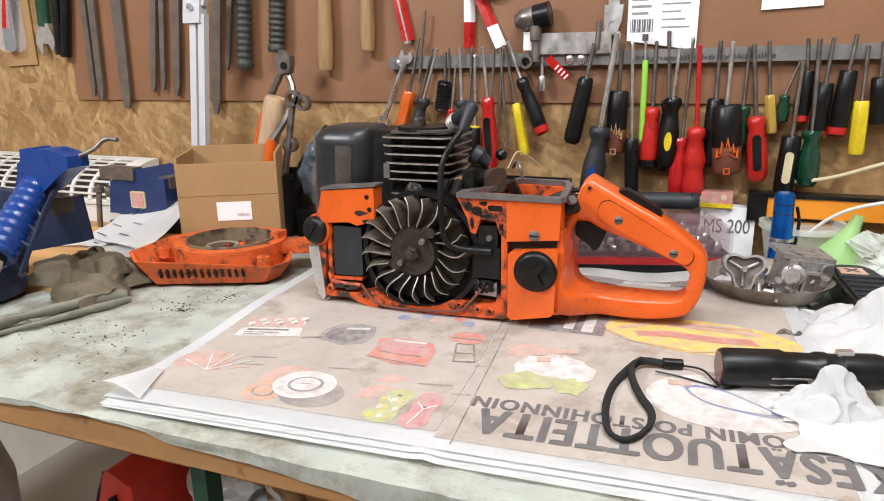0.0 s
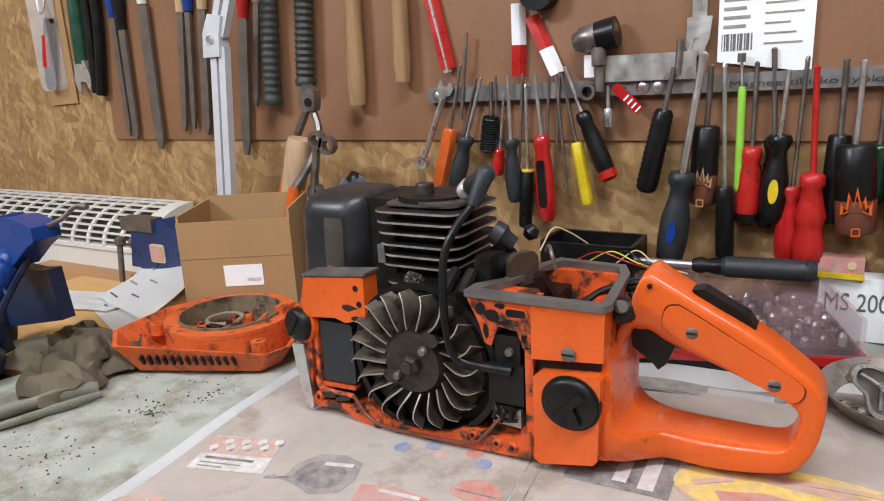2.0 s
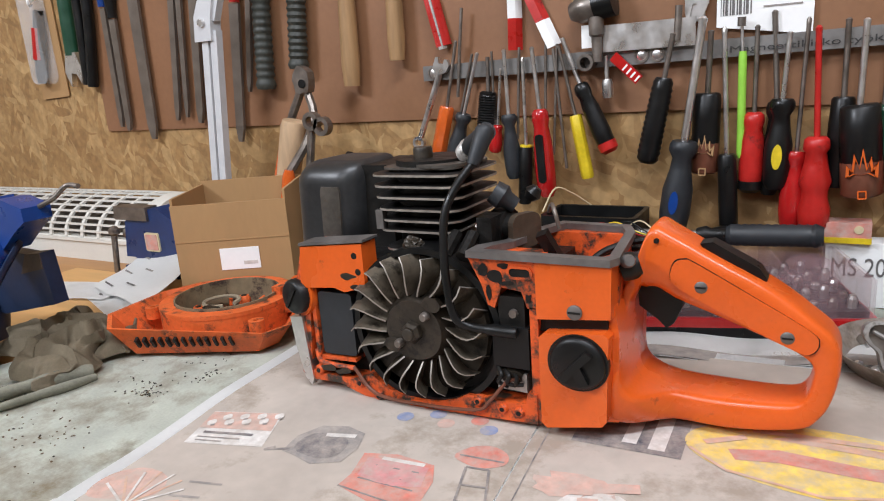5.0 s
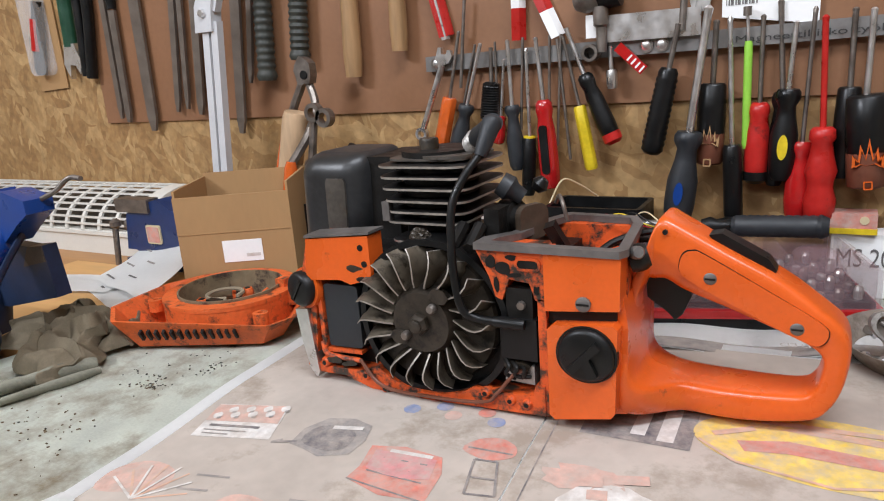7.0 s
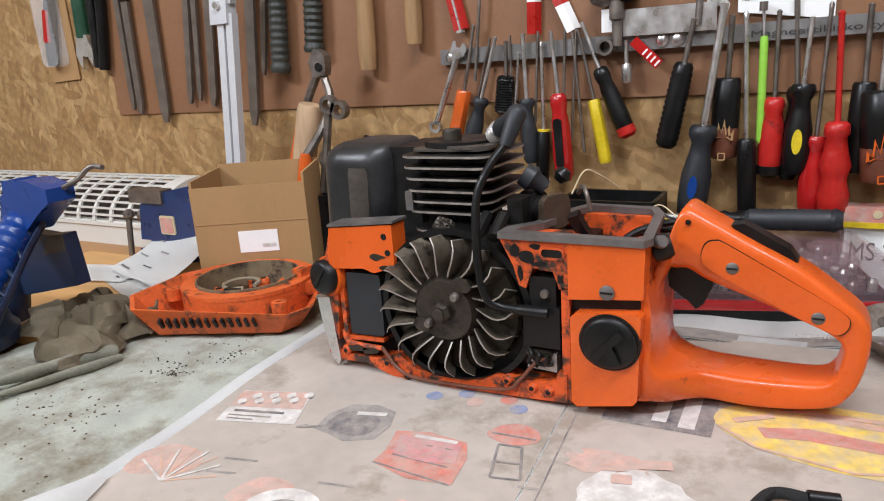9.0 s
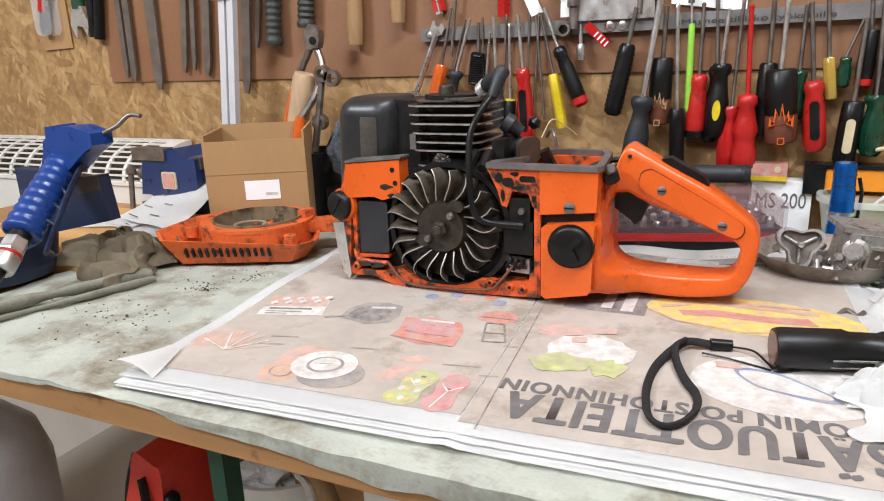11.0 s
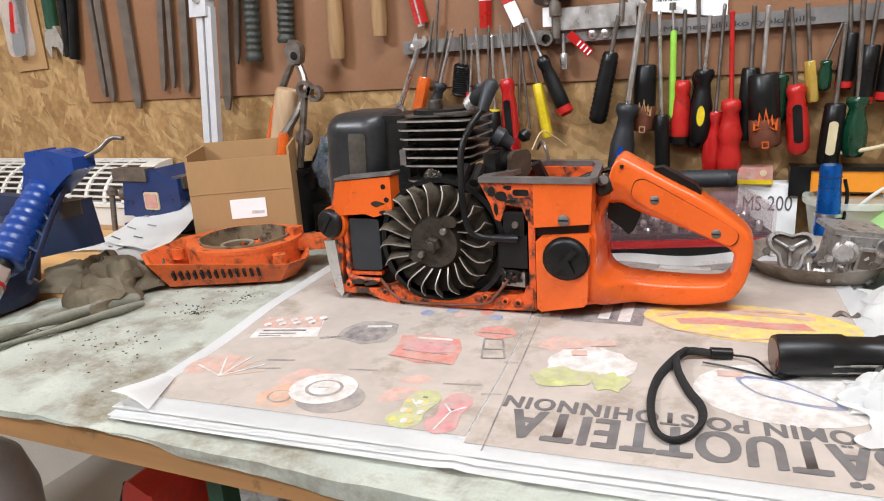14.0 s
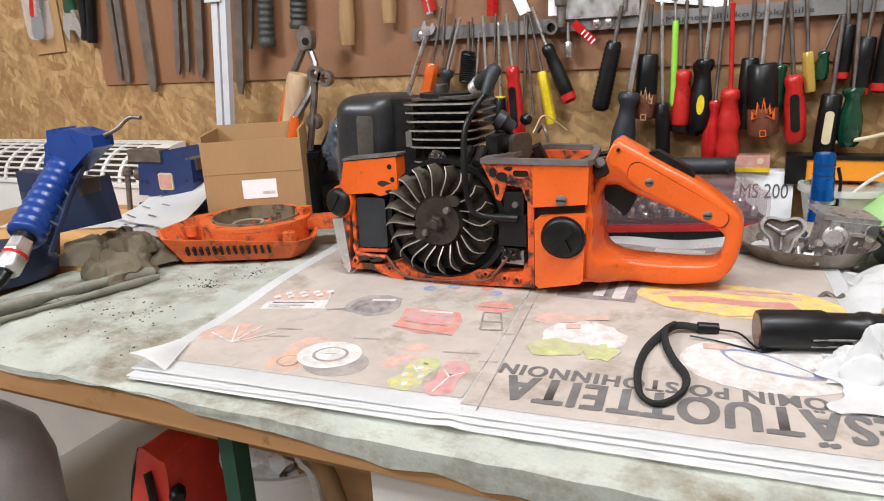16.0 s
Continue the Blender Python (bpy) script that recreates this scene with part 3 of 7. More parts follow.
strokes("sandal_knob", [((0.06, -0.172), (0.064, -0.172)), ((0.0865, -0.184), (0.09, -0.184))], 0.003, P_DARK)
for k in range(9):
    x, y = 0.051 + 0.0065 * (k % 3) + 0.002 * (k % 2), -0.211 + 0.014 * (k // 3)
    patch("sandal_print", [(x, y), (x + 0.0035, y + 0.001), (x + 0.003, y + 0.006), (x - 0.001, y + 0.005)], P_WHITE if k % 2 else P_YELLOW, 2, 3)
patch("salmon_patch", [(0.028, -0.186), (0.03, -0.166), (0.05, -0.158), (0.052, -0.172), (0.04, -0.184)], P_SALMON, 0, 4)
patch("salmon_patch", [(0.03, -0.152), (0.04, -0.138), (0.056, -0.142), (0.046, -0.154)], P_SALMON, 0, 4)
patch("red_bag", [(0.0, -0.112), (0.001, -0.098), (-0.004, -0.075), (0.02, -0.068), (0.05, -0.07), (0.058, -0.086), (0.061, -0.114), (0.03, -0.119)], P_RED, 1)
patch("red_bag_flap", [(0.006, -0.098), (0.002, -0.078), (0.048, -0.074), (0.053, -0.094), (0.03, -0.101)], P_PINK, 2)
strokes("bag_line", [((0.008, -0.1), (0.05, -0.099)), ((0.012, -0.084), (0.046, -0.081)), ((0.016, -0.088), (0.042, -0.086)), ((0.02, -0.092), (0.04, -0.091)), ((0.0, -0.112), (0.06, -0.115))], 0.0014, P_DARK)
strokes("bag_print", [((0.012, -0.0755), (0.044, -0.0725))], 0.0035, P_WHITE)
patch("grey_bag", [(-0.064, -0.094), (-0.066, -0.074), (-0.056, -0.056), (-0.036, -0.05), (-0.018, -0.054), (-0.012, -0.072), (-0.014, -0.09), (-0.034, -0.1), (-0.05, -0.096)], P_GREY, 1)
patch("grey_bag_panel", [(-0.058, -0.088), (-0.056, -0.068), (-0.034, -0.062), (-0.022, -0.07), (-0.022, -0.086), (-0.036, -0.093)], P_DARK, 2, 3)
strokes("bag_print", [((-0.045, -0.066), (-0.022, -0.06))], 0.0045, P_WHITE, 3)
strokes("bag_handle", [((-0.078, -0.098), (-0.06, -0.09)), ((-0.078, -0.098), (-0.072, -0.092))], 0.0024, P_DARK)
patch("red_grill", [(0.058, -0.056), (0.064, -0.042), (0.078, -0.036), (0.092, -0.042), (0.094, -0.054), (0.078, -0.062)], P_RED, 1, 4)
strokes("grill_line", [((0.061, -0.053), (0.093, -0.051)), ((0.071, -0.064), (0.087, -0.062)), ((0.071, -0.064), (0.08, -0.098)), ((0.087, -0.062), (0.099, -0.094)), ((0.08, -0.098), (0.099, -0.094)), ((0.076, -0.082), (0.094, -0.079))], 0.0017, P_DARK)
patch("bulb_card", [(-0.146, -0.113), (-0.157, -0.07), (-0.098, -0.053), (-0.082, -0.096)], P_WHITE, 1)
patch("bulb_card_ground", [(-0.151, -0.093), (-0.157, -0.071), (-0.1, -0.054), (-0.09, -0.077)], P_SALMON, 2)
for i in range(8):
    x, y = -0.146 + 0.0068 * i, -0.084 + 0.0026 * i + 0.008 * (i % 2)
    patch("bulb", [(x - 0.004, y), (x, y + 0.0045), (x + 0.004, y), (x, y - 0.0045)], P_WHITE, 3, 4)
    patch("bulb_base", [(x + 0.0014, y - 0.003), (x + 0.0042, y - 0.0006), (x + 0.0054, y - 0.003), (x + 0.003, y - 0.005)], P_GREY, 4)
strokes("bulb_bar", [((-0.142, -0.0965), (-0.1, -0.0865))], 0.0028, P_DARK, 3)
strokes("print_line", [((-0.142, -0.103), (-0.106, -0.0945)), ((-0.14, -0.107), (-0.118, -0.102))], 0.0013, P_GREY, 3)
patch("flare", [(-0.156, -0.188), (-0.162, -0.165), (-0.146, -0.148), (-0.12, -0.15), (-0.11, -0.168), (-0.13, -0.182)], P_SALMON, 0, 4)
for i in range(8):
    a = 0.5 + 0.33 * i
    strokes("stick", [((-0.12, -0.186), (-0.12 + 0.036 * math.cos(a), -0.186 + 0.04 * math.sin(a)))], 0.0018, P_WHITE if i % 2 else P_ORANGE, 1 + i % 2)
strokes("print_line", [((-0.1, -0.165), (-0.078, -0.159)), ((-0.1, -0.148), (-0.075, -0.142)), ((0.066, -0.147), (0.096, -0.141)), ((0.1, -0.155), (0.115, -0.152)), ((-0.02, -0.145), (0.004, -0.14)), ((0.1, -0.1), (0.112, -0.098))], 0.0022, P_GREY, 1)
px, py = on_news(0.03, 0.0)
for i, c in enumerate((P_BLUE, P_RED, P_BLUE, P_SALMON, P_BLUE, P_RED, P_BLUE, P_SALMON)):
    ink("cap", circle(px - 0.034 + 0.0115 * i, py - 0.02 + 0.011 * ((i * 2) % 3), 0.0068, 14), c, 1)
# shade in the fold between the pages, painted as a thin dark line
strokes("fold_crease_shade", [((0.1262, -0.228), (0.1155, -0.12)), ((0.1155, -0.12), (0.105, 0.02))], 0.001, P_DARK, 1)
# right page: striped square, yellow badge, dishes, glasses
px, py = on_news(0.168, 0.022)
ink("dark_square", [(px - 0.045, py - 0.028), (px + 0.028, py - 0.03), (px + 0.03, py + 0.035), (px - 0.03, py + 0.035), (px - 0.045, py + 0.01)], P_DARK, 1)
ink("white_bar", [(px - 0.012, py - 0.02), (px - 0.002, py - 0.02), (px - 0.0, py + 0.035), (px - 0.01, py + 0.035)], P_WHITE, 2)
ink("white_bar", [(px + 0.006, py - 0.024), (px + 0.017, py - 0.024), (px + 0.019, py + 0.035), (px + 0.008, py + 0.035)], P_WHITE, 2)
px, py = on_news(0.283, 0.024)
ink("yellow_badge", circle(px, py, 0.088, 36, 1.0, 0.48, radians(-4)), P_YELLOW, 1)
ink("red_band", [(px - 0.06, py - 0.002), (px - 0.03, py + 0.006), (px + 0.02, py + 0.0), (px + 0.045, py + 0.004), (px + 0.052, py - 0.012), (px + 0.02, py - 0.014), (px - 0.03, py - 0.01), (px - 0.055, py - 0.014)], P_RED, 2)
ink("badge_top", [(px - 0.035, py + 0.02), (px + 0.055, py + 0.012), (px + 0.056, py + 0.021), (px - 0.02, py + 0.027)], P_ORANGE, 2)
strokes("badge_print", [((0.235, 0.049), (0.33, 0.056)), ((0.208, 0.022), (0.232, 0.038))], 0.006, P_ORANGE, 3)
strokes("badge_rim", [((0.2, 0.012), (0.225, -0.008)), ((0.225, -0.008), (0.28, -0.016)), ((0.28, -0.016), (0.34, 0.004))], 0.0025, P_ORANGE, 3)
strokes("price_print", [((0.142, -0.062), (0.156, -0.058)), ((0.162, -0.053), (0.182, -0.047)), ((0.262, -0.078), (0.28, -0.076)), ((0.15, -0.072), (0.162, -0.069))], 0.009, P_SALMON, 3)
px, py = on_news(0.158, -0.112)
ink("white_dish", blob(px + 0.012, py + 0.025, 0.035, sy=0.8, seed=20), P_WHITE, 1)
ink("green_leaves", closed_curve(blob(px - 0.008, py + 0.0, 0.024, 12, rough=0.5, sy=0.7, seed=21), 4), P_GREEN, 2)
ink("green_leaves", blob(px + 0.03, py + 0.0, 0.014, rough=0.6, seed=22), P_GREEN, 2)
ink("salmon_patch", blob(px - 0.012, py + 0.055, 0.026, rough=0.5, sy=0.55, seed=23), P_SALMON, 1)
px, py = on_news(0.308, -0.098)
ink("white_glow", circle(px, py, 0.062, 30, 1, 0.7), P_WHITE, 1)
gl = [(px - 0.032, py + 0.02), (px - 0.005, py + 0.021), (px + 0.018, py + 0.006), (px + 0.036, py - 0.01), (px + 0.03, py - 0.016), (px + 0.004, py - 0.012), (px - 0.02, py - 0.002)]
ink("blue_glasses", closed_curve(gl, 4), P_BLUE, 2)
ink("glasses_lens", closed_curve([(px + (x - px) * 0.86 - 0.001, py + (y - py) * 0.8 + 0.0006) for x, y in gl], 4), P_WHITE, 3)


def words(text, height, width, at, turn, mat, parent, z=0.0, m=None, name="lettering", heavy=0.0):
    """Flat lettering of a given capital height and run, its left end on the baseline at the place given."""
    cu = bpy.data.curves.new(name, "FONT")
    cu.body, cu.size = text, 1.0
    cu.resolution_u = 4
    cu.offset = heavy
    cu.space_character = 1.0 + heavy * 16
    tmp = new(name, cu)
    bpy.context.view_layer.update()
    me = bpy.data.meshes.new_from_object(tmp)
    bpy.data.objects.remove(tmp)
    co = np.array([v.co for v in me.vertices])
    lo, hi = co.min(0), co.max(0)
    top = 0.69
    base = m if m is not None else NEWS @ pose(at[0], at[1], 0, 0, 0, turn)
    for v in me.vertices:
        q = Vector(((v.co.x - lo[0]) / (hi[0] - lo[0]) * width, v.co.y / top * height, z))
        v.co = base @ q
        if m is None:
            w = NEWS.inverted() @ v.co
            v.co.z = top_height(w.x, w.y) + 0.0007 + z
    me.materials.append(mat)
    ob = new(name, me)
    ob.parent = parent
    ob.matrix_parent_inverse = parent.matrix_world.inverted()
    return ob


M_HEAD = surf("heavy_grey_ink", (0.15, 0.14, 0.135), 0.7, vary=0.2, scale=80, bump=0)
for k, (dx, dy) in enumerate(((0, 0), (0.0013, 0.0006), (-0.0013, -0.0006))):
    words("KESÄTUOTTEITA", 0.0355, 0.276, (0.300 + dx, 0.064 + dy), 180, M_HEAD, news, 0.00009 * k, name="headline", heavy=0.008)
for k, dx in enumerate((0, 0.0006, -0.0006)):
    words("HÄVYTTÖMIN POISTOHINNOIN", 0.0165, 0.304, (0.318 + dx, 0.083), 180, M_HEAD, news, 0.00009 * k, name="headline", heavy=0.008)

curl = part("dog_ear", thick(sheet(10, 10, lambda u, v: NEWS @ Vector((-0.2795 + 0.035 * u * (1 - 0.5 * v), -0.0005 + 0.05 * v, 0.0095 + 0.012 * (1 - u) * (1 - v) + 0.004 * math.sin(3 * u)))), 0.0004), M_PAPER, news, "curled white page corner", smooth=60)


# ---- the chainsaw ----
saw = thing("chainsaw", (0.05, 0.05, 0.008), "partly dismantled orange chainsaw with its starter side open and no bar", "chainsaw")
HX, HZ = 0.003, 0.0795


def arc(r, a0, a1, n, cx=HX, cz=HZ):
    return [(cx + r * math.cos(radians(a0 + (a1 - a0) * i / n)), cz + r * math.sin(radians(a0 + (a1 - a0) * i / n))) for i in range(n + 1)]


part("crankcase", box(-0.102, 0.1, 0.014, 0.1, 0.012, 0.128), M_GREASE, saw, "greasy black crankcase", bevel=0.004)
lower = [(-0.112, 0.026), (-0.078, 0.024), (-0.05, 0.013), (-0.03, 0.0085), (0.03, 0.0085), (0.099, 0.012), (0.099, 0.038), (0.092, 0.038), (0.09, 0.028), (0.062, 0.026)]
lower += arc(0.0655, -52, -136, 12) + [(-0.06, 0.029), (-0.1, 0.031), (-0.112, 0.036)]
part("lower_rim", prism(lower, -0.004, 0.03), M_ORANGED, saw, "grimy orange lower rim", bevel=0.001)
for x, z in ((-0.056, 0.026), (-0.038, 0.0155), (0.052, 0.024), (0.072, 0.021), (0.085, 0.02), (-0.098, 0.034)):
    part("screw_boss", lathe([(0, 0.0045), (0.8, 0.0045), (1, 0.003)], (x, 0.004, z), (x, -0.0065, z), 12), M_ORANGED, saw, smooth=True)
    part("screw_hole", lathe([(0, 0.0019), (1, 0.0019)], (x, -0.003, z), (x, -0.0069, z), 10), M_GREASE, saw)
part("side_wall", prism([(-0.118, 0.03), (-0.1075, 0.028), (-0.1, 0.1), (-0.096, 0.138), (-0.103, 0.139), (-0.113, 0.108)], -0.003, 0.09), M_ORANGED, saw, "grimy orange side wall", bevel=0.0015)
part("front_plate", prism([(-0.1225, 0.076), (-0.1095, 0.0775), (-0.1045, 0.026), (-0.1075, 0.0215), (-0.1135, 0.028), (-0.119, 0.05)], -0.006, 0.05), M_STEEL, saw, "worn pale metal plate", bevel=0.0015)
part("corner_block", prism([(-0.103, 0.138), (-0.041, 0.144), (-0.041, 0.112), (-0.048, 0.107), (-0.062, 0.103), (-0.072, 0.106), (-0.107, 0.103)], -0.005, 0.014), M_ORANGE, saw, bevel=0.0015)
part("corner_cap", prism([(-0.104, 0.139), (-0.039, 0.1455), (-0.039, 0.1475), (-0.103, 0.1415)], -0.006, 0.015), M_GASK, saw, "worn grey gasket face")
for x, z in ((-0.049, 0.134), (-0.0465, 0.121)):
    part("bolt_hole", lathe([(0, 0.0026), (1, 0.0026)], (x, 0.0, z), (x, -0.0054, z), 12), M_GREASE, saw)
part("chain_oil_cap", lathe([(0, 0.015), (0.7, 0.015), (0.9, 0.0135), (1, 0.012)], (-0.113, 0.0, 0.0945), (-0.115, -0.0095, 0.0948), 24), M_BLACK, saw, "black ribbed cap", smooth=True)
part("cap_slot", box(-0.011, 0.011, -0.0012, 0.001, -0.0016, 0.0016, None, pose(-0.1152, -0.0096, 0.0948, 0, -55, -10)), M_GREASE, saw)
part("cap_ring", lathe([(0, 0.0175), (1, 0.0175)], (-0.111, 0.004, 0.094), (-0.1125, -0.0015, 0.0945), 24), M_ORANGE, saw, smooth=True)
part("oil_window", prism(rounded(0.034, 0.053, 0.003, 3, -0.0765, 0.0735), -0.001, 0.02), M_GREYB, saw, "dark grey plate", bevel=0.001)
part("fuel_line", tube([(-0.1, -0.002, 0.05), (-0.096, -0.004, 0.042), (-0.085, -0.003, 0.039), (-0.062, -0.003, 0.0375)], 0.0022, 8), M_ORANGED, saw, smooth=True)

# flywheel
ringo, ringi = circle(HX + 0.005, HZ - 0.002, 0.0655, 56), circle(HX + 0.005, HZ - 0.002, 0.0605, 56)
part("fan_housing", frame_prism(ringo, ringi, -0.001, 0.03), M_BLACK, saw, "black fan housing ring", smooth=True)
fly = part("flywheel", lathe([(0, 0.056), (0.45, 0.058), (0.55, 0.056), (0.6, 0.03), (0.8, 0.027), (1, 0.024)], (HX, 0.02, HZ), (HX, -0.009, HZ), 48), M_OILY, saw, "oily cast flywheel", smooth=True)
for i in range(20):
    a0 = 2 * math.pi * i / 20 + 0.1
    bm = bmesh.new()
    rows = []
    for k in range(7):
        s = k / 6
        r = 0.027 + 0.0315 * s
        a = a0 - 0.30 * s + 0.28 * s * s * s
        tw = 0.0015 * (1 - 0.25 * s)
        d = Vector((math.cos(a), 0, math.sin(a)))
        t = Vector((-math.sin(a), 0, math.cos(a)))
        c = Vector((HX, 0, HZ)) + d * r
        y1 = -0.0065 - 0.008 * math.sin(min(1, s * 1.4) * math.pi / 2) + 0.004 * max(0, s - 0.75) * 4
        rows.append([bm.verts.new(c + t * q + Vector((0, y, 0))) for q, y in ((-tw / 2 - 0.0045 * s - 0.001, 0.006), (-tw / 2 + 0.0018, y1), (tw / 2 + 0.0018, y1), (tw / 2 - 0.0045 * s - 0.001, 0.006))])
    for p, q in zip(rows, rows[1:]):
        for k in range(4):
            bm.faces.new((p[k], p[(k + 1) % 4], q[(k + 1) % 4], q[k])).material_index = int(k == 1)
    bm.faces.new(rows[0][::-1])
    bm.faces.new(rows[-1]).material_index = 1
    ob = part("blade", bm, M_BLADE, None, smooth=True)
    ob.data.materials.append(M_EDGE)
    ob.parent = fly
    ob.matrix_parent_inverse = fly.matrix_world.inverted()
part("nut", lathe([(0, 0.0085), (0.75, 0.0085), (1, 0.0065)], (HX, -0.005, HZ), (HX, -0.0165, HZ), 6), M_OILY, fly)
part("crank_end", lathe([(0, 0.0048), (0.9, 0.0048), (1, 0.0038)], (HX, -0.012, HZ), (HX, -0.0185, HZ), 14), M_OILY, fly, smooth=True)
for dx, dz in ((0.012, 0.0135), (-0.0125, -0.0105)):
    part("pawl_pin", lathe([(0, 0.0036), (0.8, 0.0036), (1, 0.0026)], (HX + dx, -0.006, HZ + dz), (HX + dx, -0.0145, HZ + dz), 14), M_DSTEEL, fly, smooth=True)
    part("pawl", prism(blob(HX + dx * 1.5, HZ + dz * 1.5 + 0.003, 0.007, 12, 0.5, 1.2, 0.8, dx), -0.0115, -0.007), M_OILY, fly, bevel=0.001)

# ignition
part("coil", box(0.066, 0.094, -0.003, 0.022, 0.058, 0.09), M_BLACK, saw, "black ignition coil", bevel=0.002)
part("coil_leg", box(0.071, 0.091, -0.001, 0.02, 0.088, 0.112), M_GREASE, saw, bevel=0.0015)
part("coil_bolt", lathe([(0, 0.0035), (1, 0.003)], (0.083, 0.0, 0.1), (0.083, -0.004, 0.1), 8), M_DSTEEL, saw)
part("lead_socket", lathe([(0, 0.0036), (0.1, 0.0042), (0.9, 0.004), (1, 0.0034)], (0.087, -0.007, 0.0875), (0.064, -0.009, 0.0885), 12), M_BLACK, saw, smooth=True)
part("ignition_lead", tube([(0.066, -0.009, 0.0885), (0.052, -0.011, 0.09), (0.043, -0.014, 0.096), (0.038, -0.013, 0.112), (0.036, -0.012, 0.14), (0.0355, -0.006, 0.17), (0.042, 0.004, 0.19), (0.05, 0.018, 0.2055)], 0.0031, 10), M_BLACK, saw, "black rubber ignition lead", smooth=True)
boot = part("plug_boot", lathe([(0, 0.0045), (0.2, 0.0055), (0.55, 0.0064), (0.85, 0.0072), (0.95, 0.0062), (1, 0.004)], (0.049, 0.016, 0.202), (0.056, 0.028, 0.2285), 16), M_GREYB, saw, "grey-black rubber plug cap", smooth=True)
part("boot_elbow", lathe([(0, 0.0068), (0.5, 0.0074), (0.75, 0.0082), (1, 0.0068)], (0.056, 0.028, 0.2245), (0.03, 0.048, 0.209), 14), M_GREYB, boot, smooth=True)
part("boot_ring", lathe([(0, 0.0066), (0.15, 0.0086), (0.3, 0.0072), (0.45, 0.0086), (0.6, 0.0072), (0.8, 0.0086), (1, 0.0066)], (0.033, 0.0455, 0.2112), (0.024, 0.0525, 0.2045), 16), M_ALLOY, boot, smooth=True)
part("wire", tube([(-0.06, -0.006, 0.04), (-0.04, -0.007, 0.019), (0.0, -0.0075, 0.0125), (0.05, -0.007, 0.0165), (0.062, -0.006, 0.026), (0.075, -0.004, 0.044), (0.085, -0.003, 0.05)], 0.0015, 8), M_BROWNP, saw, "brown earth wire", smooth=True)
part("contact_plate", prism([(0.067, 0.037), (0.09, 0.036), (0.09, 0.052), (0.07, 0.054)], 0.0, 0.016), M_ALLOY, saw, "dirty grey plate", bevel=0.001)
for k in range(3):
    part("oily_strand", tube([(0.068 + 0.006 * k, -0.001, 0.057 - 0.003 * k), (0.073 + 0.006 * k, -0.006, 0.052), (0.07 + 0.007 * k, -0.005, 0.045), (0.076 + 0.006 * k, -0.002, 0.04 + 0.002 * k)], 0.0017, 7), M_GREASE, saw, smooth=True)
part("oil_clot", prism(blob(0.077, 0.05, 0.0075, 18, 0.55, 1.3, 0.8, 8), -0.002, 0.004), M_OILY, saw, bevel=0.001)

# right frame, deck and tank
part("web", prism([(0.05, 0.139), (0.101, 0.1395), (0.101, 0.105), (0.094, 0.105), (0.09, 0.117), (0.075, 0.119), (0.069, 0.103), (0.064, 0.105), (0.06, 0.119)], -0.003, 0.03), M_ORANGED, saw, "grimy orange ribbed web", bevel=0.001)
for k, (x, z, r, sx, sy) in enumerate(((0.0615, 0.131, 0.0042, 0.9, 1.1), (0.0705, 0.127, 0.0056, 1.1, 0.8), (0.0655, 0.114, 0.0036, 0.6, 1.5), (0.0775, 0.1345, 0.0028, 1.5, 0.7), (0.0955, 0.112, 0.0024, 0.8, 1.4), (0.08, 0.1225, 0.0034, 1.5, 0.6))):
    part("casting_pocket", prism(closed_curve(blob(x, z, r, 8, 0.7, sx, sy, 3.1 * k), 4), -0.0036, 0.0), M_GREASE, saw)
part("slot_rim", frame_prism(rounded(0.019, 0.0095, 0.004, 4, 0.0895, 0.1305), rounded(0.0155, 0.006, 0.0028, 4, 0.0895, 0.1305), -0.0042, 0.0), M_ORANGED, saw)
part("slot_shadow", prism(rounded(0.0155, 0.006, 0.0028, 4, 0.0895, 0.1305), -0.0034, 0.0), M_GREASE, saw)
part("post", box(0.0955, 0.1015, -0.003, 0.06, 0.012, 0.106), M_ORANGED, saw, bevel=0.001)
part("shroud", prism([(0.101, 0.0985), (0.1525, 0.1035), (0.1535, 0.1395), (0.101, 0.1392)], -0.004, 0.012), M_ORANGE, saw, bevel=0.002)
part("shroud_back", box(0.062, 0.141, 0.0835, 0.0925, 0.1, 0.1392), M_ORANGED, saw, bevel=0.0015)
part("shroud_end", prism([(0.147, 0.0125), (0.1535, 0.0125), (0.1455, 0.083), (0.139, 0.083)], 0.09, 0.1392, "z"), M_ORANGED, saw, bevel=0.0015)
part("shroud_floor", box(0.064, 0.1385, 0.0125, 0.083, 0.11, 0.116), M_ORANGED, saw, "oily orange tray", bevel=0.001)
do = [(0.05, -0.006), (0.1, -0.006), (0.153, -0.006), (0.157, 0.002), (0.149, 0.075), (0.14, 0.096), (0.085, 0.1), (0.074, 0.075), (0.064, 0.03), (0.05, 0.012)]
di = [(0.06, 0.003), (0.1, 0.002), (0.147, 0.002), (0.1495, 0.007), (0.142, 0.074), (0.136, 0.088), (0.09, 0.092), (0.082, 0.073), (0.073, 0.027), (0.062, 0.012)]
part("deck_rim", frame_prism(do, di, 0.1395, 0.1445, "z"), M_GASK, saw, "worn grey gasket rim", bevel=0.0008)
part("deck_screw", lathe([(0, 0.0052), (0.9, 0.0052), (1, 0.0046)], (0.1285, -0.003, 0.1065), (0.1285, -0.006, 0.1065), 16), M_GASK, saw, smooth=True)
part("screw_slot", box(0.1242, 0.1328, -0.0064, -0.0055, 0.1058, 0.1072), M_GREASE, saw)
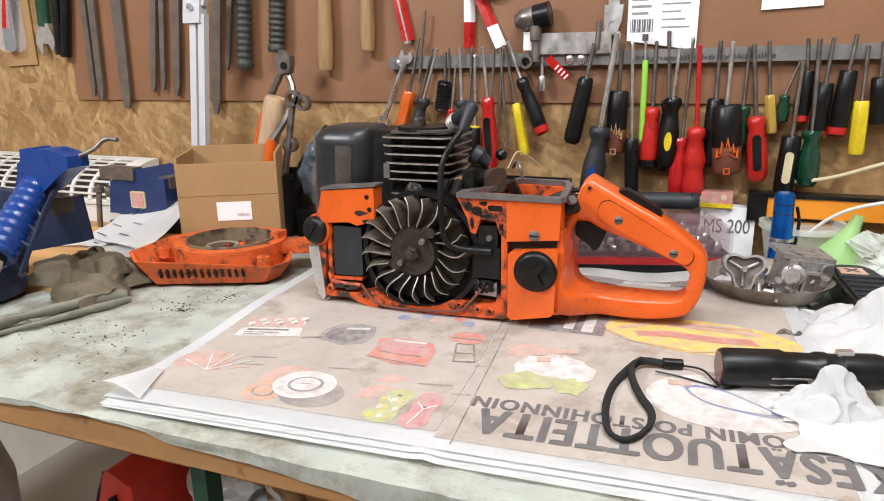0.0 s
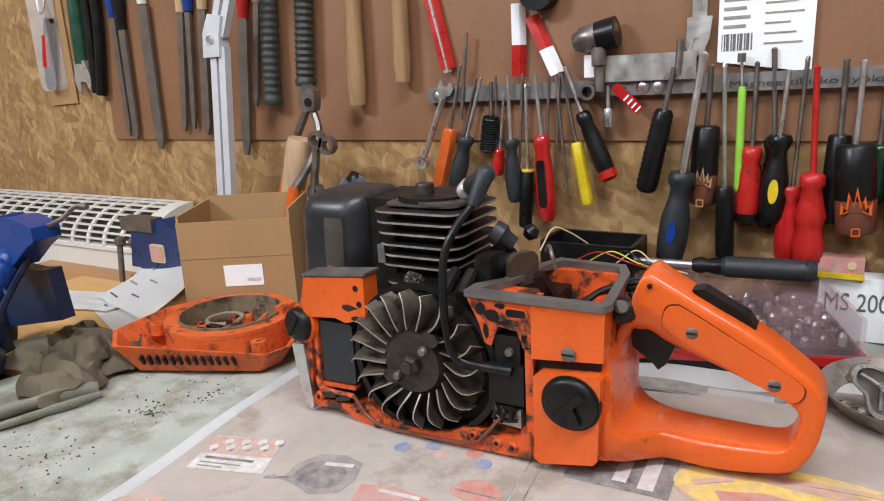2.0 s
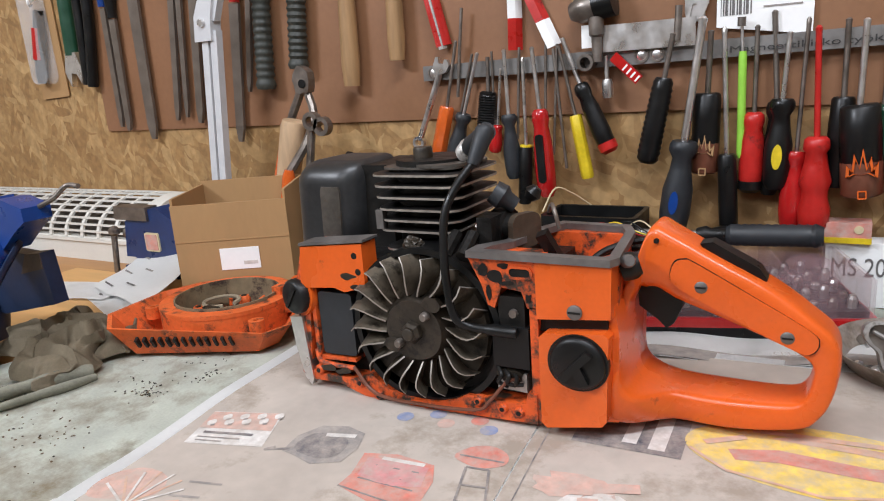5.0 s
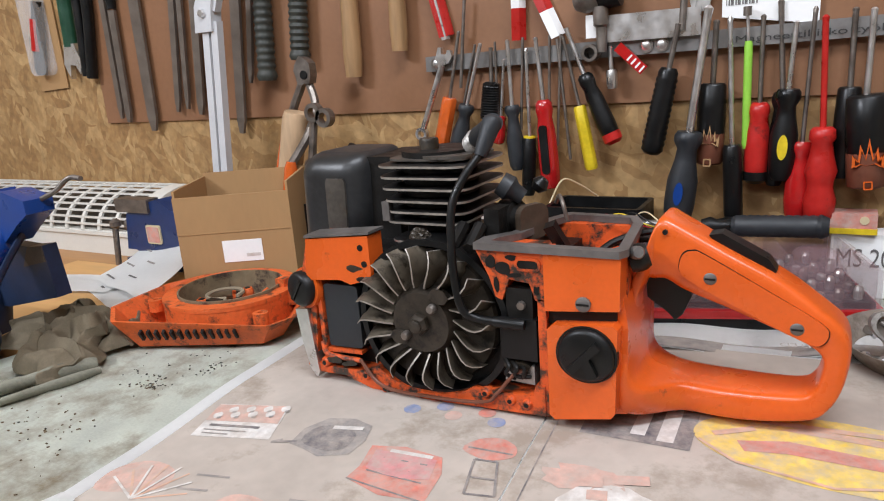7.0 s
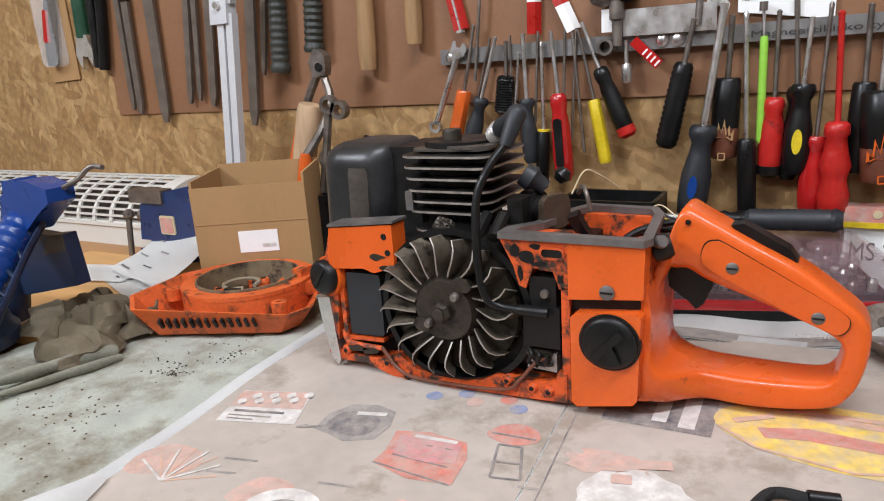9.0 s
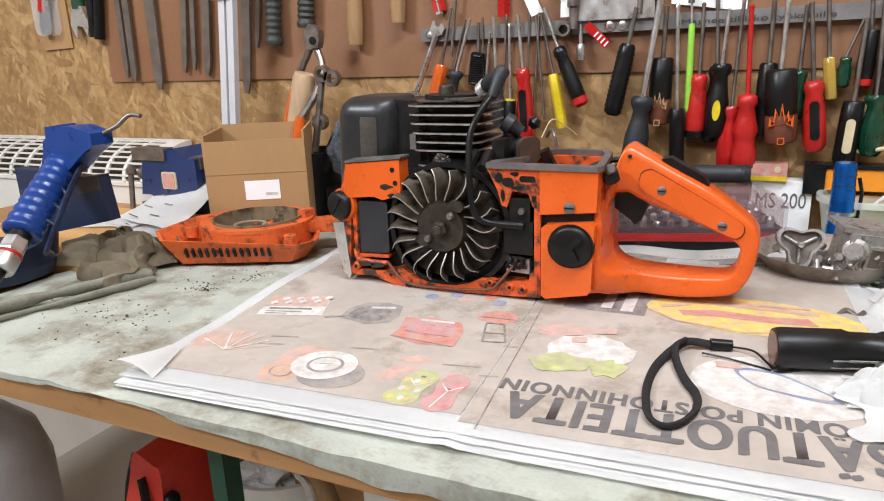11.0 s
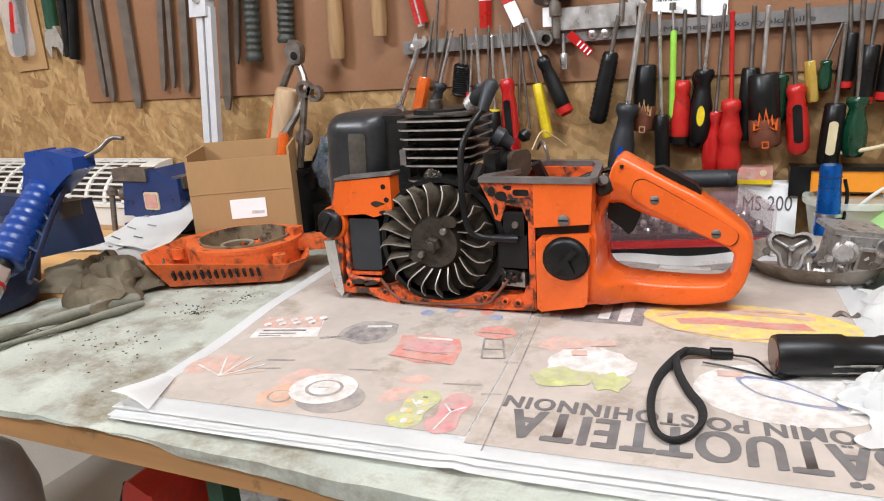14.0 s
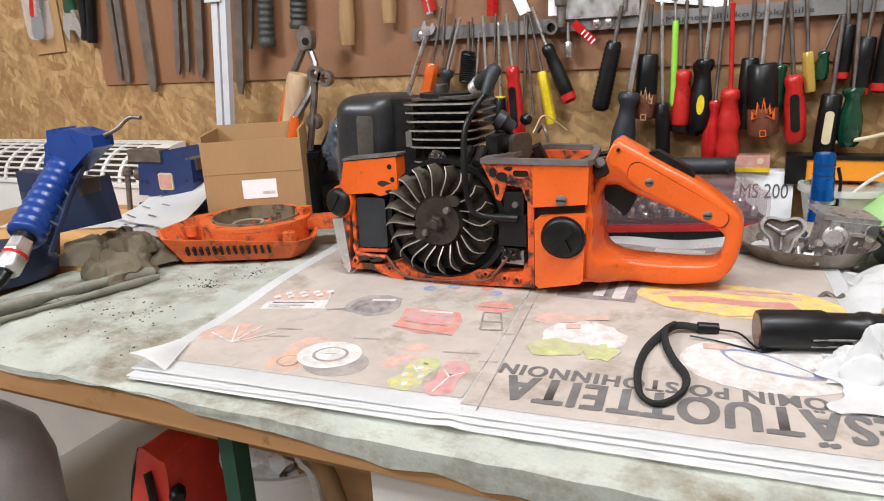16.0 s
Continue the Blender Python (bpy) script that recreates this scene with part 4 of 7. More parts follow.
tank = part("tank", prism([(0.1035, 0.0225), (0.1075, 0.0195), (0.147, 0.0275), (0.15, 0.0315), (0.152, 0.0915), (0.149, 0.0945), (0.1075, 0.0905), (0.1035, 0.087)], -0.008, 0.088), M_ORANGE, saw, bevel=0.003, smooth=True)
part("tank_cap", lathe([(0, 0.0195), (0.6, 0.0195), (0.85, 0.0185), (1, 0.016)], (0.131, -0.006, 0.0715), (0.131, -0.0125, 0.0715), 32), M_BLACK, tank, "black fuel cap", smooth=True)
part("cap_grip", box(-0.0145, 0.0145, -0.0162, -0.011, -0.0028, 0.0028, None, pose(0.131, 0, 0.0715, 0, -48, 0)), M_BLACK, tank, bevel=0.001)
part("cap_grip", box(0.0, 0.0145, -0.0158, -0.011, -0.0035, 0.0035, None, pose(0.131, 0, 0.0715, 0, 65, 0)), M_BLACK, tank, bevel=0.001)
part("cap_rim", frame_prism(circle(0.131, 0.0715, 0.0212, 36), circle(0.131, 0.0715, 0.0197, 36), -0.0088, -0.004), M_GREASE, tank)
part("tank_gap", box(0.1015, 0.149, 0.002, 0.08, 0.088, 0.106), M_GREASE, saw)

# rear handle
ho = [(0.170, 0.157), (0.181, 0.152), (0.212, 0.135), (0.244, 0.118), (0.268, 0.1), (0.281, 0.088), (0.2848, 0.074), (0.282, 0.051), (0.275, 0.034), (0.262, 0.0235), (0.222, 0.019), (0.178, 0.0205), (0.150, 0.0265), (0.1455, 0.045), (0.146, 0.085), (0.149, 0.107), (0.157, 0.128), (0.164, 0.15)]
hi = [(0.163, 0.112), (0.172, 0.1125), (0.185, 0.1055), (0.213, 0.0955), (0.245, 0.083), (0.262, 0.0755), (0.269, 0.068), (0.2685, 0.058), (0.265, 0.047), (0.254, 0.041), (0.215, 0.0405), (0.178, 0.0425), (0.1605, 0.05), (0.156, 0.066), (0.1555, 0.09), (0.156, 0.102), (0.159, 0.11), (0.1605, 0.1125)]


def ease(t):
    t = min(1.0, max(0.0, t))
    return t * t * (3 - 2 * t)


def handle_front(x, z):
    low = ease((0.085 - z) / 0.03)
    return 0.039 - low * (0.006 * ease((0.27 - x) / 0.06) + 0.031 * ease((0.19 - x) / 0.036)) - (1 - low) * 0.012 * ease((0.165 - x) / 0.012)


handle = part("rear_handle", soft_loop(ho, hi, handle_front, lambda x, z: 0.077 + 0.006 * ease((0.19 - x) / 0.04), power=6.0), M_ORANGE, saw, smooth=70)
cover_line = closed_curve([(0.1835, 0.1325), (0.19, 0.1355), (0.198, 0.133), (0.235, 0.1125), (0.266, 0.0945), (0.2715, 0.087), (0.2675, 0.0795), (0.258, 0.0805), (0.22, 0.0985), (0.188, 0.115), (0.1815, 0.122)], 4)
part("handle_cover", prism(cover_line, 0.0372, 0.0445), M_ORANGE, handle, bevel=0.0009, smooth=50)
cover_mid = (0.226, 0.107)
part("cover_seam", frame_prism([(cover_mid[0] + (x - cover_mid[0]) * 1.014, cover_mid[1] + (z - cover_mid[1]) * 1.03) for x, z in cover_line], cover_line, 0.0386, 0.043), M_GREASE, handle)
for x, z in ((0.2012, 0.1135), (0.2538, 0.0845)):
    part("handle_screw", lathe([(0, 0.0042), (0.8, 0.0042), (1, 0.0032)], (x, 0.04, z + 0.004), (x, 0.0364, z + 0.004), 16), M_GASK, handle, smooth=True)
    part("screw_slot", box(x - 0.0033, x + 0.0033, 0.0358, 0.037, z + 0.0035, z + 0.0046), M_GREASE, saw)
part("pin_hole", lathe([(0, 0.0018), (1, 0.0018)], (0.172, 0.04, 0.1475), (0.172, 0.0374, 0.1475), 8), M_GREASE, handle)
part("trigger", prism([(0.157, 0.114), (0.187, 0.112), (0.188, 0.1), (0.182, 0.086), (0.177, 0.0815), (0.172, 0.087), (0.158, 0.097)], 0.049, 0.067), M_BLACK, handle, "black throttle trigger", bevel=0.002)
part("lockout", prism([(0.198, 0.144), (0.206, 0.1455), (0.235, 0.1295), (0.24, 0.122), (0.236, 0.116), (0.205, 0.134)], 0.05, 0.064), M_BLACK, handle, "black safety lever", bevel=0.002)
part("handle_neck", prism([(0.144, 0.02), (0.155, 0.022), (0.156, 0.09), (0.153, 0.11), (0.144, 0.112)], 0.004, 0.08), M_ORANGE, saw, bevel=0.004, smooth=50)
part("buffer", lathe([(0, 0.0085), (0.3, 0.0095), (0.7, 0.0095), (1, 0.0075)], (0.152, 0.022, 0.131), (0.164, 0.026, 0.135), 16), M_GREASE, saw, "black rubber buffer", smooth=True)
part("buffer_bolt", lathe([(0, 0.0045), (0.8, 0.0045), (1, 0.0035)], (0.158, 0.014, 0.139), (0.162, 0.008, 0.141), 12), M_GASK, saw, smooth=True)

# ribs, bosses and oily lumps in the open starter side
part("cross_bar", box(-0.1, -0.06, -0.0025, 0.012, 0.0425, 0.0455), M_ORANGED, saw, bevel=0.0008)
part("cross_bar", box(-0.1, -0.096, -0.0025, 0.012, 0.031, 0.105), M_ORANGED, saw, bevel=0.0008)
for k, (x, z, r) in enumerate(((-0.088, 0.037, 0.005), (-0.072, 0.0345, 0.004), (-0.058, 0.117, 0.0045), (-0.05, 0.108, 0.004), (0.052, 0.022, 0.003))):
    part("oil_clot", prism(closed_curve(blob(x, z, r, 8, 0.8, 1.6, 0.6, 2.3 * k), 4), -0.0052, 0.002), M_OILY, saw)

# cylinder
cyl = part("cylinder", lathe([(0, 0.03), (1, 0.03)], (-0.006, 0.055, 0.11), (-0.006, 0.055, 0.203), 24), M_GREASE, saw, "black finned cylinder", smooth=True)
for z, x0, x1 in ((0.1355, -0.034, 0.03), (0.1505, -0.0375, 0.032), (0.1585, -0.036, 0.035), (0.167, -0.038, 0.036), (0.1762, -0.04, 0.0365), (0.1848, -0.041, 0.0365), (0.1932, -0.042, 0.0365)):
    bm = prism(rounded(x1 - x0, 0.08, 0.013, 6, (x0 + x1) / 2, 0.052), z, z + 0.0017, "z")
    bm.normal_update()
    ob = part("fin", bm, M_SOOT, None)
    # rim faces get the worn metal with the edge highlight in its colour
    ob.data.materials.append(M_EDGE)
    for f in ob.data.polygons:
        f.material_index = int(abs(f.normal.z) < 0.5)
    ob.parent = cyl
    ob.matrix_parent_inverse = cyl.matrix_world.inverted()
part("fin_bridge", box(-0.0375, -0.031, 0.0135, 0.02, 0.152, 0.167), M_GASK, saw, bevel=0.001)
part("head_plate", prism(rounded(0.068, 0.066, 0.012, 5, -0.004, 0.056), 0.197, 0.1985, "z"), M_HEADM, saw, bevel=0.0005)
part("head_cap", prism(circle(0.01, 0.042, 0.0225, 32, 1.0, 0.95), 0.1986, 0.2008, "z"), M_HEADM, saw, "dusty round head cap", bevel=0.0008)
part("decomp_port", lathe([(0, 0.0078), (0.85, 0.0078), (1, 0.007)], (-0.012, 0.05, 0.1985), (-0.012, 0.05, 0.2115), 18), M_OILY, saw, smooth=True)
part("dust_tuft", tuft(0.0, 0.006, 0.143, 0.0085, 0.005, 0.006, 0.35, 3.3), M_OILY, saw, "brown clump of oily dust")
for x in (0.03, 0.044):
    part("shroud_bolt", lathe([(0, 0.005), (1, 0.005)], (x, 0.0, 0.138), (x, 0.02, 0.15), 8), M_GREASE, saw)

# silencer
def silencer():
    """A pressed box with broad soft corners and a domed top."""
    bm = bmesh.new()
    rings = []
    for z, k in [(0.098, 0.0), (0.14, 0.0), (0.182, 0.0)] + [(0.182 + 0.0195 * math.sin(radians(a)), 0.0195 * (1 - math.cos(radians(a)))) for a in (15, 30, 45, 60, 75, 90)]:
        lean = 0.05 * (z - 0.14)
        rings.append([bm.verts.new((x + lean, y, z)) for x, y in rounded(0.069 - 1.3 * k, 0.085 - 2 * k, 0.021 - 0.6 * k, 7, -0.1055 + 0.3 * k, 0.0725)])
    for p, q in zip(rings, rings[1:]):
        for k in range(len(p)):
            bm.faces.new((p[k], p[(k + 1) % len(p)], q[(k + 1) % len(p)], q[k]))
    bm.faces.new(rings[0])
    bm.faces.new(rings[-1][::-1])
    return bm


muffler = part("silencer", silencer(), M_MUFF, saw, "sooty black silencer cover", smooth=50)
# added band: the reflection on the silencer front, put in as paler metal
part("sheen_band", prism([(-0.106, 0.105), (-0.087, 0.105), (-0.0835, 0.178), (-0.085, 0.1815), (-0.102, 0.1815), (-0.1035, 0.178)], 0.0291, 0.034), M_SHEEN, muffler, "raised band painting a worn-metal reflection on the silencer", bevel=0.0012, smooth=50)
# recessed side, its black also paints the shadow gap towards the cylinder
part("silencer_shaded_side", box(-0.0735, -0.044, 0.048, 0.11, 0.108, 0.197), M_GREASE, muffler, bevel=0.006)

# intake, levers and wires on the deck
part("intake_flange", prism(rounded(0.027, 0.026, 0.008, 5, 0.0, 0.0), -0.003, 0.003), M_RUSTY, saw, "brown worn intake flange", bevel=0.001).matrix_parent_inverse = saw.matrix_world.inverted() @ pose(0.074, 0.046, 0.149, 0, 0, 62)
part("intake_stub", lathe([(0, 0.014), (0.5, 0.0145), (0.55, 0.0115), (1, 0.0115)], (0.048, 0.052, 0.15), (0.073, 0.046, 0.149), 20), M_GREASE, saw, "black rubber intake stub", smooth=True)
part("intake_arm", box(0.046, 0.058, 0.022, 0.05, 0.128, 0.162), M_GREASE, saw, bevel=0.003)
part("throttle_lever", box(-0.004, 0.004, -0.004, 0.004, 0, 0.042, None, pose(0.112, 0.035, 0.117, 20, -22, 0)), M_BLACK, saw, "black lever", bevel=0.0015)
part("lever_foot", lathe([(0, 0.009), (0.5, 0.008), (1, 0.005)], (0.108, 0.034, 0.117), (0.107, 0.034, 0.124), 14), M_BLACK, saw, smooth=True)
part("link_rod", tube([(0.107, 0.03, 0.155), (0.104, 0.03, 0.167), (0.098, 0.04, 0.17), (0.09, 0.055, 0.162)], 0.0016, 8), M_DSTEEL, saw, smooth=True)
part("fuel_hose", tube([(0.118, 0.05, 0.122), (0.13, 0.06, 0.132), (0.145, 0.068, 0.137), (0.158, 0.07, 0.14)], 0.0026, 8), M_GREASE, saw, smooth=True)
part("fuel_hose", tube([(0.115, 0.06, 0.122), (0.128, 0.07, 0.128), (0.146, 0.075, 0.131), (0.16, 0.078, 0.132)], 0.0022, 8), M_GREASE, saw, smooth=True)
part("wire", tube([(0.083, 0.06, 0.16), (0.09, 0.07, 0.176), (0.098, 0.085, 0.17), (0.108, 0.1, 0.158)], 0.0007, 6), M_CREAM, saw, "thin pale wire", smooth=True)
part("impulse_stub", lathe([(0, 0.009), (0.4, 0.01), (0.6, 0.007), (1, 0.006)], (0.05, 0.045, 0.178), (0.066, 0.05, 0.166), 12), M_GREYB, saw, smooth=True)
part("valve_knob", lathe([(0, 0.004), (0.5, 0.007), (1, 0.004)], (0.072, 0.06, 0.17), (0.079, 0.062, 0.178), 10), M_BLACK, saw, smooth=True)


# the sump and foot sit a little higher than the crank line suggests
for o in saw.children_recursive:
    if o.type == "MESH" and o.name.split(".")[0] not in ("intake_flange", "rear_handle", "tank"):
        for v in o.data.vertices:
            v.co.z += (0.0062 + 0.125 * min(0.0, v.co.x)) * max(0.0, (0.065 - v.co.z) / 0.055)


# ---- the starter cover beside the saw ----
cover = thing("starter_cover", (-0.31, 0.09, 0.004), "removed orange starter cover lying open side up, dusty", "machine cover")
co = [(-0.405, 0.014), (-0.368, -0.014), (-0.212, 0.05), (-0.206, 0.082), (-0.242, 0.14), (-0.32, 0.195), (-0.385, 0.175), (-0.413, 0.095)]


def slanted(outer, k0, z0, z1, t):
    bm = bmesh.new()
    c = Vector((-0.31, 0.085))
    def ring(k, z, inset):
        return [bm.verts.new((c.x + (p[0] - c.x) * (k - inset), c.y + (p[1] - c.y) * (k - inset), z + 0.006 * (p[0] + 0.31) / -0.1 * (z > 0.02))) for p in outer]
    r = [ring(k0, z0, 0), ring(1, z1, 0), ring(1, z1, t), ring(k0, z0 + 0.003, t)]
    n = len(outer)
    for a, b in zip(r, r[1:]):
        for i in range(n):
            bm.faces.new((a[i], a[(i + 1) % n], b[(i + 1) % n], b[i]))
    bm.faces.new(r[0][::-1])
    bm.faces.new(r[3])
    return bm


part("shell", slanted(co, 0.8, 0.004, 0.034, 0.04), M_ORANGEC, cover, bevel=0.0008)
for i in range(13):
    k = i / 12
    part("vent_slot", box(-0.0014, 0.0014, -0.003, 0.003, -0.0058, 0.0058, None, pose(-0.343 + 0.094 * k, 0.0015 + 0.0385 * k, 0.0205, 32, 0, 22.3)), M_GREASE, cover)
rc = (-0.312, 0.1)
part("dark_well", prism(circle(*rc, 0.0555, 40), 0.0075, 0.0095, "z"), M_ORANGED, cover, "oily orange hollow")
part("fan_ring", frame_prism(circle(*rc, 0.073, 40), circle(*rc, 0.0565, 40), 0.039, 0.0435, "z"), M_ORANGEC, cover, "flat orange fan ring", bevel=0.0008, smooth=True)
part("fan_ring_wall", frame_prism(circle(*rc, 0.0573, 48), circle(*rc, 0.0555, 48), 0.008, 0.0465, "z"), M_DUSTY, cover, "dirty inner wall", smooth=True)
part("ring_skirt", frame_prism(circle(*rc, 0.0725, 40), circle(*rc, 0.0705, 40), 0.008, 0.0395, "z"), M_ORANGEC, cover, smooth=True)
for k, (x0, x1, y0, y1, h) in enumerate(((-0.358, -0.268, 0.068, 0.0705, 0.03), (-0.345, -0.3, 0.085, 0.0875, 0.024), (-0.315, -0.312, 0.05, 0.09, 0.03), (-0.29, -0.264, 0.09, 0.0925, 0.02))):
    part("rib", box(x0, x1, y0 + 0.008, y1 + 0.008, 0.008, h), M_ORANGEC if k < 2 else M_DUSTY, cover, bevel=0.0006)
for a in range(0, 360, 45):
    q = Vector((math.cos(radians(a)), math.sin(radians(a)), 0))
    c = Vector((*rc, 0))
    part("web_rib", tube([c + q * 0.02 + Vector((0, 0, 0.014)), c + q * 0.055 + Vector((0, 0, 0.024))], 0.0022, 6, soft=False), M_ORANGED if a % 90 else M_ORANGEC, cover)
for a, w in ((200, 0.008), (250, 0.006), (320, 0.009), (20, 0.007), (110, 0.008)):
    c = Vector((rc[0] + 0.038 * math.cos(radians(a)), rc[1] + 0.038 * math.sin(radians(a)), 0))
    part("inner_boss", lathe([(0, w), (0.8, w * 0.9), (1, w * 0.7)], c + Vector((0, 0, 0.009)), c + Vector((0, 0, 0.03)), 10), M_ORANGEC, cover)
    part("boss_hole", lathe([(0, w * 0.45), (1, w * 0.45)], c + Vector((0, 0, 0.029)), c + Vector((0, 0, 0.0306)), 10), M_GREASE, cover)
part("cord_block", box(-0.335, -0.3, 0.055, 0.072, 0.0095, 0.034), M_GREASE, cover, bevel=0.003)
part("pulley", lathe([(0, 0.024), (0.4, 0.024), (0.5, 0.009), (1, 0.008)], (-0.318, 0.11, 0.008), (-0.318, 0.11, 0.024), 20), M_OILY, cover, "dirty starter pulley", smooth=True)
for x, y in ((-0.384, 0.055), (-0.362, 0.16), (-0.232, 0.06), (-0.25, 0.115)):
    part("lug", frame_prism(circle(x, y, 0.008, 14), circle(x, y, 0.003, 14), 0.024, 0.037, "z"), M_ORANGEC, cover)
part("corner_tab", box(-0.262, -0.25, 0.118, 0.14, 0.03, 0.052, None, pose(0, 0, 0)), M_ORANGEC, cover, bevel=0.002)
for x, y, w, h in ((-0.312, 0.074, 0.009, 0.03), (-0.29, 0.076, 0.006, 0.026), (-0.345, 0.072, 0.005, 0.022)):
    part("lug_block", box(x - w, x + w, y - 0.004, y + 0.004, 0.008, 0.008 + h), M_GREASE, cover, bevel=0.0012)
part("coil_spring", tube([(-0.335 + 0.02 * math.cos(k * 0.7), 0.11 + 0.02 * math.sin(k * 0.7), 0.03) for k in range(9)], 0.0025, 6), M_RAG, cover, "grubby starter cord", smooth=True)
part("handle_arm", prism([(-0.245, 0.11), (-0.2, 0.13), (-0.185, 0.155), (-0.215, 0.165), (-0.255, 0.14)], 0.026, 0.04, "z"), M_ORANGEC, cover, bevel=0.003)


# ---- hanging tools ----
TY = 0.383
rail = thing("magnetic_rail", (0.13, WALL - 0.004, 0.27), "long grey magnetic tool rail screwed to the panel", "tool rail")
RZ = lambda x: 0.267 + 0.009 * (x + 0.2)
part("bar", prism([(-0.206, RZ(-0.206) - 0.0095), (0.62, RZ(0.62) - 0.0095), (0.62, RZ(0.62) + 0.0095), (-0.206, RZ(-0.206) + 0.0095)], 0.388, WALL - 0.0042), M_RAILM, rail, bevel=0.0015)
for x in (-0.19, 0.078, 0.095):
    part("screw_head", lathe([(0, 0.006), (0.6, 0.006), (1, 0.004)], (x, 0.389, RZ(x)), (x, 0.3855, RZ(x)), 14), M_STEEL, rail, smooth=True)
    part("screw_cup", frame_prism(circle(x, RZ(x), 0.008, 16), circle(x, RZ(x), 0.0062, 16), 0.3862, 0.389), M_DSTEEL, rail)
M_LETTER = surf("dark_lettering", (0.04, 0.038, 0.036), 0.6, vary=0.2, scale=60, bump=0)
words("Magneettikisko työkaluille", 0.0066, 0.175, (0, 0), 0, M_LETTER, rail, 0.0, Matrix.Translation((0.17, 0.3872, RZ(0.17) - 0.005)) @ pose(0, 0, 0, 90, -0.5, 0))


def turned(style, r):
    return {
        "plain": [(0, 0.55 * r), (0.04, 0.8 * r), (0.12, 0.85 * r), (0.2, 0.72 * r), (0.35, 0.9 * r), (0.7, r), (0.92, 0.95 * r), (1, 0.6 * r)],
        "straight": [(0, 0.8 * r), (0.03, 0.95 * r), (0.3, r), (0.95, r), (1, 0.85 * r)],
        "bell": [(0, 0.75 * r), (0.04, 0.9 * r), (0.1, 0.9 * r), (0.18, 0.62 * r), (0.3, 0.7 * r), (0.5, 0.98 * r), (0.75, r), (0.93, 0.88 * r), (1, 0.6 * r)],
        "knob": [(0, 0.55 * r), (0.03, 0.75 * r), (0.12, 0.8 * r), (0.16, 0.62 * r), (0.3, 0.75 * r), (0.45, 0.98 * r), (0.55, 0.8 * r), (0.62, 0.78 * r), (0.75, r), (0.92, 0.9 * r), (1, 0.6 * r)],
        "ribbed": [(0, 0.6 * r), (0.05, 0.8 * r)] + [(0.1 + 0.8 * i / 24, r * (0.97 if i % 2 else 0.86) * (0.9 + 0.1 * i / 24)) for i in range(25)] + [(0.95, 0.9 * r), (1, 0.6 * r)],
    }[style]


def screwdriver(tip, neck, end, y, r, rs, style, handle_mat, label, shaft_mat=None, accent=None, accent_kind="", flutes=0, sleeve=None):
    """A screwdriver hanging by its blade from the rail; places as (x, z)."""
    ob = thing("screwdriver", (neck[0], y, neck[1]), label, "screwdriver", "screwdrivers on the magnetic rail")
    a, b, c = Vector((tip[0], y + 0.0015, tip[1])), Vector((neck[0], y, neck[1])), Vector((end[0], y, end[1]))
    d = (b - a).normalized()
    part("shaft", lathe([(0, rs * 0.5), (0.02, rs * 1.15), (0.06, rs), (1, rs)], a, b + d * 0.003, 10), shaft_mat or M_STEEL, ob, smooth=True)
    part("handle", lathe(turned(style, r), b, c, 20, None, flutes, 0.14 if flutes else 0.0), handle_mat, ob, smooth=50)
    ax = (c - b).normalized()
    if accent_kind == "oval":
        mid = b.lerp(c, 0.62)
        part("grip_inlay", prism(circle(0, 0, 0.0068, 18, 0.72, 1.9), -r - 0.0006, -r * 0.5), accent, ob).matrix_parent_inverse = ob.matrix_world.inverted() @ Matrix.Translation(mid) @ pose(0, 0, 0, 0, math.degrees(math.atan2(-ax.x, -ax.z)), 0)
    elif accent_kind == "stripe":
        part("grip_stripe", prism(rounded(r * 0.8, (c - b).length * 0.55, r * 0.35, 4), -r - 0.0004, -r * 0.4), accent, ob).matrix_parent_inverse = ob.matrix_world.inverted() @ Matrix.Translation(b.lerp(c, 0.55)) @ pose(0, 0, 0, 0, math.degrees(math.atan2(-ax.x, -ax.z)), 0)
    elif accent_kind == "end":
        part("end_cap", lathe([(0, r * 1.02), (0.7, r * 1.0), (1, r * 0.62)], b.lerp(c, 0.86), c + ax * 0.0012, 20), accent, ob, smooth=True)
    elif accent_kind == "collar":
        part("collar", lathe([(0, r * 0.86), (0.8, r * 0.9), (1, r * 0.86)], b - ax * 0.001, b.lerp(c, 0.14), 18), accent, ob, smooth=True)
    elif accent_kind == "band":
        part("band", lathe([(0, r * 0.9), (1, r * 0.9)], b.lerp(c, -0.01), b.lerp(c, 0.27), 18), accent, ob, smooth=True)
    elif accent_kind == "flames":
        turn = Matrix.Translation(b.lerp(c, 0.72)) @ pose(0, 0, 0, 0, math.degrees(math.atan2(-ax.x, -ax.z)), 0)
        pts = [(-0.8, -0.2), (-0.75, 0.5), (-0.5, 0.1), (-0.35, 1.1), (-0.1, 0.3), (0.1, 1.4), (0.3, 0.2), (0.5, 0.9), (0.6, 0.1), (0.85, 0.6), (0.8, -0.3), (0.4, 0.0), (0.0, -0.1), (-0.4, 0.0)]
        part("lower_half", lathe([(0, r * 0.98), (0.08, r * 1.012), (0.93, r * 1.012), (1, r * 0.86)], b.lerp(c, 0.6), c + ax * 0.0004, 24), M_BROWNP, ob, smooth=50)
        flame = [(p * r * 0.92, q * r * 0.95) for p, q in pts]
        part("flame_print", frame_prism(flame, [(p * 0.8, (q + 0.1 * r) * 0.72 - 0.1 * r) for p, q in flame], -r - 0.0009, -r * 0.45), accent, ob).matrix_parent_inverse = ob.matrix_world.inverted() @ turn
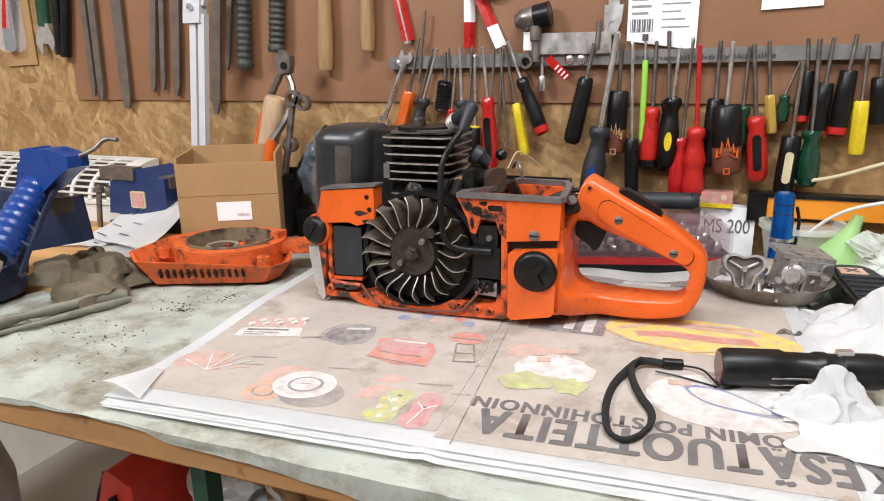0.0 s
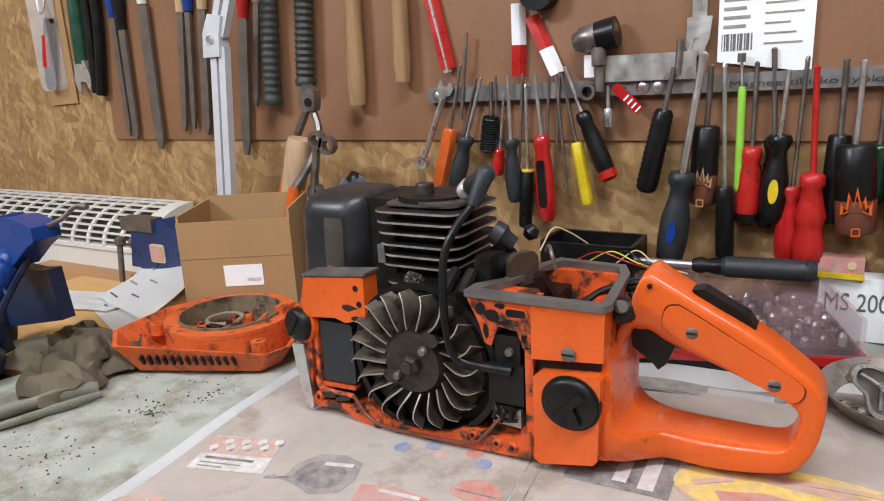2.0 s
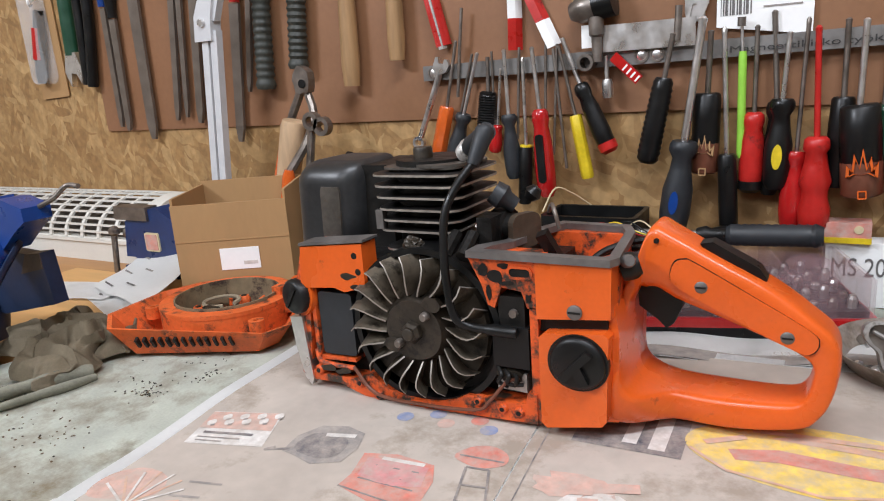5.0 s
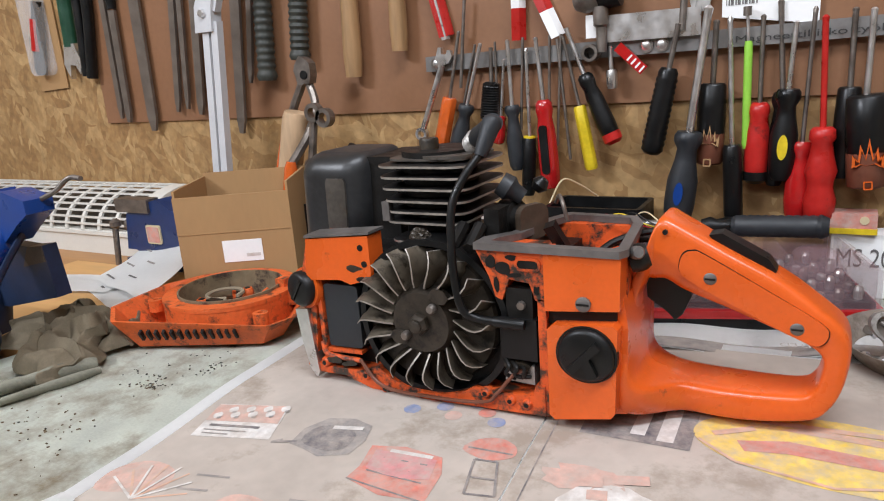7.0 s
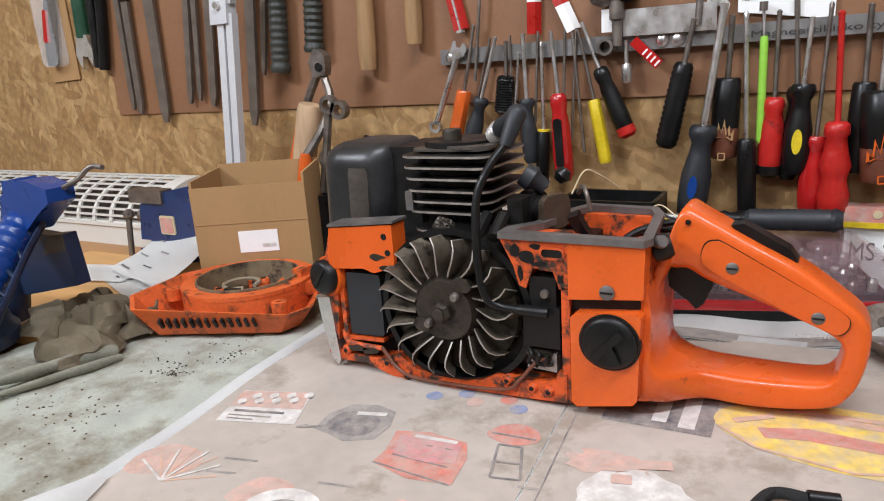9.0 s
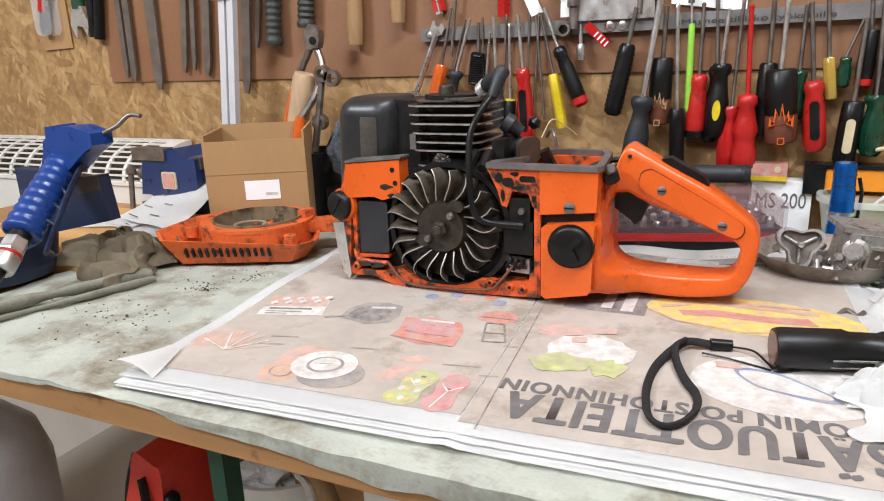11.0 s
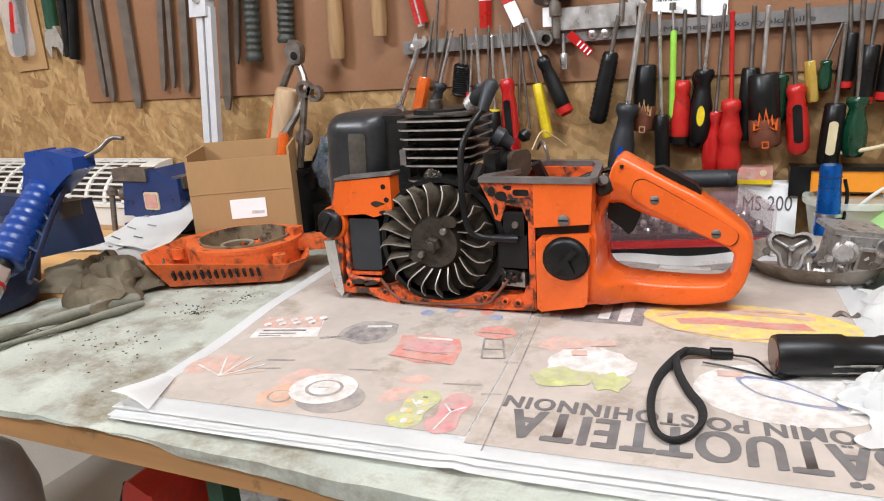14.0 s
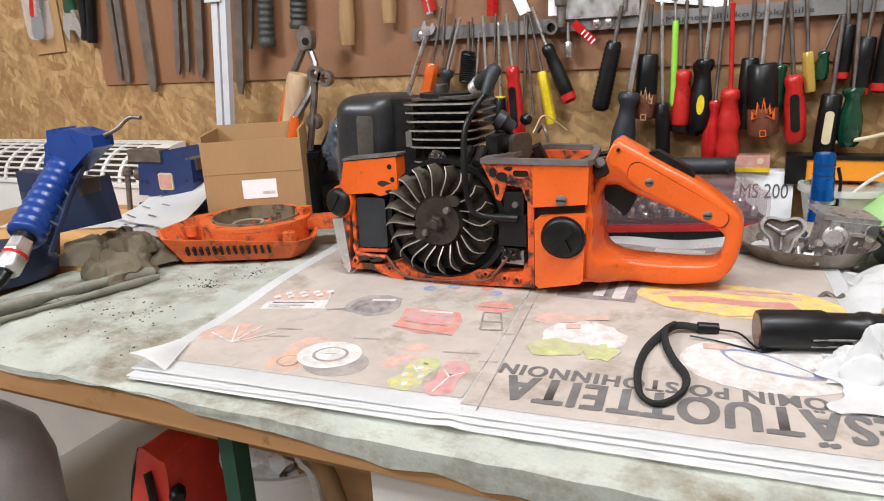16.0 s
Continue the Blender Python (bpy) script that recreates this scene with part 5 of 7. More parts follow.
        part("end_square", frame_prism(rounded(0.008, 0.0085, 0.001, 2, 0, -0.0215), rounded(0.0055, 0.006, 0.0008, 2, 0, -0.0215), -r - 0.001, -r * 0.5), accent, ob).matrix_parent_inverse = ob.matrix_world.inverted() @ turn
    if sleeve:
        part("sleeve", lathe([(0, rs * 1.9), (1, rs * 1.9)], a.lerp(b, sleeve[0]), a.lerp(b, sleeve[1]), 12), sleeve[2], ob, smooth=True)
    return ob


screwdriver((-0.153, 0.305), (-0.171, 0.224), (-0.193, 0.149), TY, 0.0105, 0.0022, "straight", M_TORANGE, "screwdriver with a clear orange resin handle", M_DSTEEL, flutes=6)
screwdriver((-0.121, 0.288), (-0.144, 0.214), (-0.166, 0.145), TY - 0.006, 0.0115, 0.0024, "bell", M_GREYB, "screwdriver with a dark grey rubber handle")
screwdriver((-0.112, 0.282), (-0.113, 0.24), (-0.118, 0.193), TY + 0.004, 0.0135, 0.0026, "ribbed", M_BLACK, "stubby screwdriver with a ribbed black handle", M_DSTEEL)
screwdriver((-0.095, 0.267), (-0.102, 0.198), (-0.108, 0.163), TY + 0.004, 0.0085, 0.002, "plain", M_TRED, "small screwdriver with a clear red handle")
screwdriver((-0.086, 0.289), (-0.083, 0.211), (-0.079, 0.131), TY - 0.004, 0.0105, 0.0026, "bell", M_GREYB, "screwdriver with a blue-grey rubber handle")
screwdriver((-0.063, 0.278), (-0.062, 0.172), (-0.067, 0.099), TY - 0.002, 0.0085, 0.0022, "straight", M_BLACK, "screwdriver with a black handle and yellow collar", None, M_YELLOW, "band")
screwdriver((-0.05, 0.289), (-0.042, 0.216), (-0.035, 0.109), TY - 0.004, 0.0125, 0.0026, "plain", M_TRED, "screwdriver with a worn red and black handle", None, M_BLACK, "stripe")
screwdriver((-0.017, 0.288), (0.002, 0.207), (0.016, 0.132), TY - 0.002, 0.0078, 0.002, "straight", M_YELLOW, "slim screwdriver with a yellow plastic handle", M_DSTEEL, flutes=6)
screwdriver((-0.012, 0.296), (0.009, 0.243), (0.044, 0.164), TY - 0.004, 0.011, 0.0026, "plain", M_BLACK, "screwdriver with a black and red handle hanging aslant", None, M_RED, "end")
screwdriver((0.114, 0.29), (0.105, 0.244), (0.086, 0.151), TY - 0.006, 0.0135, 0.003, "ribbed", M_BLACK, "screwdriver with a ribbed black rubber handle hanging aslant", M_DSTEEL)
screwdriver((0.146, 0.304), (0.129, 0.176), (0.116, 0.07), TY - 0.016, 0.0165, 0.0042, "bell", M_GREYB, "large screwdriver with a dark handle and blue inlay", None, M_BLUEP, "oval")
screwdriver((0.151, 0.29), (0.149, 0.225), (0.147, 0.139), TY + 0.002, 0.0145, 0.003, "straight", M_BLACK, "screwdriver with a dark handle and flame print", M_DSTEEL, M_SHAFTW, "flames")
screwdriver((0.165, 0.292), (0.171, 0.16), (0.175, 0.079), TY - 0.006, 0.0098, 0.0026, "straight", M_BLACK, "long screwdriver with a slim black handle")
screwdriver((0.196, 0.291), (0.196, 0.203), (0.194, 0.119), TY + 0.002, 0.0125, 0.0024, "plain", M_RED, "screwdriver with a red and black handle", M_DSTEEL, M_BLACK, "end")
screwdriver((0.227, 0.282), (0.223, 0.216), (0.219, 0.123), TY - 0.006, 0.0135, 0.0026, "bell", M_BLACK, "screwdriver with a black handle and yellow inlay", None, M_YELLOW, "oval")
screwdriver((0.211, 0.304), (0.217, 0.212), (0.212, 0.115), TY + 0.006, 0.011, 0.0028, "bell", M_BLACK, "dark screwdriver hanging behind another", M_DSTEEL)
screwdriver((0.243, 0.294), (0.238, 0.163), (0.235, 0.081), TY - 0.004, 0.013, 0.0022, "bell", M_TRED, "screwdriver with a clear dark red handle", M_DSTEEL)
screwdriver((0.252, 0.285), (0.256, 0.178), (0.257, 0.079), TY - 0.014, 0.0155, 0.003, "knob", M_RED, "insulated screwdriver all in red plastic", M_RED)
screwdriver((0.277, 0.29), (0.277, 0.215), (0.274, 0.125), TY + 0.002, 0.0115, 0.0028, "straight", M_BLACK, "screwdriver with a plain black handle", M_DSTEEL)
screwdriver((0.292, 0.288), (0.291, 0.208), (0.298, 0.119), TY - 0.012, 0.0185, 0.003, "straight", M_BLACK, "thick screwdriver with a brown-black handle and orange flame print", None, M_TORANGE, "flames")
screwdriver((0.313, 0.282), (0.312, 0.206), (0.309, 0.145), TY + 0.004, 0.0115, 0.0026, "plain", M_GREEN, "screwdriver with a dark green handle", M_DSTEEL)
screwdriver((0.317, 0.285), (0.328, 0.193), (0.337, 0.108), TY - 0.006, 0.0135, 0.0028, "plain", M_RED, "screwdriver with a red handle and black grip", M_DSTEEL, M_BLACK, "stripe")
screwdriver((0.335, 0.288), (0.342, 0.22), (0.349, 0.171), TY, 0.0075, 0.0024, "straight", M_TYELLOW, "screwdriver with a clear amber handle", M_DSTEEL, flutes=6)
screwdriver((0.374, 0.262), (0.36, 0.22), (0.359, 0.184), TY + 0.002, 0.008, 0.0018, "plain", M_GREEN, "small hook tool with a green handle", M_DSTEEL)
screwdriver((0.376, 0.262), (0.373, 0.169), (0.369, 0.095), TY - 0.008, 0.0125, 0.0028, "straight", M_BLACK, "screwdriver with a black and cream striped handle", M_DSTEEL, M_CREAM, "stripe")
screwdriver((0.392, 0.29), (0.396, 0.176), (0.396, 0.104), TY - 0.006, 0.0145, 0.003, "bell", M_GREEN, "screwdriver with a thick bottle green handle", M_DSTEEL, flutes=5)
screwdriver((0.408, 0.29), (0.405, 0.235), (0.401, 0.166), TY, 0.0105, 0.0024, "straight", M_BLACK, "screwdriver with a black handle and red end", M_DSTEEL, M_RED, "end")
screwdriver((0.38, 0.29), (0.383, 0.25), (0.38, 0.185), TY + 0.004, 0.0095, 0.0024, "straight", M_BLACK, "screwdriver with a black handle and red end", M_DSTEEL, M_RED, "end")
screwdriver((0.433, 0.293), (0.429, 0.25), (0.424, 0.169), TY, 0.011, 0.0026, "straight", M_BLACK, "screwdriver with a black handle and red end", M_DSTEEL, M_RED, "end")
screwdriver((0.446, 0.28), (0.447, 0.213), (0.448, 0.147), TY - 0.004, 0.0098, 0.0026, "straight", M_YELLOW, "screwdriver with a thick yellow handle", M_DSTEEL, flutes=6)
screwdriver((0.463, 0.285), (0.464, 0.242), (0.469, 0.185), TY, 0.011, 0.0026, "straight", M_BLACK, "screwdriver with a plain black handle", M_DSTEEL)
screwdriver((0.483, 0.285), (0.485, 0.24), (0.489, 0.175), TY - 0.002, 0.011, 0.0026, "straight", M_RED, "screwdriver with a red handle", M_DSTEEL)


def rod(name, pts, r, mat, label, category="rod"):
    return tagged(part(name, tube(pts, r, 10, soft=False), mat, smooth=True), label, category)


lime = thing("pick_up_tool", (0.183, TY, 0.22), "pen magnet with a lime green sleeve", "pick-up tool")
part("stem", lathe([(0, 0.0016), (1, 0.0016)], (0.181, TY, 0.3), (0.183, TY, 0.262), 10), M_STEEL, lime, smooth=True)
part("tip", lathe([(0, 0.0042), (1, 0.0042)], (0.181, TY, 0.3), (0.181, TY, 0.291), 12), M_DSTEEL, lime, smooth=True)
part("sleeve", lathe([(0, 0.0035), (0.05, 0.0042), (0.95, 0.0042), (1, 0.003)], (0.183, TY, 0.266), (0.184, TY, 0.155), 12), M_LIME, lime, smooth=True)
for k, (a, b, r) in enumerate((((-0.143, 0.343), (-0.156, 0.235), 0.0022), ((-0.034, 0.29), (-0.038, 0.19), 0.0018), ((-0.025, 0.285), (-0.012, 0.143), 0.0019), ((-0.105, 0.288), (-0.106, 0.17), 0.0016), ((-0.068, 0.29), (-0.075, 0.18), 0.0018), ((-0.02, 0.29), (-0.028, 0.16), 0.0016), ((-0.132, 0.287), (-0.16, 0.19), 0.0018))):
    rod("needle_file", [(a[0], TY + 0.003, a[1]), (b[0], TY + 0.003, b[1])], r, M_DSTEEL, "thin dark needle file on the rail", "file")["group"] = "needle files on the rail"

# combination wrench
wr = thing("combination_wrench", (-0.195, TY, 0.225), "small chrome combination wrench hanging aslant", "wrench")
A, B = Vector((-0.176, TY, 0.272)), Vector((-0.216, TY, 0.181))
part("shank", tube([A, B], lambda s: 0.0042, 8, None, 0.5, soft=False), M_STEEL, wr, smooth=True)
part("ring_end", frame_prism(circle(B.x - 0.001, B.z - 0.003, 0.0085, 18), circle(B.x - 0.001, B.z - 0.003, 0.0048, 18), TY - 0.004, TY + 0.003), M_STEEL, wr, bevel=0.0008)
part("open_jaw", prism([(-0.188, 0.272), (-0.184, 0.282), (-0.182, 0.287), (-0.178, 0.286), (-0.178, 0.279), (-0.172, 0.277), (-0.169, 0.283), (-0.165, 0.282), (-0.163, 0.275), (-0.168, 0.267), (-0.178, 0.264)], TY - 0.003, TY + 0.003), M_STEEL, wr, bevel=0.0008)

# bits, tag, plate
bits = thing("socket_adapter", (0.031, TY, 0.29), "steel socket adapter stuck to the rail", "socket")
part("socket", lathe([(0, 0.0085), (0.4, 0.0085), (0.45, 0.006), (1, 0.0055)], (0.03, TY - 0.006, 0.315), (0.031, TY - 0.006, 0.266), 16), M_DSTEEL, bits, smooth=True)
part("cross_socket", frame_prism(circle(0.018, 0.266, 0.0095, 18), circle(0.018, 0.266, 0.0062, 18), TY - 0.012, TY + 0.004), M_DSTEEL, bits)
bit2 = thing("bit_holder", (0.041, TY, 0.25), "short steel bit holder hanging from the rail", "bit holder")
part("stem", lathe([(0, 0.0025), (1, 0.0025)], (0.039, TY, 0.272), (0.04, TY, 0.243), 10), M_STEEL, bit2, smooth=True)
part("sleeve", lathe([(0, 0.005), (0.2, 0.0062), (0.8, 0.0062), (1, 0.005)], (0.04, TY, 0.246), (0.041, TY, 0.225), 14), M_STEEL, bit2, smooth=True)
tag = thing("red_clip", (0.06, TY, 0.26), "small red metal clip hanging aslant", "clip")
part("body", box(-0.02, 0.02, -0.002, 0.002, -0.0055, 0.0055, None, pose(0.063, TY - 0.004, 0.257, 0, 44, 0)), M_TAG, tag, bevel=0.001)
for k in range(4):
    part("white_mark", box(-0.001, 0.001, -0.0026, 0, -0.004, 0.004, None, pose(0.063 + 0.0045 * (k - 0.2), TY - 0.004, 0.257 - 0.0043 * (k - 0.2), 0, 44, 0)), M_PAPER, tag)
plate = tagged(part("steel_ruler", box(0.036, 0.136, 0.3815, 0.384, 0.276, 0.305, None, pose(0, 0, 0)), M_STEEL, bevel=0.0008), "plain steel plate held on the rail", "steel plate")
small = tagged(part("paper_tag", box(0.012, 0.032, 0.3795, 0.381, 0.282, 0.307), M_PAPER), "small white paper tag on the rail", "paper tag")
cal = thing("caliper", (0.135, WALL - 0.008, 0.34), "steel vernier caliper hanging on the panel", "caliper")
part("beam", box(0.129, 0.144, 0.388, 0.392, 0.3, 0.45), M_STEEL, cal, bevel=0.0006)
part("jaw", prism([(0.124, 0.34), (0.15, 0.34), (0.148, 0.318), (0.14, 0.298), (0.136, 0.318), (0.132, 0.318), (0.127, 0.296), (0.124, 0.31)], 0.386, 0.3895), M_STEEL, cal, bevel=0.0006)
rod("drill_bit", [(0.119, TY - 0.002, 0.318), (0.117, TY - 0.002, 0.282)], 0.0038, M_DSTEEL, "short dark drill bit on the rail", "drill bit")

# paper label with a barcode, white note
lab = thing("instruction_sheet", (0.2, 0.395, 0.33), "white printed sheet in a clear sleeve with a barcode", "printed sheet")
part("paper", prism([(0.155, 0.292), (0.246, 0.278), (0.247, 0.4), (0.155, 0.4)], 0.3935, 0.3945), M_PAPER, lab)
for k in range(14):
    w = 0.0006 + 0.0007 * ((k * 7) % 3)
    part("bar", box(0.159 + 0.0022 * k, 0.159 + 0.0022 * k + w, 0.3928, 0.3934, 0.303, 0.32), M_INK, lab)
for k in range(5):
    part("print_bar", box(0.16, 0.182 + 0.004 * (k % 2), 0.3928, 0.3934, 0.326 + 0.009 * k, 0.329 + 0.009 * k), P_GREY, lab)
    part("print_bar", box(0.2, 0.236 - 0.006 * (k % 3), 0.3928, 0.3934, 0.308 + 0.01 * k, 0.3095 + 0.01 * k), P_GREY, lab)
tagged(part("paper_note", prism([(0.322, 0.326), (0.393, 0.329), (0.394, 0.4), (0.322, 0.4)], 0.3965, 0.398), M_PAPER), "white paper note pinned to the panel", "paper note")

# red and white sticks
for name, pts, cols in (("marker_stick", ((-0.073, 0.372), (-0.073, 0.324), (-0.074, 0.287)), (M_PAPER, M_RED)), ("marker_stick", ((-0.056, 0.356), (-0.038, 0.318), (-0.024, 0.288)), (M_RED, M_PAPER))):
    st = thing(name, (pts[1][0], TY + 0.004, pts[1][1]), "flat wooden stick painted red and white", "marker stick", "marker sticks")
    for (a, b), c in zip(zip(pts, pts[1:]), cols):
        part("painted_half", tube([(a[0], TY + 0.006, a[1]), (b[0], TY + 0.006, b[1])], 0.0095, 4, None, 0.25, soft=False), c, st)

# chuck and black object
ch = thing("drill_chuck", (0.03, 0.38, 0.33), "old dark drill chuck hanging on the panel", "drill chuck")
part("body", lathe([(0, 0.009), (0.2, 0.015), (0.55, 0.016), (0.7, 0.012), (1, 0.011)], (0.0, 0.38, 0.322), (0.05, 0.38, 0.331), 18), M_DSTEEL, ch, smooth=True)
part("sleeve", lathe([(0, 0.0165), (1, 0.0175)], (0.028, 0.38, 0.327), (0.05, 0.38, 0.331), 18), M_BLACK, ch, smooth=True)
part("leather", box(0.004, 0.02, 0.372, 0.39, 0.318, 0.335), M_SHAFTW, ch, bevel=0.002)
tagged(part("tape_measure", prism(circle(-0.045, 0.383, 0.022, 24), 0.375, 0.399), M_BLACK, bevel=0.003), "round black tape case hanging on the panel", "tape measure")

# utility knife
kn = thing("utility_knife", (-0.185, 0.39, 0.34), "red snap-off knife with a grey blade guide", "utility knife")
KA, KB = (-0.197, 0.4), (-0.173, 0.3)
part("body", tube([(KA[0], 0.39, KA[1]), (KB[0], 0.39, KB[1])], 0.0105, 8, None, 0.4, soft=False), M_RED, kn)
part("blade_guide", tube([(KA[0] + 0.002, 0.3865, KA[1] - 0.01), (KB[0], 0.3865, KB[1] - 0.004)], 0.0055, 4, None, 0.4, soft=False), M_ALLOY, kn)

# hammers and grips
for x0, x1, zb, r in ((-0.311, -0.319, 0.258, 0.0125), (-0.237, -0.241, 0.287, 0.0115)):
    h = thing("hammer", (x0, 0.385, 0.4), "hammer hanging head up with a worn wooden handle", "hammer", "hammers on the panel")
    part("handle", lathe([(0, r * 0.75), (0.5, r * 0.9), (0.9, r * 1.05), (1, r * 0.9)], (x0 + 0.002, 0.385, 0.56), (x1, 0.383, zb), 14), M_SHAFTW, h, smooth=50)
    part("head", box(x0 - 0.05, x0 + 0.05, 0.372, 0.396, 0.54, 0.566), M_DSTEEL, h, bevel=0.003)
for x0, x1, zb in ((-0.468, -0.477, 0.262), (-0.4, -0.41, 0.287)):
    h = thing("hammer", (x0, 0.385, 0.4), "hammer with a ribbed black rubber grip hanging head up", "hammer", "hammers on the panel")
    prof = [(0, 0.011)] + [(0.05 + 0.9 * i / 72, 0.0131 + 0.0011 * math.cos(i * math.pi / 2)) for i in range(73)] + [(0.97, 0.0155), (1, 0.013)]
    part("grip", lathe(prof, (x0 + 0.006, 0.384, 0.47), (x1, 0.382, zb), 18), M_OLIVE, h, smooth=50)
    part("shaft", lathe([(0, 0.008), (1, 0.008)], (x0 + 0.008, 0.384, 0.58), (x0 + 0.006, 0.384, 0.468), 12), M_DSTEEL, h, smooth=True)
    part("head", box(x0 - 0.045, x0 + 0.055, 0.372, 0.396, 0.57, 0.596), M_DSTEEL, h, bevel=0.003)


# files
def file_tool(x0, z0, x1, z1, w, mat_h, label):
    f = thing("hand_file", (x0, 0.39, z0), label, "file", "files on the panel")
    a, b = Vector((x0, 0.392, z0)), Vector((x1, 0.392, z1))
    d = b - a
    tw = math.degrees(math.atan2(-d.x, -d.z))
    L = d.length
    part("blade", prism([(-w, 0), (w, 0), (w * 0.85, -L * 0.9), (w * 0.4, -L), (-w * 0.4, -L), (-w * 0.85, -L * 0.9)], -0.003, 0.002), M_FILE, f, bevel=0.0006).matrix_parent_inverse = f.matrix_world.inverted() @ Matrix.Translation(a) @ pose(0, 0, 0, 0, tw, 0)
    up = a - d.normalized() * 0.09
    part("handle", lathe([(0, 0.007), (0.15, 0.012), (0.6, 0.011), (0.9, 0.008), (1, 0.008)], up, a - d.normalized() * 0.002, 14), mat_h, f, smooth=True)
    return f


file_tool(-0.832, 0.415, -0.836, 0.215, 0.0065, M_BLUEP, "flat file with a blue handle")
file_tool(-0.812, 0.395, -0.818, 0.208, 0.008, M_BLACK, "dark half-round file hanging on the panel")
file_tool(-0.752, 0.43, -0.757, 0.192, 0.0125, M_WHITE, "wide flat file with a pale handle")
file_tool(-0.662, 0.41, -0.69, 0.222, 0.0065, M_PALEW, "slim round file with a pale wooden handle")
file_tool(-0.645, 0.41, -0.666, 0.226, 0.0055, M_BLUEP, "slim flat file with a blue handle")
file_tool(-0.613, 0.41, -0.637, 0.216, 0.0085, M_PALEW, "square file with a pale wooden handle")
file_tool(-0.578, 0.4, -0.6, 0.21, 0.006, M_SHAFTW, "old triangular file with a wooden handle")
file_tool(-0.528, 0.39, -0.553, 0.184, 0.0095, M_RED, "wide flat file with a red handle")
file_tool(-0.496, 0.41, -0.52, 0.26, 0.005, M_SHAFTW, "thin round file with a wooden handle")

# wrench and pack at the end
adj = thing("adjustable_wrench", (-0.936, 0.392, 0.36), "adjustable wrench with a dark green grip and chrome jaw", "wrench")
part("grip", tube([(-0.928, 0.392, 0.5), (-0.934, 0.391, 0.42), (-0.937, 0.39, 0.345)], 0.012, 10, None, 0.5), M_GREENM, adj, smooth=True)
part("jaw", prism([(-0.953, 0.35), (-0.925, 0.35), (-0.912, 0.318), (-0.92, 0.295), (-0.93, 0.312), (-0.944, 0.314), (-0.95, 0.29), (-0.962, 0.316)], 0.386, 0.396), M_STEEL, adj, bevel=0.0015)
pl = thing("pliers", (-0.88, 0.39, 0.37), "pliers with long black grips", "pliers")
part("grip", tube([(-0.868, 0.39, 0.5), (-0.872, 0.389, 0.4), (-0.892, 0.388, 0.288)], 0.0095, 10), M_BLACK, pl, smooth=True)
part("grip", tube([(-0.895, 0.39, 0.5), (-0.898, 0.389, 0.4), (-0.905, 0.388, 0.292)], 0.0085, 10), M_BLACK, pl, smooth=True)
pk = thing("packed_tool", (-1.02, 0.395, 0.37), "red and black tool in a clear hanging pack", "packed tool")
part("card", prism([(-1.068, 0.272), (-0.985, 0.275), (-0.985, 0.53), (-1.068, 0.53)], 0.4, 0.402), M_CARD, pk)
part("blister", prism(rounded(0.05, 0.2, 0.015, 4, -1.03, 0.4), 0.378, 0.3995), M_CLEAR, pk, bevel=0.004)
part("handle", lathe([(0, 0.009), (0.4, 0.012), (0.9, 0.011), (1, 0.008)], (-1.012, 0.39, 0.43), (-1.043, 0.39, 0.303), 14), M_BLACK, pk, smooth=True)
part("inlay", lathe([(0, 0.008), (1, 0.009)], (-1.02, 0.384, 0.4), (-1.032, 0.384, 0.345), 10), M_RED, pk, smooth=True)
part("hook", tube([(-1.03, 0.385, 0.47), (-1.02, 0.38, 0.44), (-1.008, 0.38, 0.445), (-1.005, 0.385, 0.47)], 0.0025, 8), M_STEEL, pk, smooth=True)

# ---- lamp arm, radiator ----
lamp = thing("lamp_arm", (-0.56, 0.335, 0.1), "white jointed lamp arm of twin bars clamped behind the bench", "work lamp")
for dx in (-0.0085, 0.0085):
    part("lower_bar", box(dx - 0.0062, dx + 0.0062, -0.006, 0.006, 0.0, 0.34, None, pose(-0.557, 0.33, 0.012, 0, 6.5, 0)), M_LAMP, lamp, bevel=0.002)
part("joint", prism([(-0.545, 0.335), (-0.512, 0.335), (-0.508, 0.365), (-0.5, 0.39), (-0.526, 0.395), (-0.54, 0.37)], 0.32, 0.34), M_LAMP, lamp, bevel=0.003)
part("joint_bolt", lathe([(0, 0.006), (1, 0.005)], (-0.525, 0.32, 0.36), (-0.525, 0.315, 0.36), 12), M_STEEL, lamp, smooth=True)
for dx in (0.0, 0.017):
    part("upper_bar", box(dx - 0.0055, dx + 0.0055, -0.006, 0.006, 0.0, 0.4, None, pose(-0.525, 0.33, 0.37, 0, 24, 0)), M_LAMP, lamp, bevel=0.002)
part("foot", box(-0.59, -0.53, 0.3, 0.36, -0.004, 0.014), M_LAMP, lamp, bevel=0.002)

rad = thing("electric_radiator", (-0.95, 0.33, -0.1), "white electric radiator with a slotted curved top grille on the wall", "radiator")
part("body", box(-1.6, -0.705, 0.30, 0.398, -0.4, 0.034), M_WHITE, rad, bevel=0.006)
part("front_lip", box(-1.6, -0.706, 0.296, 0.3005, 0.026, 0.032), M_WHITE, rad, bevel=0.0015)
ARC = [(0.298 + 0.1 * (1 - math.cos(radians(a))), 0.034 + 0.064 * math.sin(radians(a))) for a in range(0, 91, 10)]
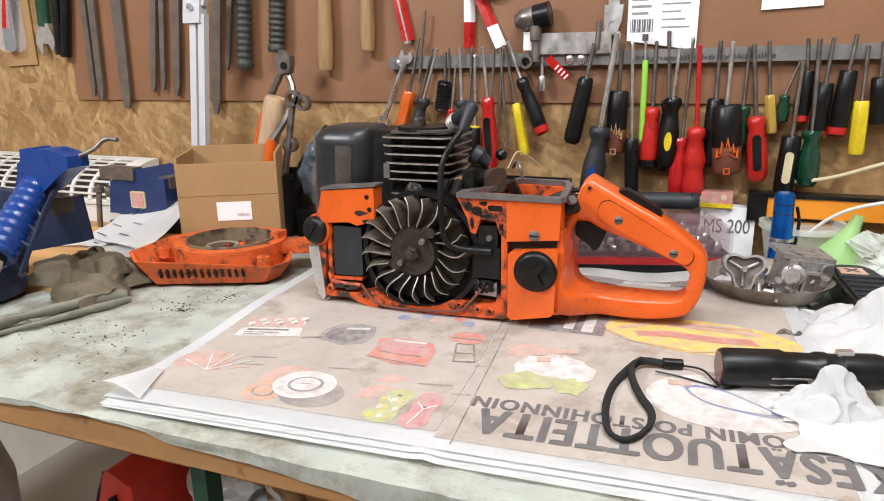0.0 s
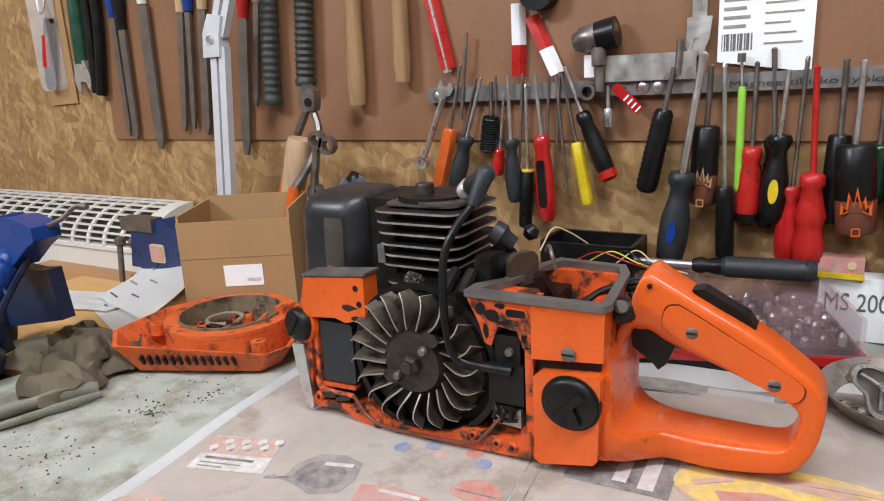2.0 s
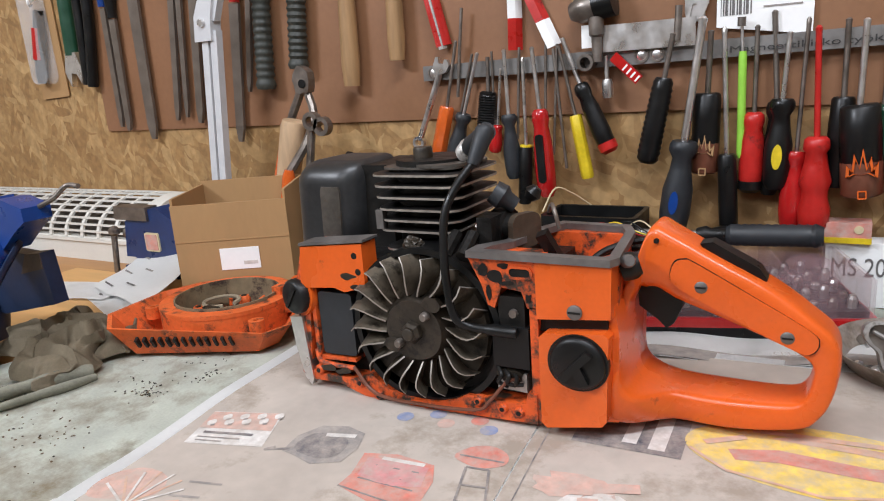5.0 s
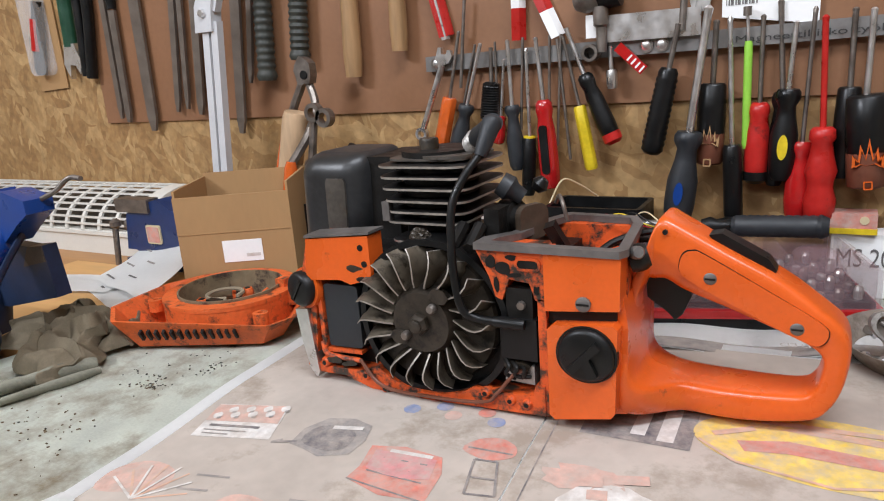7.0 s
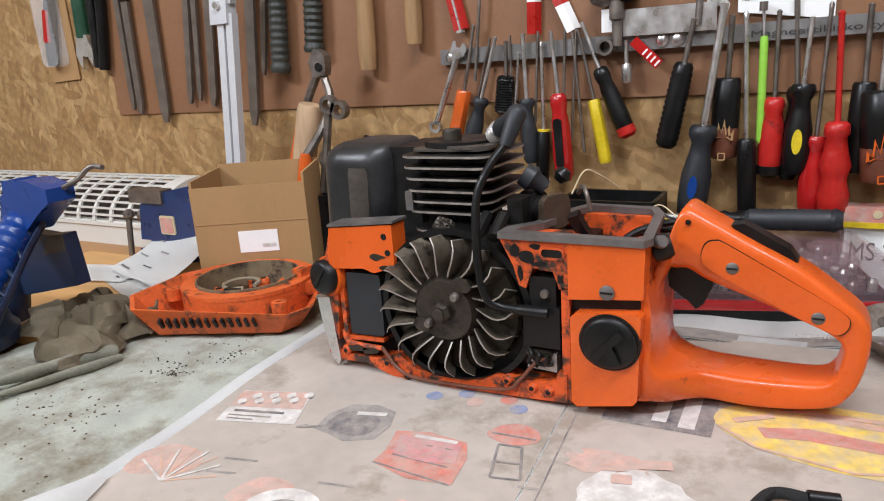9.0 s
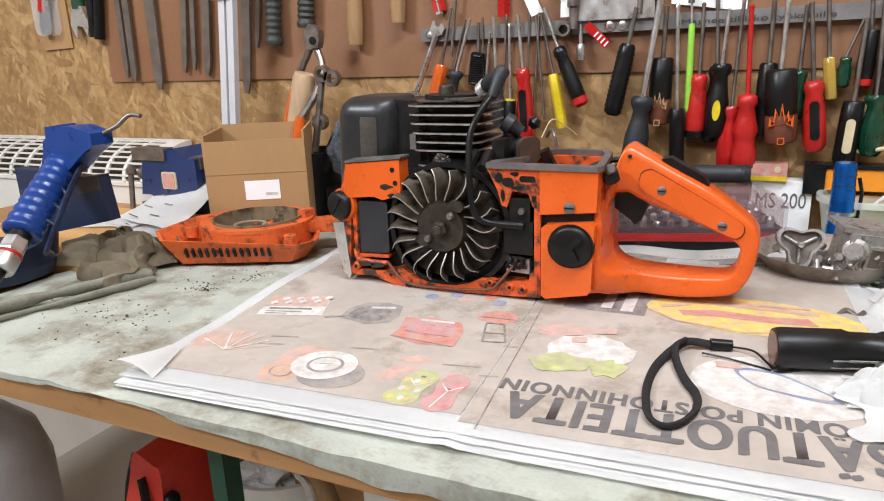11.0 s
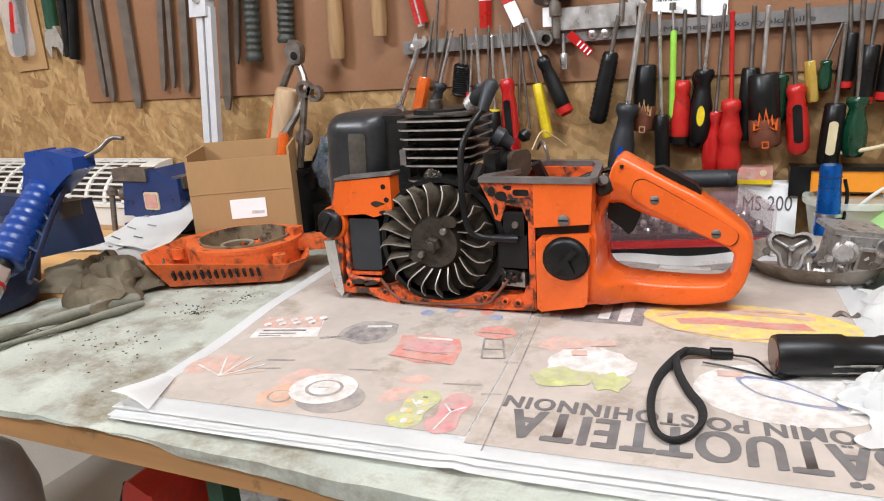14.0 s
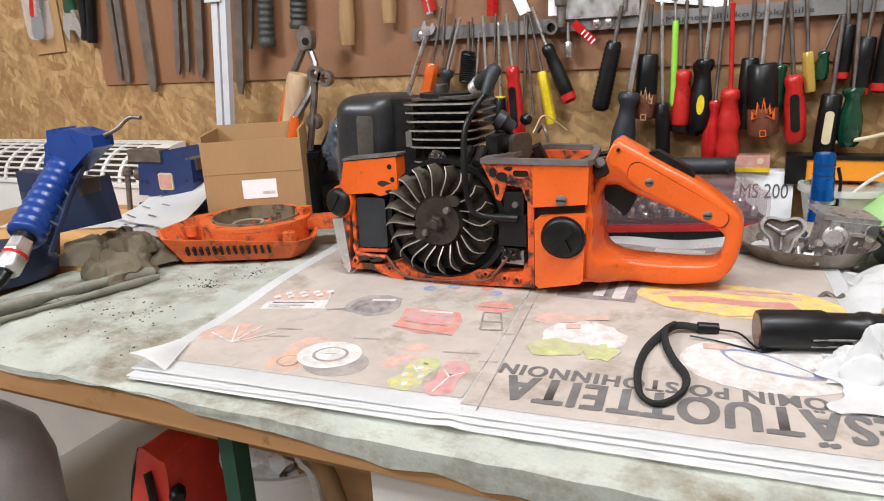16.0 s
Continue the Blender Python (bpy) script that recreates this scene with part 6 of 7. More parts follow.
for i in range(20):
    x = -0.742 - 0.0455 * i
    bm = bmesh.new()
    rows = []
    for y, z in ARC:
        rows.append([bm.verts.new(q) for q in ((x, y, z), (x + 0.0075, y, z), (x + 0.0075, y + 0.003, z - 0.003), (x, y + 0.003, z - 0.003))])
    for p, q in zip(rows, rows[1:]):
        for k in range(4):
            bm.faces.new((p[k], p[(k + 1) % 4], q[(k + 1) % 4], q[k]))
    part("grille_bar", bm, M_WHITE, rad, smooth=50)
for y, z in ARC[1:]:
    part("grille_rib", box(-1.6, -0.735, y - 0.0019, y + 0.0019, z - 0.0022, z + 0.001), M_WHITE, rad, bevel=0.0008)
# dark curved sheet, painting the shade seen through the grille slots
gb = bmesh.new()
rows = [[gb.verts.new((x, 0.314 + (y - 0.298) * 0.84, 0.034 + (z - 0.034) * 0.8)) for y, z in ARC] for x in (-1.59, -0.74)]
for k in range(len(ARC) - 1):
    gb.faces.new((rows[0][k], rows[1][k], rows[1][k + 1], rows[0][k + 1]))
part("grille_shade", thick(gb, 0.002), M_DSTEEL, rad, "dark sheet that paints the shade behind the grille")
part("end_cap", prism([(y, z) for y, z in ARC] + [(0.398, 0.034)], 0, 0.033), M_WHITE, rad, bevel=0.003, smooth=40).matrix_parent_inverse = rad.matrix_world.inverted() @ Matrix(((0, 1, 0, -0.738), (1, 0, 0, 0), (0, 0, 1, 0.001), (0, 0, 0, 1)))
part("mark", box(-0.8, -0.79, 0.2985, 0.2998, -0.02, -0.012), M_ALLOY, rad)


# ---- things on the bench, far side ----
bx = thing("cardboard_box", (-0.36, 0.165, 0.0), "open brown cardboard box with a white label", "cardboard box")
BOX = pose(-0.42, 0.128, 0.0, 0, 0, 30.3)
def in_box(*a):
    return box(*a, None, BOX)
part("front_side", in_box(0, 0.139, 0, 0.003, 0.004, 0.135), M_CARD, bx, bevel=0.0006)
part("back_side", in_box(0, 0.139, 0.125, 0.128, 0.004, 0.147), M_CARD, bx, bevel=0.0006)
part("end_side", in_box(0, 0.003, 0.0032, 0.1248, 0.004, 0.143), M_CARD, bx, bevel=0.0006)
part("end_side", in_box(0.136, 0.139, 0.0032, 0.1248, 0.004, 0.146), M_CARD, bx, bevel=0.0006)
part("bottom", in_box(0.0032, 0.1358, 0.0032, 0.1248, 0.004, 0.007), M_CARD, bx)
part("fold_line", in_box(0.0, 0.139, -0.0006, 0, 0.089, 0.0902), M_CARD, bx)
part("label", in_box(0.052, 0.1, -0.0007, -0.0001, 0.052, 0.079), M_PAPER, bx, "white paper label")
part("label_print", in_box(0.08, 0.097, -0.0011, -0.0008, 0.058, 0.062), P_WHITE, bx)

vise = thing("bench_vise", (-0.6, 0.26, 0.0), "small dark blue bench vise with a red plate", "vise")
part("base", box(-0.655, -0.56, 0.22, 0.32, 0.0, 0.02), M_BLUE, vise, bevel=0.004)
part("body", prism([(-0.665, 0.03), (-0.655, 0.085), (-0.62, 0.1), (-0.585, 0.108), (-0.555, 0.092), (-0.54, 0.092), (-0.54, 0.05), (-0.56, 0.016), (-0.62, 0.016), (-0.645, 0.03)], 0.232, 0.3), M_BLUE, vise, bevel=0.006)
part("jaw", box(-0.672, -0.6, 0.228, 0.25, 0.088, 0.108), M_DSTEEL, vise, "bare steel jaw", bevel=0.002)
part("anvil", box(-0.575, -0.535, 0.24, 0.295, 0.075, 0.094), M_DSTEEL, vise, bevel=0.003)
part("badge", prism(rounded(0.03, 0.028, 0.003, 3, -0.598, 0.056), 0.2295, 0.2325), M_CREAM, vise)
part("badge_face", prism(rounded(0.025, 0.023, 0.002, 3, -0.598, 0.056), 0.2285, 0.2294), P_RED, vise, "faded red plate")
part("bar", lathe([(0, 0.0045), (1, 0.0045)], (-0.676, 0.225, 0.07), (-0.682, 0.222, -0.002), 10), M_DSTEEL, vise, smooth=True)
part("bar_knob", lathe([(0, 0.003), (0.3, 0.0085), (0.7, 0.0085), (1, 0.003)], (-0.676, 0.226, 0.078), (-0.676, 0.226, 0.062), 12), M_DSTEEL, vise, smooth=True)
part("screw", lathe([(0, 0.011), (1, 0.011)], (-0.69, 0.26, 0.06), (-0.66, 0.26, 0.06), 14), M_DSTEEL, vise, smooth=True)

for k, pts in enumerate(([(-0.602, 0.115), (-0.69, 0.33), (-0.53, 0.25), (-0.47, 0.06)], [(-0.62, 0.14), (-0.66, 0.3), (-0.5, 0.24), (-0.46, 0.09)])):
    q = [Vector((*p, 0)) for p in pts]
    def place(u, v, q=q, k=k):
        p = q[0].lerp(q[3], u).lerp(q[1].lerp(q[2], u), v)
        return (p.x, p.y, 0.008 + 0.008 * k + 0.035 * v * v + 0.006 * noise.noise((p.x * 11, p.y * 11, k)))
    pp = part("paper_sheet", thick(sheet(16, 16, place), 0.0004), M_PAPER, smooth=60)
    tagged(pp, "crumpled white printed papers lying by the box", "paper", "papers by the box")
    for j in range(5):
        bm = sheet(4, 1, lambda u, v: Vector(place(0.08 + 0.17 * u + 0.27 * (j % 2), 0.1 + 0.13 * j + 0.022 * v)) + Vector((0, 0, 0.0014)))
        part("print_bar", bm, M_INK if j < 2 else P_GREY, pp)

bd = tagged(part("wooden_board", box(-0.78, -0.43, -0.05, 0.22, -0.0075, 0.0062, None, pose(0, 0, 0)), M_WOODW, bevel=0.0015), "bare pale wooden board on the bench", "board")


def rag_at(u, v):
    x, y = -0.512 + 0.15 * u, -0.092 + 0.115 * v + 0.045 * (1 - u)
    e = (math.sin(math.pi * u) * math.sin(math.pi * v)) ** 0.35
    f = 1 - abs(noise.noise((u * 2.4 + 1.4 * v, v * 2.2 - u, 2.6))) * 3.2
    g = 1 - abs(noise.noise((u * 5.5 - v * 2, v * 4.5 + u * 3, 5))) * 3.4
    h = 1 - abs(noise.noise((u * 11 + v * 5, v * 9, 8))) * 3
    z = 0.006 + e * (0.009 + 0.021 * max(0, f) + 0.013 * max(0, g) + 0.003 * max(0, h) + 0.014 * math.exp(-((u - 0.6) ** 2 + (v - 0.6) ** 2) * 12))
    return (x + 0.034 * noise.noise((u * 4, v * 4, 9)), y + 0.03 * noise.noise((u * 5, v * 5, 11)), max(z, 0.0068))


tagged(part("rag", thick(sheet(130, 130, rag_at), 0.0016), M_RAG, smooth=70), "crumpled greasy brown rag", "rag")
tagged(part("wire_stub", tube([(-0.462, 0.06, 0.008), (-0.43, 0.075, 0.014), (-0.412, 0.082, 0.02)], 0.0022, 8), M_DSTEEL, smooth=True), "bent dark steel pin by the rag", "pin")

# blue air gun
gun = thing("air_gun", (-0.56, -0.06, 0.0), "blue air gun with a ribbed grip and bent steel nozzle", "air gun")
GA, GB = Vector((-0.456, -0.123, 0.066)), Vector((-0.484, -0.03, 0.138))
prof = [(0, 0.017), (0.02, 0.0205)] + [(0.04 + 0.92 * i / 54, 0.0205 - 0.0045 * i / 54 + 0.0008 * math.cos(i * math.pi / 3)) for i in range(55)] + [(1, 0.0145)]
part("grip", lathe(prof, GA, GB, 22), M_BLUEP, gun, smooth=60)
part("head", prism([(-0.507, 0.13), (-0.499, 0.146), (-0.497, 0.158), (-0.462, 0.176), (-0.446, 0.1765), (-0.414, 0.1685), (-0.414, 0.155), (-0.435, 0.143), (-0.465, 0.122), (-0.485, 0.118)], -0.047, -0.017), M_BLUEP, gun, bevel=0.006, smooth=50)
part("valve", prism([(-0.496, 0.152), (-0.493, 0.1745), (-0.47, 0.1775), (-0.466, 0.168)], -0.044, -0.02), M_BLUEP, gun, bevel=0.003, smooth=50)
part("nozzle", tube([(-0.42, -0.03, 0.165), (-0.4, -0.022, 0.174), (-0.39, -0.015, 0.184), (-0.383, -0.012, 0.1865), (-0.37, -0.012, 0.1855)], 0.0026, 10), M_DSTEEL, gun, "bent steel nozzle", smooth=True)
part("trigger", tube([(-0.452, -0.034, 0.13), (-0.447, -0.06, 0.105), (-0.437, -0.095, 0.068), (-0.427, -0.118, 0.046)], 0.006, 8, None, 0.5), M_NAVY, gun, "dark trigger bar", smooth=True)
for q in (0.3, 0.5, 0.7):
    part("grip_rib", tube([GA.lerp(GB, q) + Vector((0.014, -0.004, -0.006)), Vector((-0.428, -0.115, 0.05)).lerp(Vector((-0.45, -0.045, 0.12)), q)], 0.0022, 6, soft=False), M_NAVY, gun)
back = (GA - GB).normalized()
part("hose_stub", lathe([(0, 0.0125), (1, 0.0125)], GA - back * 0.002, GA + back * 0.007, 16), M_BLACK, gun, smooth=True)
part("hose_nut", lathe([(0, 0.0125), (0.85, 0.0135), (1, 0.0125)], GA + back * 0.007, GA + back * 0.026, 6), M_STEEL, gun, "steel hose coupling")
part("hose_collar", lathe([(0, 0.0138), (1, 0.0138)], GA + back * 0.026, GA + back * 0.03, 18), M_RED, gun, smooth=True)
part("hose_sleeve", lathe([(0, 0.0135), (0.8, 0.0135), (1, 0.011)], GA + back * 0.03, GA + back * 0.05, 18), M_STEEL, gun, smooth=True)
part("air_hose", tube([GA + back * 0.05, GA + back * 0.075 + Vector((-0.01, 0, 0.004)), Vector((-0.5, -0.235, 0.012)), Vector((-0.58, -0.25, 0.012)), Vector((-0.7, -0.24, 0.012))], 0.007, 10), M_BLACK, gun, "black air hose", smooth=True)
st = thing("stand_base", (-0.6, -0.05, 0.0), "heavy dark blue round machine base standing by the rag", "machine base")
part("base", lathe([(0, 0.07), (0.4, 0.071), (0.55, 0.066), (0.8, 0.064), (0.9, 0.06), (1, 0.058), (0.96, 0.045), (0.9, 0.02)], (-0.55, -0.108, 0.005), (-0.55, -0.108, 0.038), 40), M_NAVY, st, smooth=40)
part("head_block", prism([(-0.473, 0.112), (-0.447, 0.115), (-0.439, 0.059), (-0.537, 0.038), (-0.60, 0.038), (-0.60, 0.118)], -0.02, -0.004), M_NAVY, st, "dark blue angular block", bevel=0.003)
part("worn_face", prism([(-0.473, 0.112), (-0.447, 0.115), (-0.446, 0.098), (-0.488, 0.089)], -0.0212, -0.0195), M_RUSTY, st, "worn brown edge")
part("column", lathe([(0, 0.022), (1, 0.022)], (-0.57, -0.03, 0.006), (-0.57, -0.012, 0.09), 20), M_NAVY, st, smooth=True)
tagged(part("paper_sheet", thick(sheet(14, 10, lambda u, v: (-0.8 + 0.24 * u, 0.06 + 0.075 * v + 0.05 * u, 0.0095 + 0.003 * noise.noise((u * 4, v * 3, 2)))), 0.0004), M_PAPER, smooth=60), "plain white paper lying before the steel block", "paper", "papers by the box")

# pruner, mallet and bits stuck in a holder behind the box
hold = thing("tool_holder", (-0.36, 0.31, 0.0), "dark round holder full of pliers and handles", "tool holder")
part("can", frame_prism(circle(-0.375, 0.315, 0.05, 24), circle(-0.375, 0.315, 0.047, 24), 0.003, 0.1, "z"), M_BLACK, hold, smooth=True)
part("can_bottom", prism(circle(-0.375, 0.315, 0.047, 24), 0.003, 0.008, "z"), M_BLACK, hold)
mal = thing("mallet_handle", (-0.4, 0.31, 0.1), "thick pale wooden tool handle leaning in the holder", "tool handle")
part("handle", lathe([(0, 0.013), (0.5, 0.0165), (0.95, 0.018), (1, 0.016)], (-0.415, 0.31, 0.06), (-0.372, 0.315, 0.218), 16), M_PALEW, mal, smooth=50)
cut = thing("pruning_shears", (-0.41, 0.32, 0.12), "loppers with orange grips leaning in the holder", "shears")
part("grip", lathe([(0, 0.006), (0.3, 0.0095), (0.9, 0.009), (1, 0.006)], (-0.445, 0.33, 0.08), (-0.405, 0.335, 0.2), 12), M_TORANGE, cut, smooth=True)
part("grip", lathe([(0, 0.006), (0.3, 0.0105), (0.9, 0.009), (1, 0.006)], (-0.385, 0.285, 0.06), (-0.37, 0.29, 0.155), 12), M_TORANGE, cut, smooth=True)
part("arm", tube([(-0.405, 0.335, 0.195), (-0.393, 0.337, 0.225), (-0.378, 0.338, 0.25), (-0.368, 0.338, 0.27)], 0.006, 8), M_DSTEEL, cut, smooth=True)
part("arm", tube([(-0.372, 0.292, 0.15), (-0.35, 0.31, 0.19), (-0.35, 0.33, 0.225), (-0.362, 0.337, 0.255)], 0.006, 8), M_DSTEEL, cut, smooth=True)
part("jaw", prism(blob(-0.365, 0.272, 0.016, 14, 0.4, 0.9, 1.2, 3), 0.328, 0.342), M_DSTEEL, cut, "dark rusty jaw", bevel=0.002)
part("jaw_hole", lathe([(0, 0.006), (1, 0.006)], (-0.362, 0.3285, 0.266), (-0.362, 0.3265, 0.266), 12), M_BLACK, cut)
ey = thing("eye_bolt", (-0.34, 0.31, 0.2), "rusty steel rod with ring ends", "eye bolt")
part("rod", tube([(-0.355, 0.3, 0.1), (-0.345, 0.305, 0.16), (-0.338, 0.308, 0.205)], 0.0055, 8), M_DSTEEL, ey, smooth=True)
for x, z in ((-0.335, 0.217), (-0.318, 0.21), (-0.346, 0.145)):
    part("ring", frame_prism(circle(x, z, 0.0125, 18), circle(x, z, 0.007, 18), 0.302, 0.313), M_DSTEEL, ey, bevel=0.002)
kf = thing("garden_knife", (-0.3, 0.3, 0.12), "green-black plastic knife handle leaning by the holder", "knife")
part("handle", tube([(-0.335, 0.295, 0.07), (-0.315, 0.3, 0.115), (-0.29, 0.305, 0.15), (-0.272, 0.307, 0.17)], 0.0115, 10, None, 0.8), M_BLACK, kf, smooth=True)
part("inlay", tube([(-0.308, 0.29, 0.12), (-0.288, 0.294, 0.147)], 0.006, 8, None, 0.8, soft=False), M_GREENM, kf)


def crumple(cx, cy, cz, rx, ry, rz, amp, seed, nu=26, nv=16, low=0.004):
    bm = bmesh.new()
    rows = []
    for j in range(nv + 1):
        th = math.pi * j / nv
        row = []
        for i in range(nu):
            ph = 2 * math.pi * i / nu
            d = Vector((math.sin(th) * math.cos(ph), math.sin(th) * math.sin(ph), math.cos(th)))
            k = 1 + amp * noise.noise(d * 2.2 + Vector((seed, 0, 0))) + amp * 0.7 * noise.noise(d * 5 + Vector((seed, 4, 0))) + amp * 0.4 * abs(noise.noise(d * 9 + Vector((seed, 9, 0))))
            row.append(bm.verts.new((cx + rx * d.x * k, cy + ry * d.y * k, max(low, cz + rz * d.z * k))))
        rows.append(row)
    for a, b in zip(rows, rows[1:]):
        for i in range(nu):
            bm.faces.new((a[i], a[(i + 1) % nu], b[(i + 1) % nu], b[i]))
    bmesh.ops.remove_doubles(bm, verts=bm.verts[:], dist=0.0001)
    return bm


M_FILM = clear("blue_grey_film", (0.16, 0.19, 0.23), 0.15, 0.4)
tagged(part("plastic_bag", crumple(-0.26, 0.285, 0.105, 0.05, 0.035, 0.055, 0.35, 3, 44, 30), M_FILM), "crumpled clear plastic bag behind the saw", "plastic bag")
tagged(part("plastic_bag", crumple(-0.13, 0.3, 0.06, 0.055, 0.035, 0.06, 0.4, 8, 30, 20), M_CLEAR), "clear plastic wrapper behind the saw", "plastic bag")
tagged(part("dark_case", prism(rounded(0.14, 0.075, 0.012, 4, -0.25, 0.3), 0.003, 0.05, "z"), M_BLACK, bevel=0.004), "dark flat case behind the saw", "case")

tray = thing("parts_tray", (0.04, 0.34, 0.0), "small black plastic tray with loose wires", "tray")
part("rim", frame_prism(rounded(0.11, 0.07, 0.006, 3, 0.035, 0.345), rounded(0.1, 0.06, 0.005, 3, 0.035, 0.345), 0.004, 0.1, "z"), M_BLACK, tray, bevel=0.001)
part("bottom", box(-0.01, 0.08, 0.32, 0.37, 0.004, 0.07), M_BLACK, tray)
for k, c in enumerate((M_RED, M_YELLOW, M_BLACK, M_CREAM)):
    tagged(part("loose_wire", tube([(0.03 + 0.015 * k, 0.3, 0.085), (0.06 + 0.012 * k, 0.285 + 0.006 * k, 0.1), (0.09 + 0.01 * k, 0.29, 0.09), (0.12 + 0.01 * k, 0.3, 0.08)], 0.0008, 6), c, smooth=True), "thin coloured wire by the tray", "wire", "loose wires")

# parts organiser with a clear lid
org = thing("parts_organiser", (0.2, 0.29, 0.0), "parts case with a clear smoky lid, black tray and red rim", "parts case")
OM = pose(0.195, 0.3, 0.0, 0, 0, 16)
part("base_tray", box(-0.1, 0.1, -0.075, 0.075, 0.004, 0.022, None, OM), M_BLACK, org, bevel=0.003)
part("red_rim", box(-0.104, 0.104, -0.079, 0.079, 0.0221, 0.03, None, OM), M_TRED, org, "dark red rim", bevel=0.002)
part("lid", box(-0.1, 0.1, -0.074, 0.074, 0.0302, 0.066, None, OM), M_LID, org, "clear smoky pink lid", bevel=0.006)
for i in range(5):
    y = -0.06 + 0.028 * i
    part("divider", box(-0.097, 0.097, y - 0.011, y + 0.011, 0.0302, 0.036, None, OM), M_GREYB, org, bevel=0.001)
    for j in range(12):
        q = OM @ Vector((-0.088 + 0.0158 * j, y, 0.036))
        part("small_part", lathe([(0, 0.0042), (0.7, 0.0042), (1, 0.0028)], q, q + Vector((0.0005, 0, 0.006 + 0.003 * ((i + j) % 3))), 8), (M_STEEL, M_DSTEEL, M_ALLOY)[(i * 5 + j) % 3], org)
for x in (-0.094, -0.03, 0.034, 0.094):
    part("lid_rib", box(x - 0.0015, x + 0.0015, -0.0748, 0.0748, 0.0302, 0.0668, None, OM), M_LID, org)
part("handle_dome", lathe([(0, 0.032), (0.3, 0.031), (0.4, 0.027), (0.6, 0.027), (0.7, 0.022), (0.9, 0.02), (1, 0.013)], (0.258, 0.27, 0.03), (0.258, 0.27, 0.08), 12), M_LID, org, smooth=True)

tor = thing("nut_driver", (0.17, 0.33, 0.07), "long driver with a black knurled grip lying on the case", "driver")
part("shaft", lathe([(0, 0.0045), (1, 0.0045)], (0.075, 0.34, 0.078), (0.15, 0.34, 0.079), 10), M_STEEL, tor, smooth=True)
part("collar", lathe([(0, 0.007), (0.3, 0.0095), (0.5, 0.007), (0.8, 0.0095), (1, 0.0095)], (0.148, 0.34, 0.079), (0.178, 0.34, 0.08), 14), M_BLACK, tor, smooth=True)
part("grip", lathe([(0, 0.009), (0.05, 0.0115)] + [(0.08 + 0.8 * i / 20, 0.0118 if i % 2 else 0.011) for i in range(21)] + [(0.92, 0.0125), (1, 0.009)], (0.178, 0.34, 0.08), (0.268, 0.34, 0.083), 18), M_GREYB, tor, smooth=30)

ms = thing("white_carton", (0.305, 0.38, 0.0), "small white cardboard carton with handwriting", "carton")
MM = pose(0.27, 0.365, 0.0, 0, 0, 6)
part("carton", box(0, 0.07, 0, 0.03, 0.003, 0.07, None, MM), M_PAPER, ms, bevel=0.001)
words("MS 200", 0.019, 0.058, (0, 0), 0, M_INK, ms, 0.0, MM @ Matrix.Translation((0.006, -0.0008, 0.036)) @ pose(0, 0, 0, 90, 0, 0), name="handwriting")
mb = thing("matchbox", (0.287, 0.375, 0.07), "small red and yellow box lying on the carton", "small box")
part("box", box(0.263, 0.309, 0.362, 0.388, 0.0715, 0.092), P_RED, mb, bevel=0.001)
part("band", box(0.2625, 0.3095, 0.3612, 0.37, 0.0712, 0.077), M_YELLOW, mb)
part("mark", prism(circle(0.298, 0.0855, 0.0042, 14), 0.3612, 0.363), M_CREAM, mb)

# dish of carburettor parts
dish = thing("metal_dish", (0.347, 0.19, 0.0), "shallow metal dish holding carburettor parts", "dish")
DC = (0.347, 0.195)
part("bowl", lathe([(0.0, 0.042), (0.05, 0.046), (0.4, 0.057), (0.95, 0.068), (1, 0.0695), (0.96, 0.0665), (0.4, 0.055), (0.16, 0.042)], (*DC, 0.004), (*DC, 0.032), 48), M_TARN, dish, smooth=50)
carb = thing("carburettor", (0.37, 0.205, 0.01), "grey cast alloy carburettor body", "carburettor")
part("body", box(-0.024, 0.024, -0.018, 0.018, 0.0, 0.042, None, pose(0.378, 0.205, 0.012, 6, 8, 20)), M_ALLOY, carb, bevel=0.003)
part("side_boss", lathe([(0, 0.012), (0.5, 0.012), (0.55, 0.008), (1, 0.008)], (0.375, 0.19, 0.036), (0.37, 0.165, 0.04), 16), M_ALLOY, carb, smooth=True)
part("top_plate", box(-0.028, 0.03, -0.02, 0.02, 0, 0.005, None, pose(0.38, 0.206, 0.054, 5, 8, 20)), M_ALLOY, carb, bevel=0.0015)
for k in range(5):
    q = Vector((0.358 + 0.011 * k, 0.182 + 0.004 * k, 0.03 + 0.006 * (k % 3)))
    part("screw", lathe([(0, 0.004), (0.7, 0.004), (1, 0.003)], q, q + Vector((0.001, -0.008, 0.001)), 10), M_STEEL, carb, smooth=True)
CB = pose(0.378, 0.205, 0.012, 6, 8, 20)
part("recess", box(-0.004, 0.014, -0.0205, -0.0178, 0.008, 0.03, None, CB), M_DSTEEL, carb, bevel=0.0015)
part("recess_rim", frame_prism(rounded(0.022, 0.026, 0.003, 3, 0.005, 0.019), rounded(0.016, 0.02, 0.002, 3, 0.005, 0.019), -0.0225, -0.018), M_ALLOY, carb).matrix_parent_inverse = carb.matrix_world.inverted() @ CB
part("lever_ear", prism(rounded(0.012, 0.018, 0.0055, 5, 0.016, 0.034), -0.024, -0.0205), M_STEEL, carb, bevel=0.0008).matrix_parent_inverse = carb.matrix_world.inverted() @ CB
for k in range(4):
    part("cast_rib", box(-0.022 + 0.0045 * k, -0.0205 + 0.0045 * k, -0.0195, -0.0175, 0.003, 0.039, None, CB), M_ALLOY, carb)
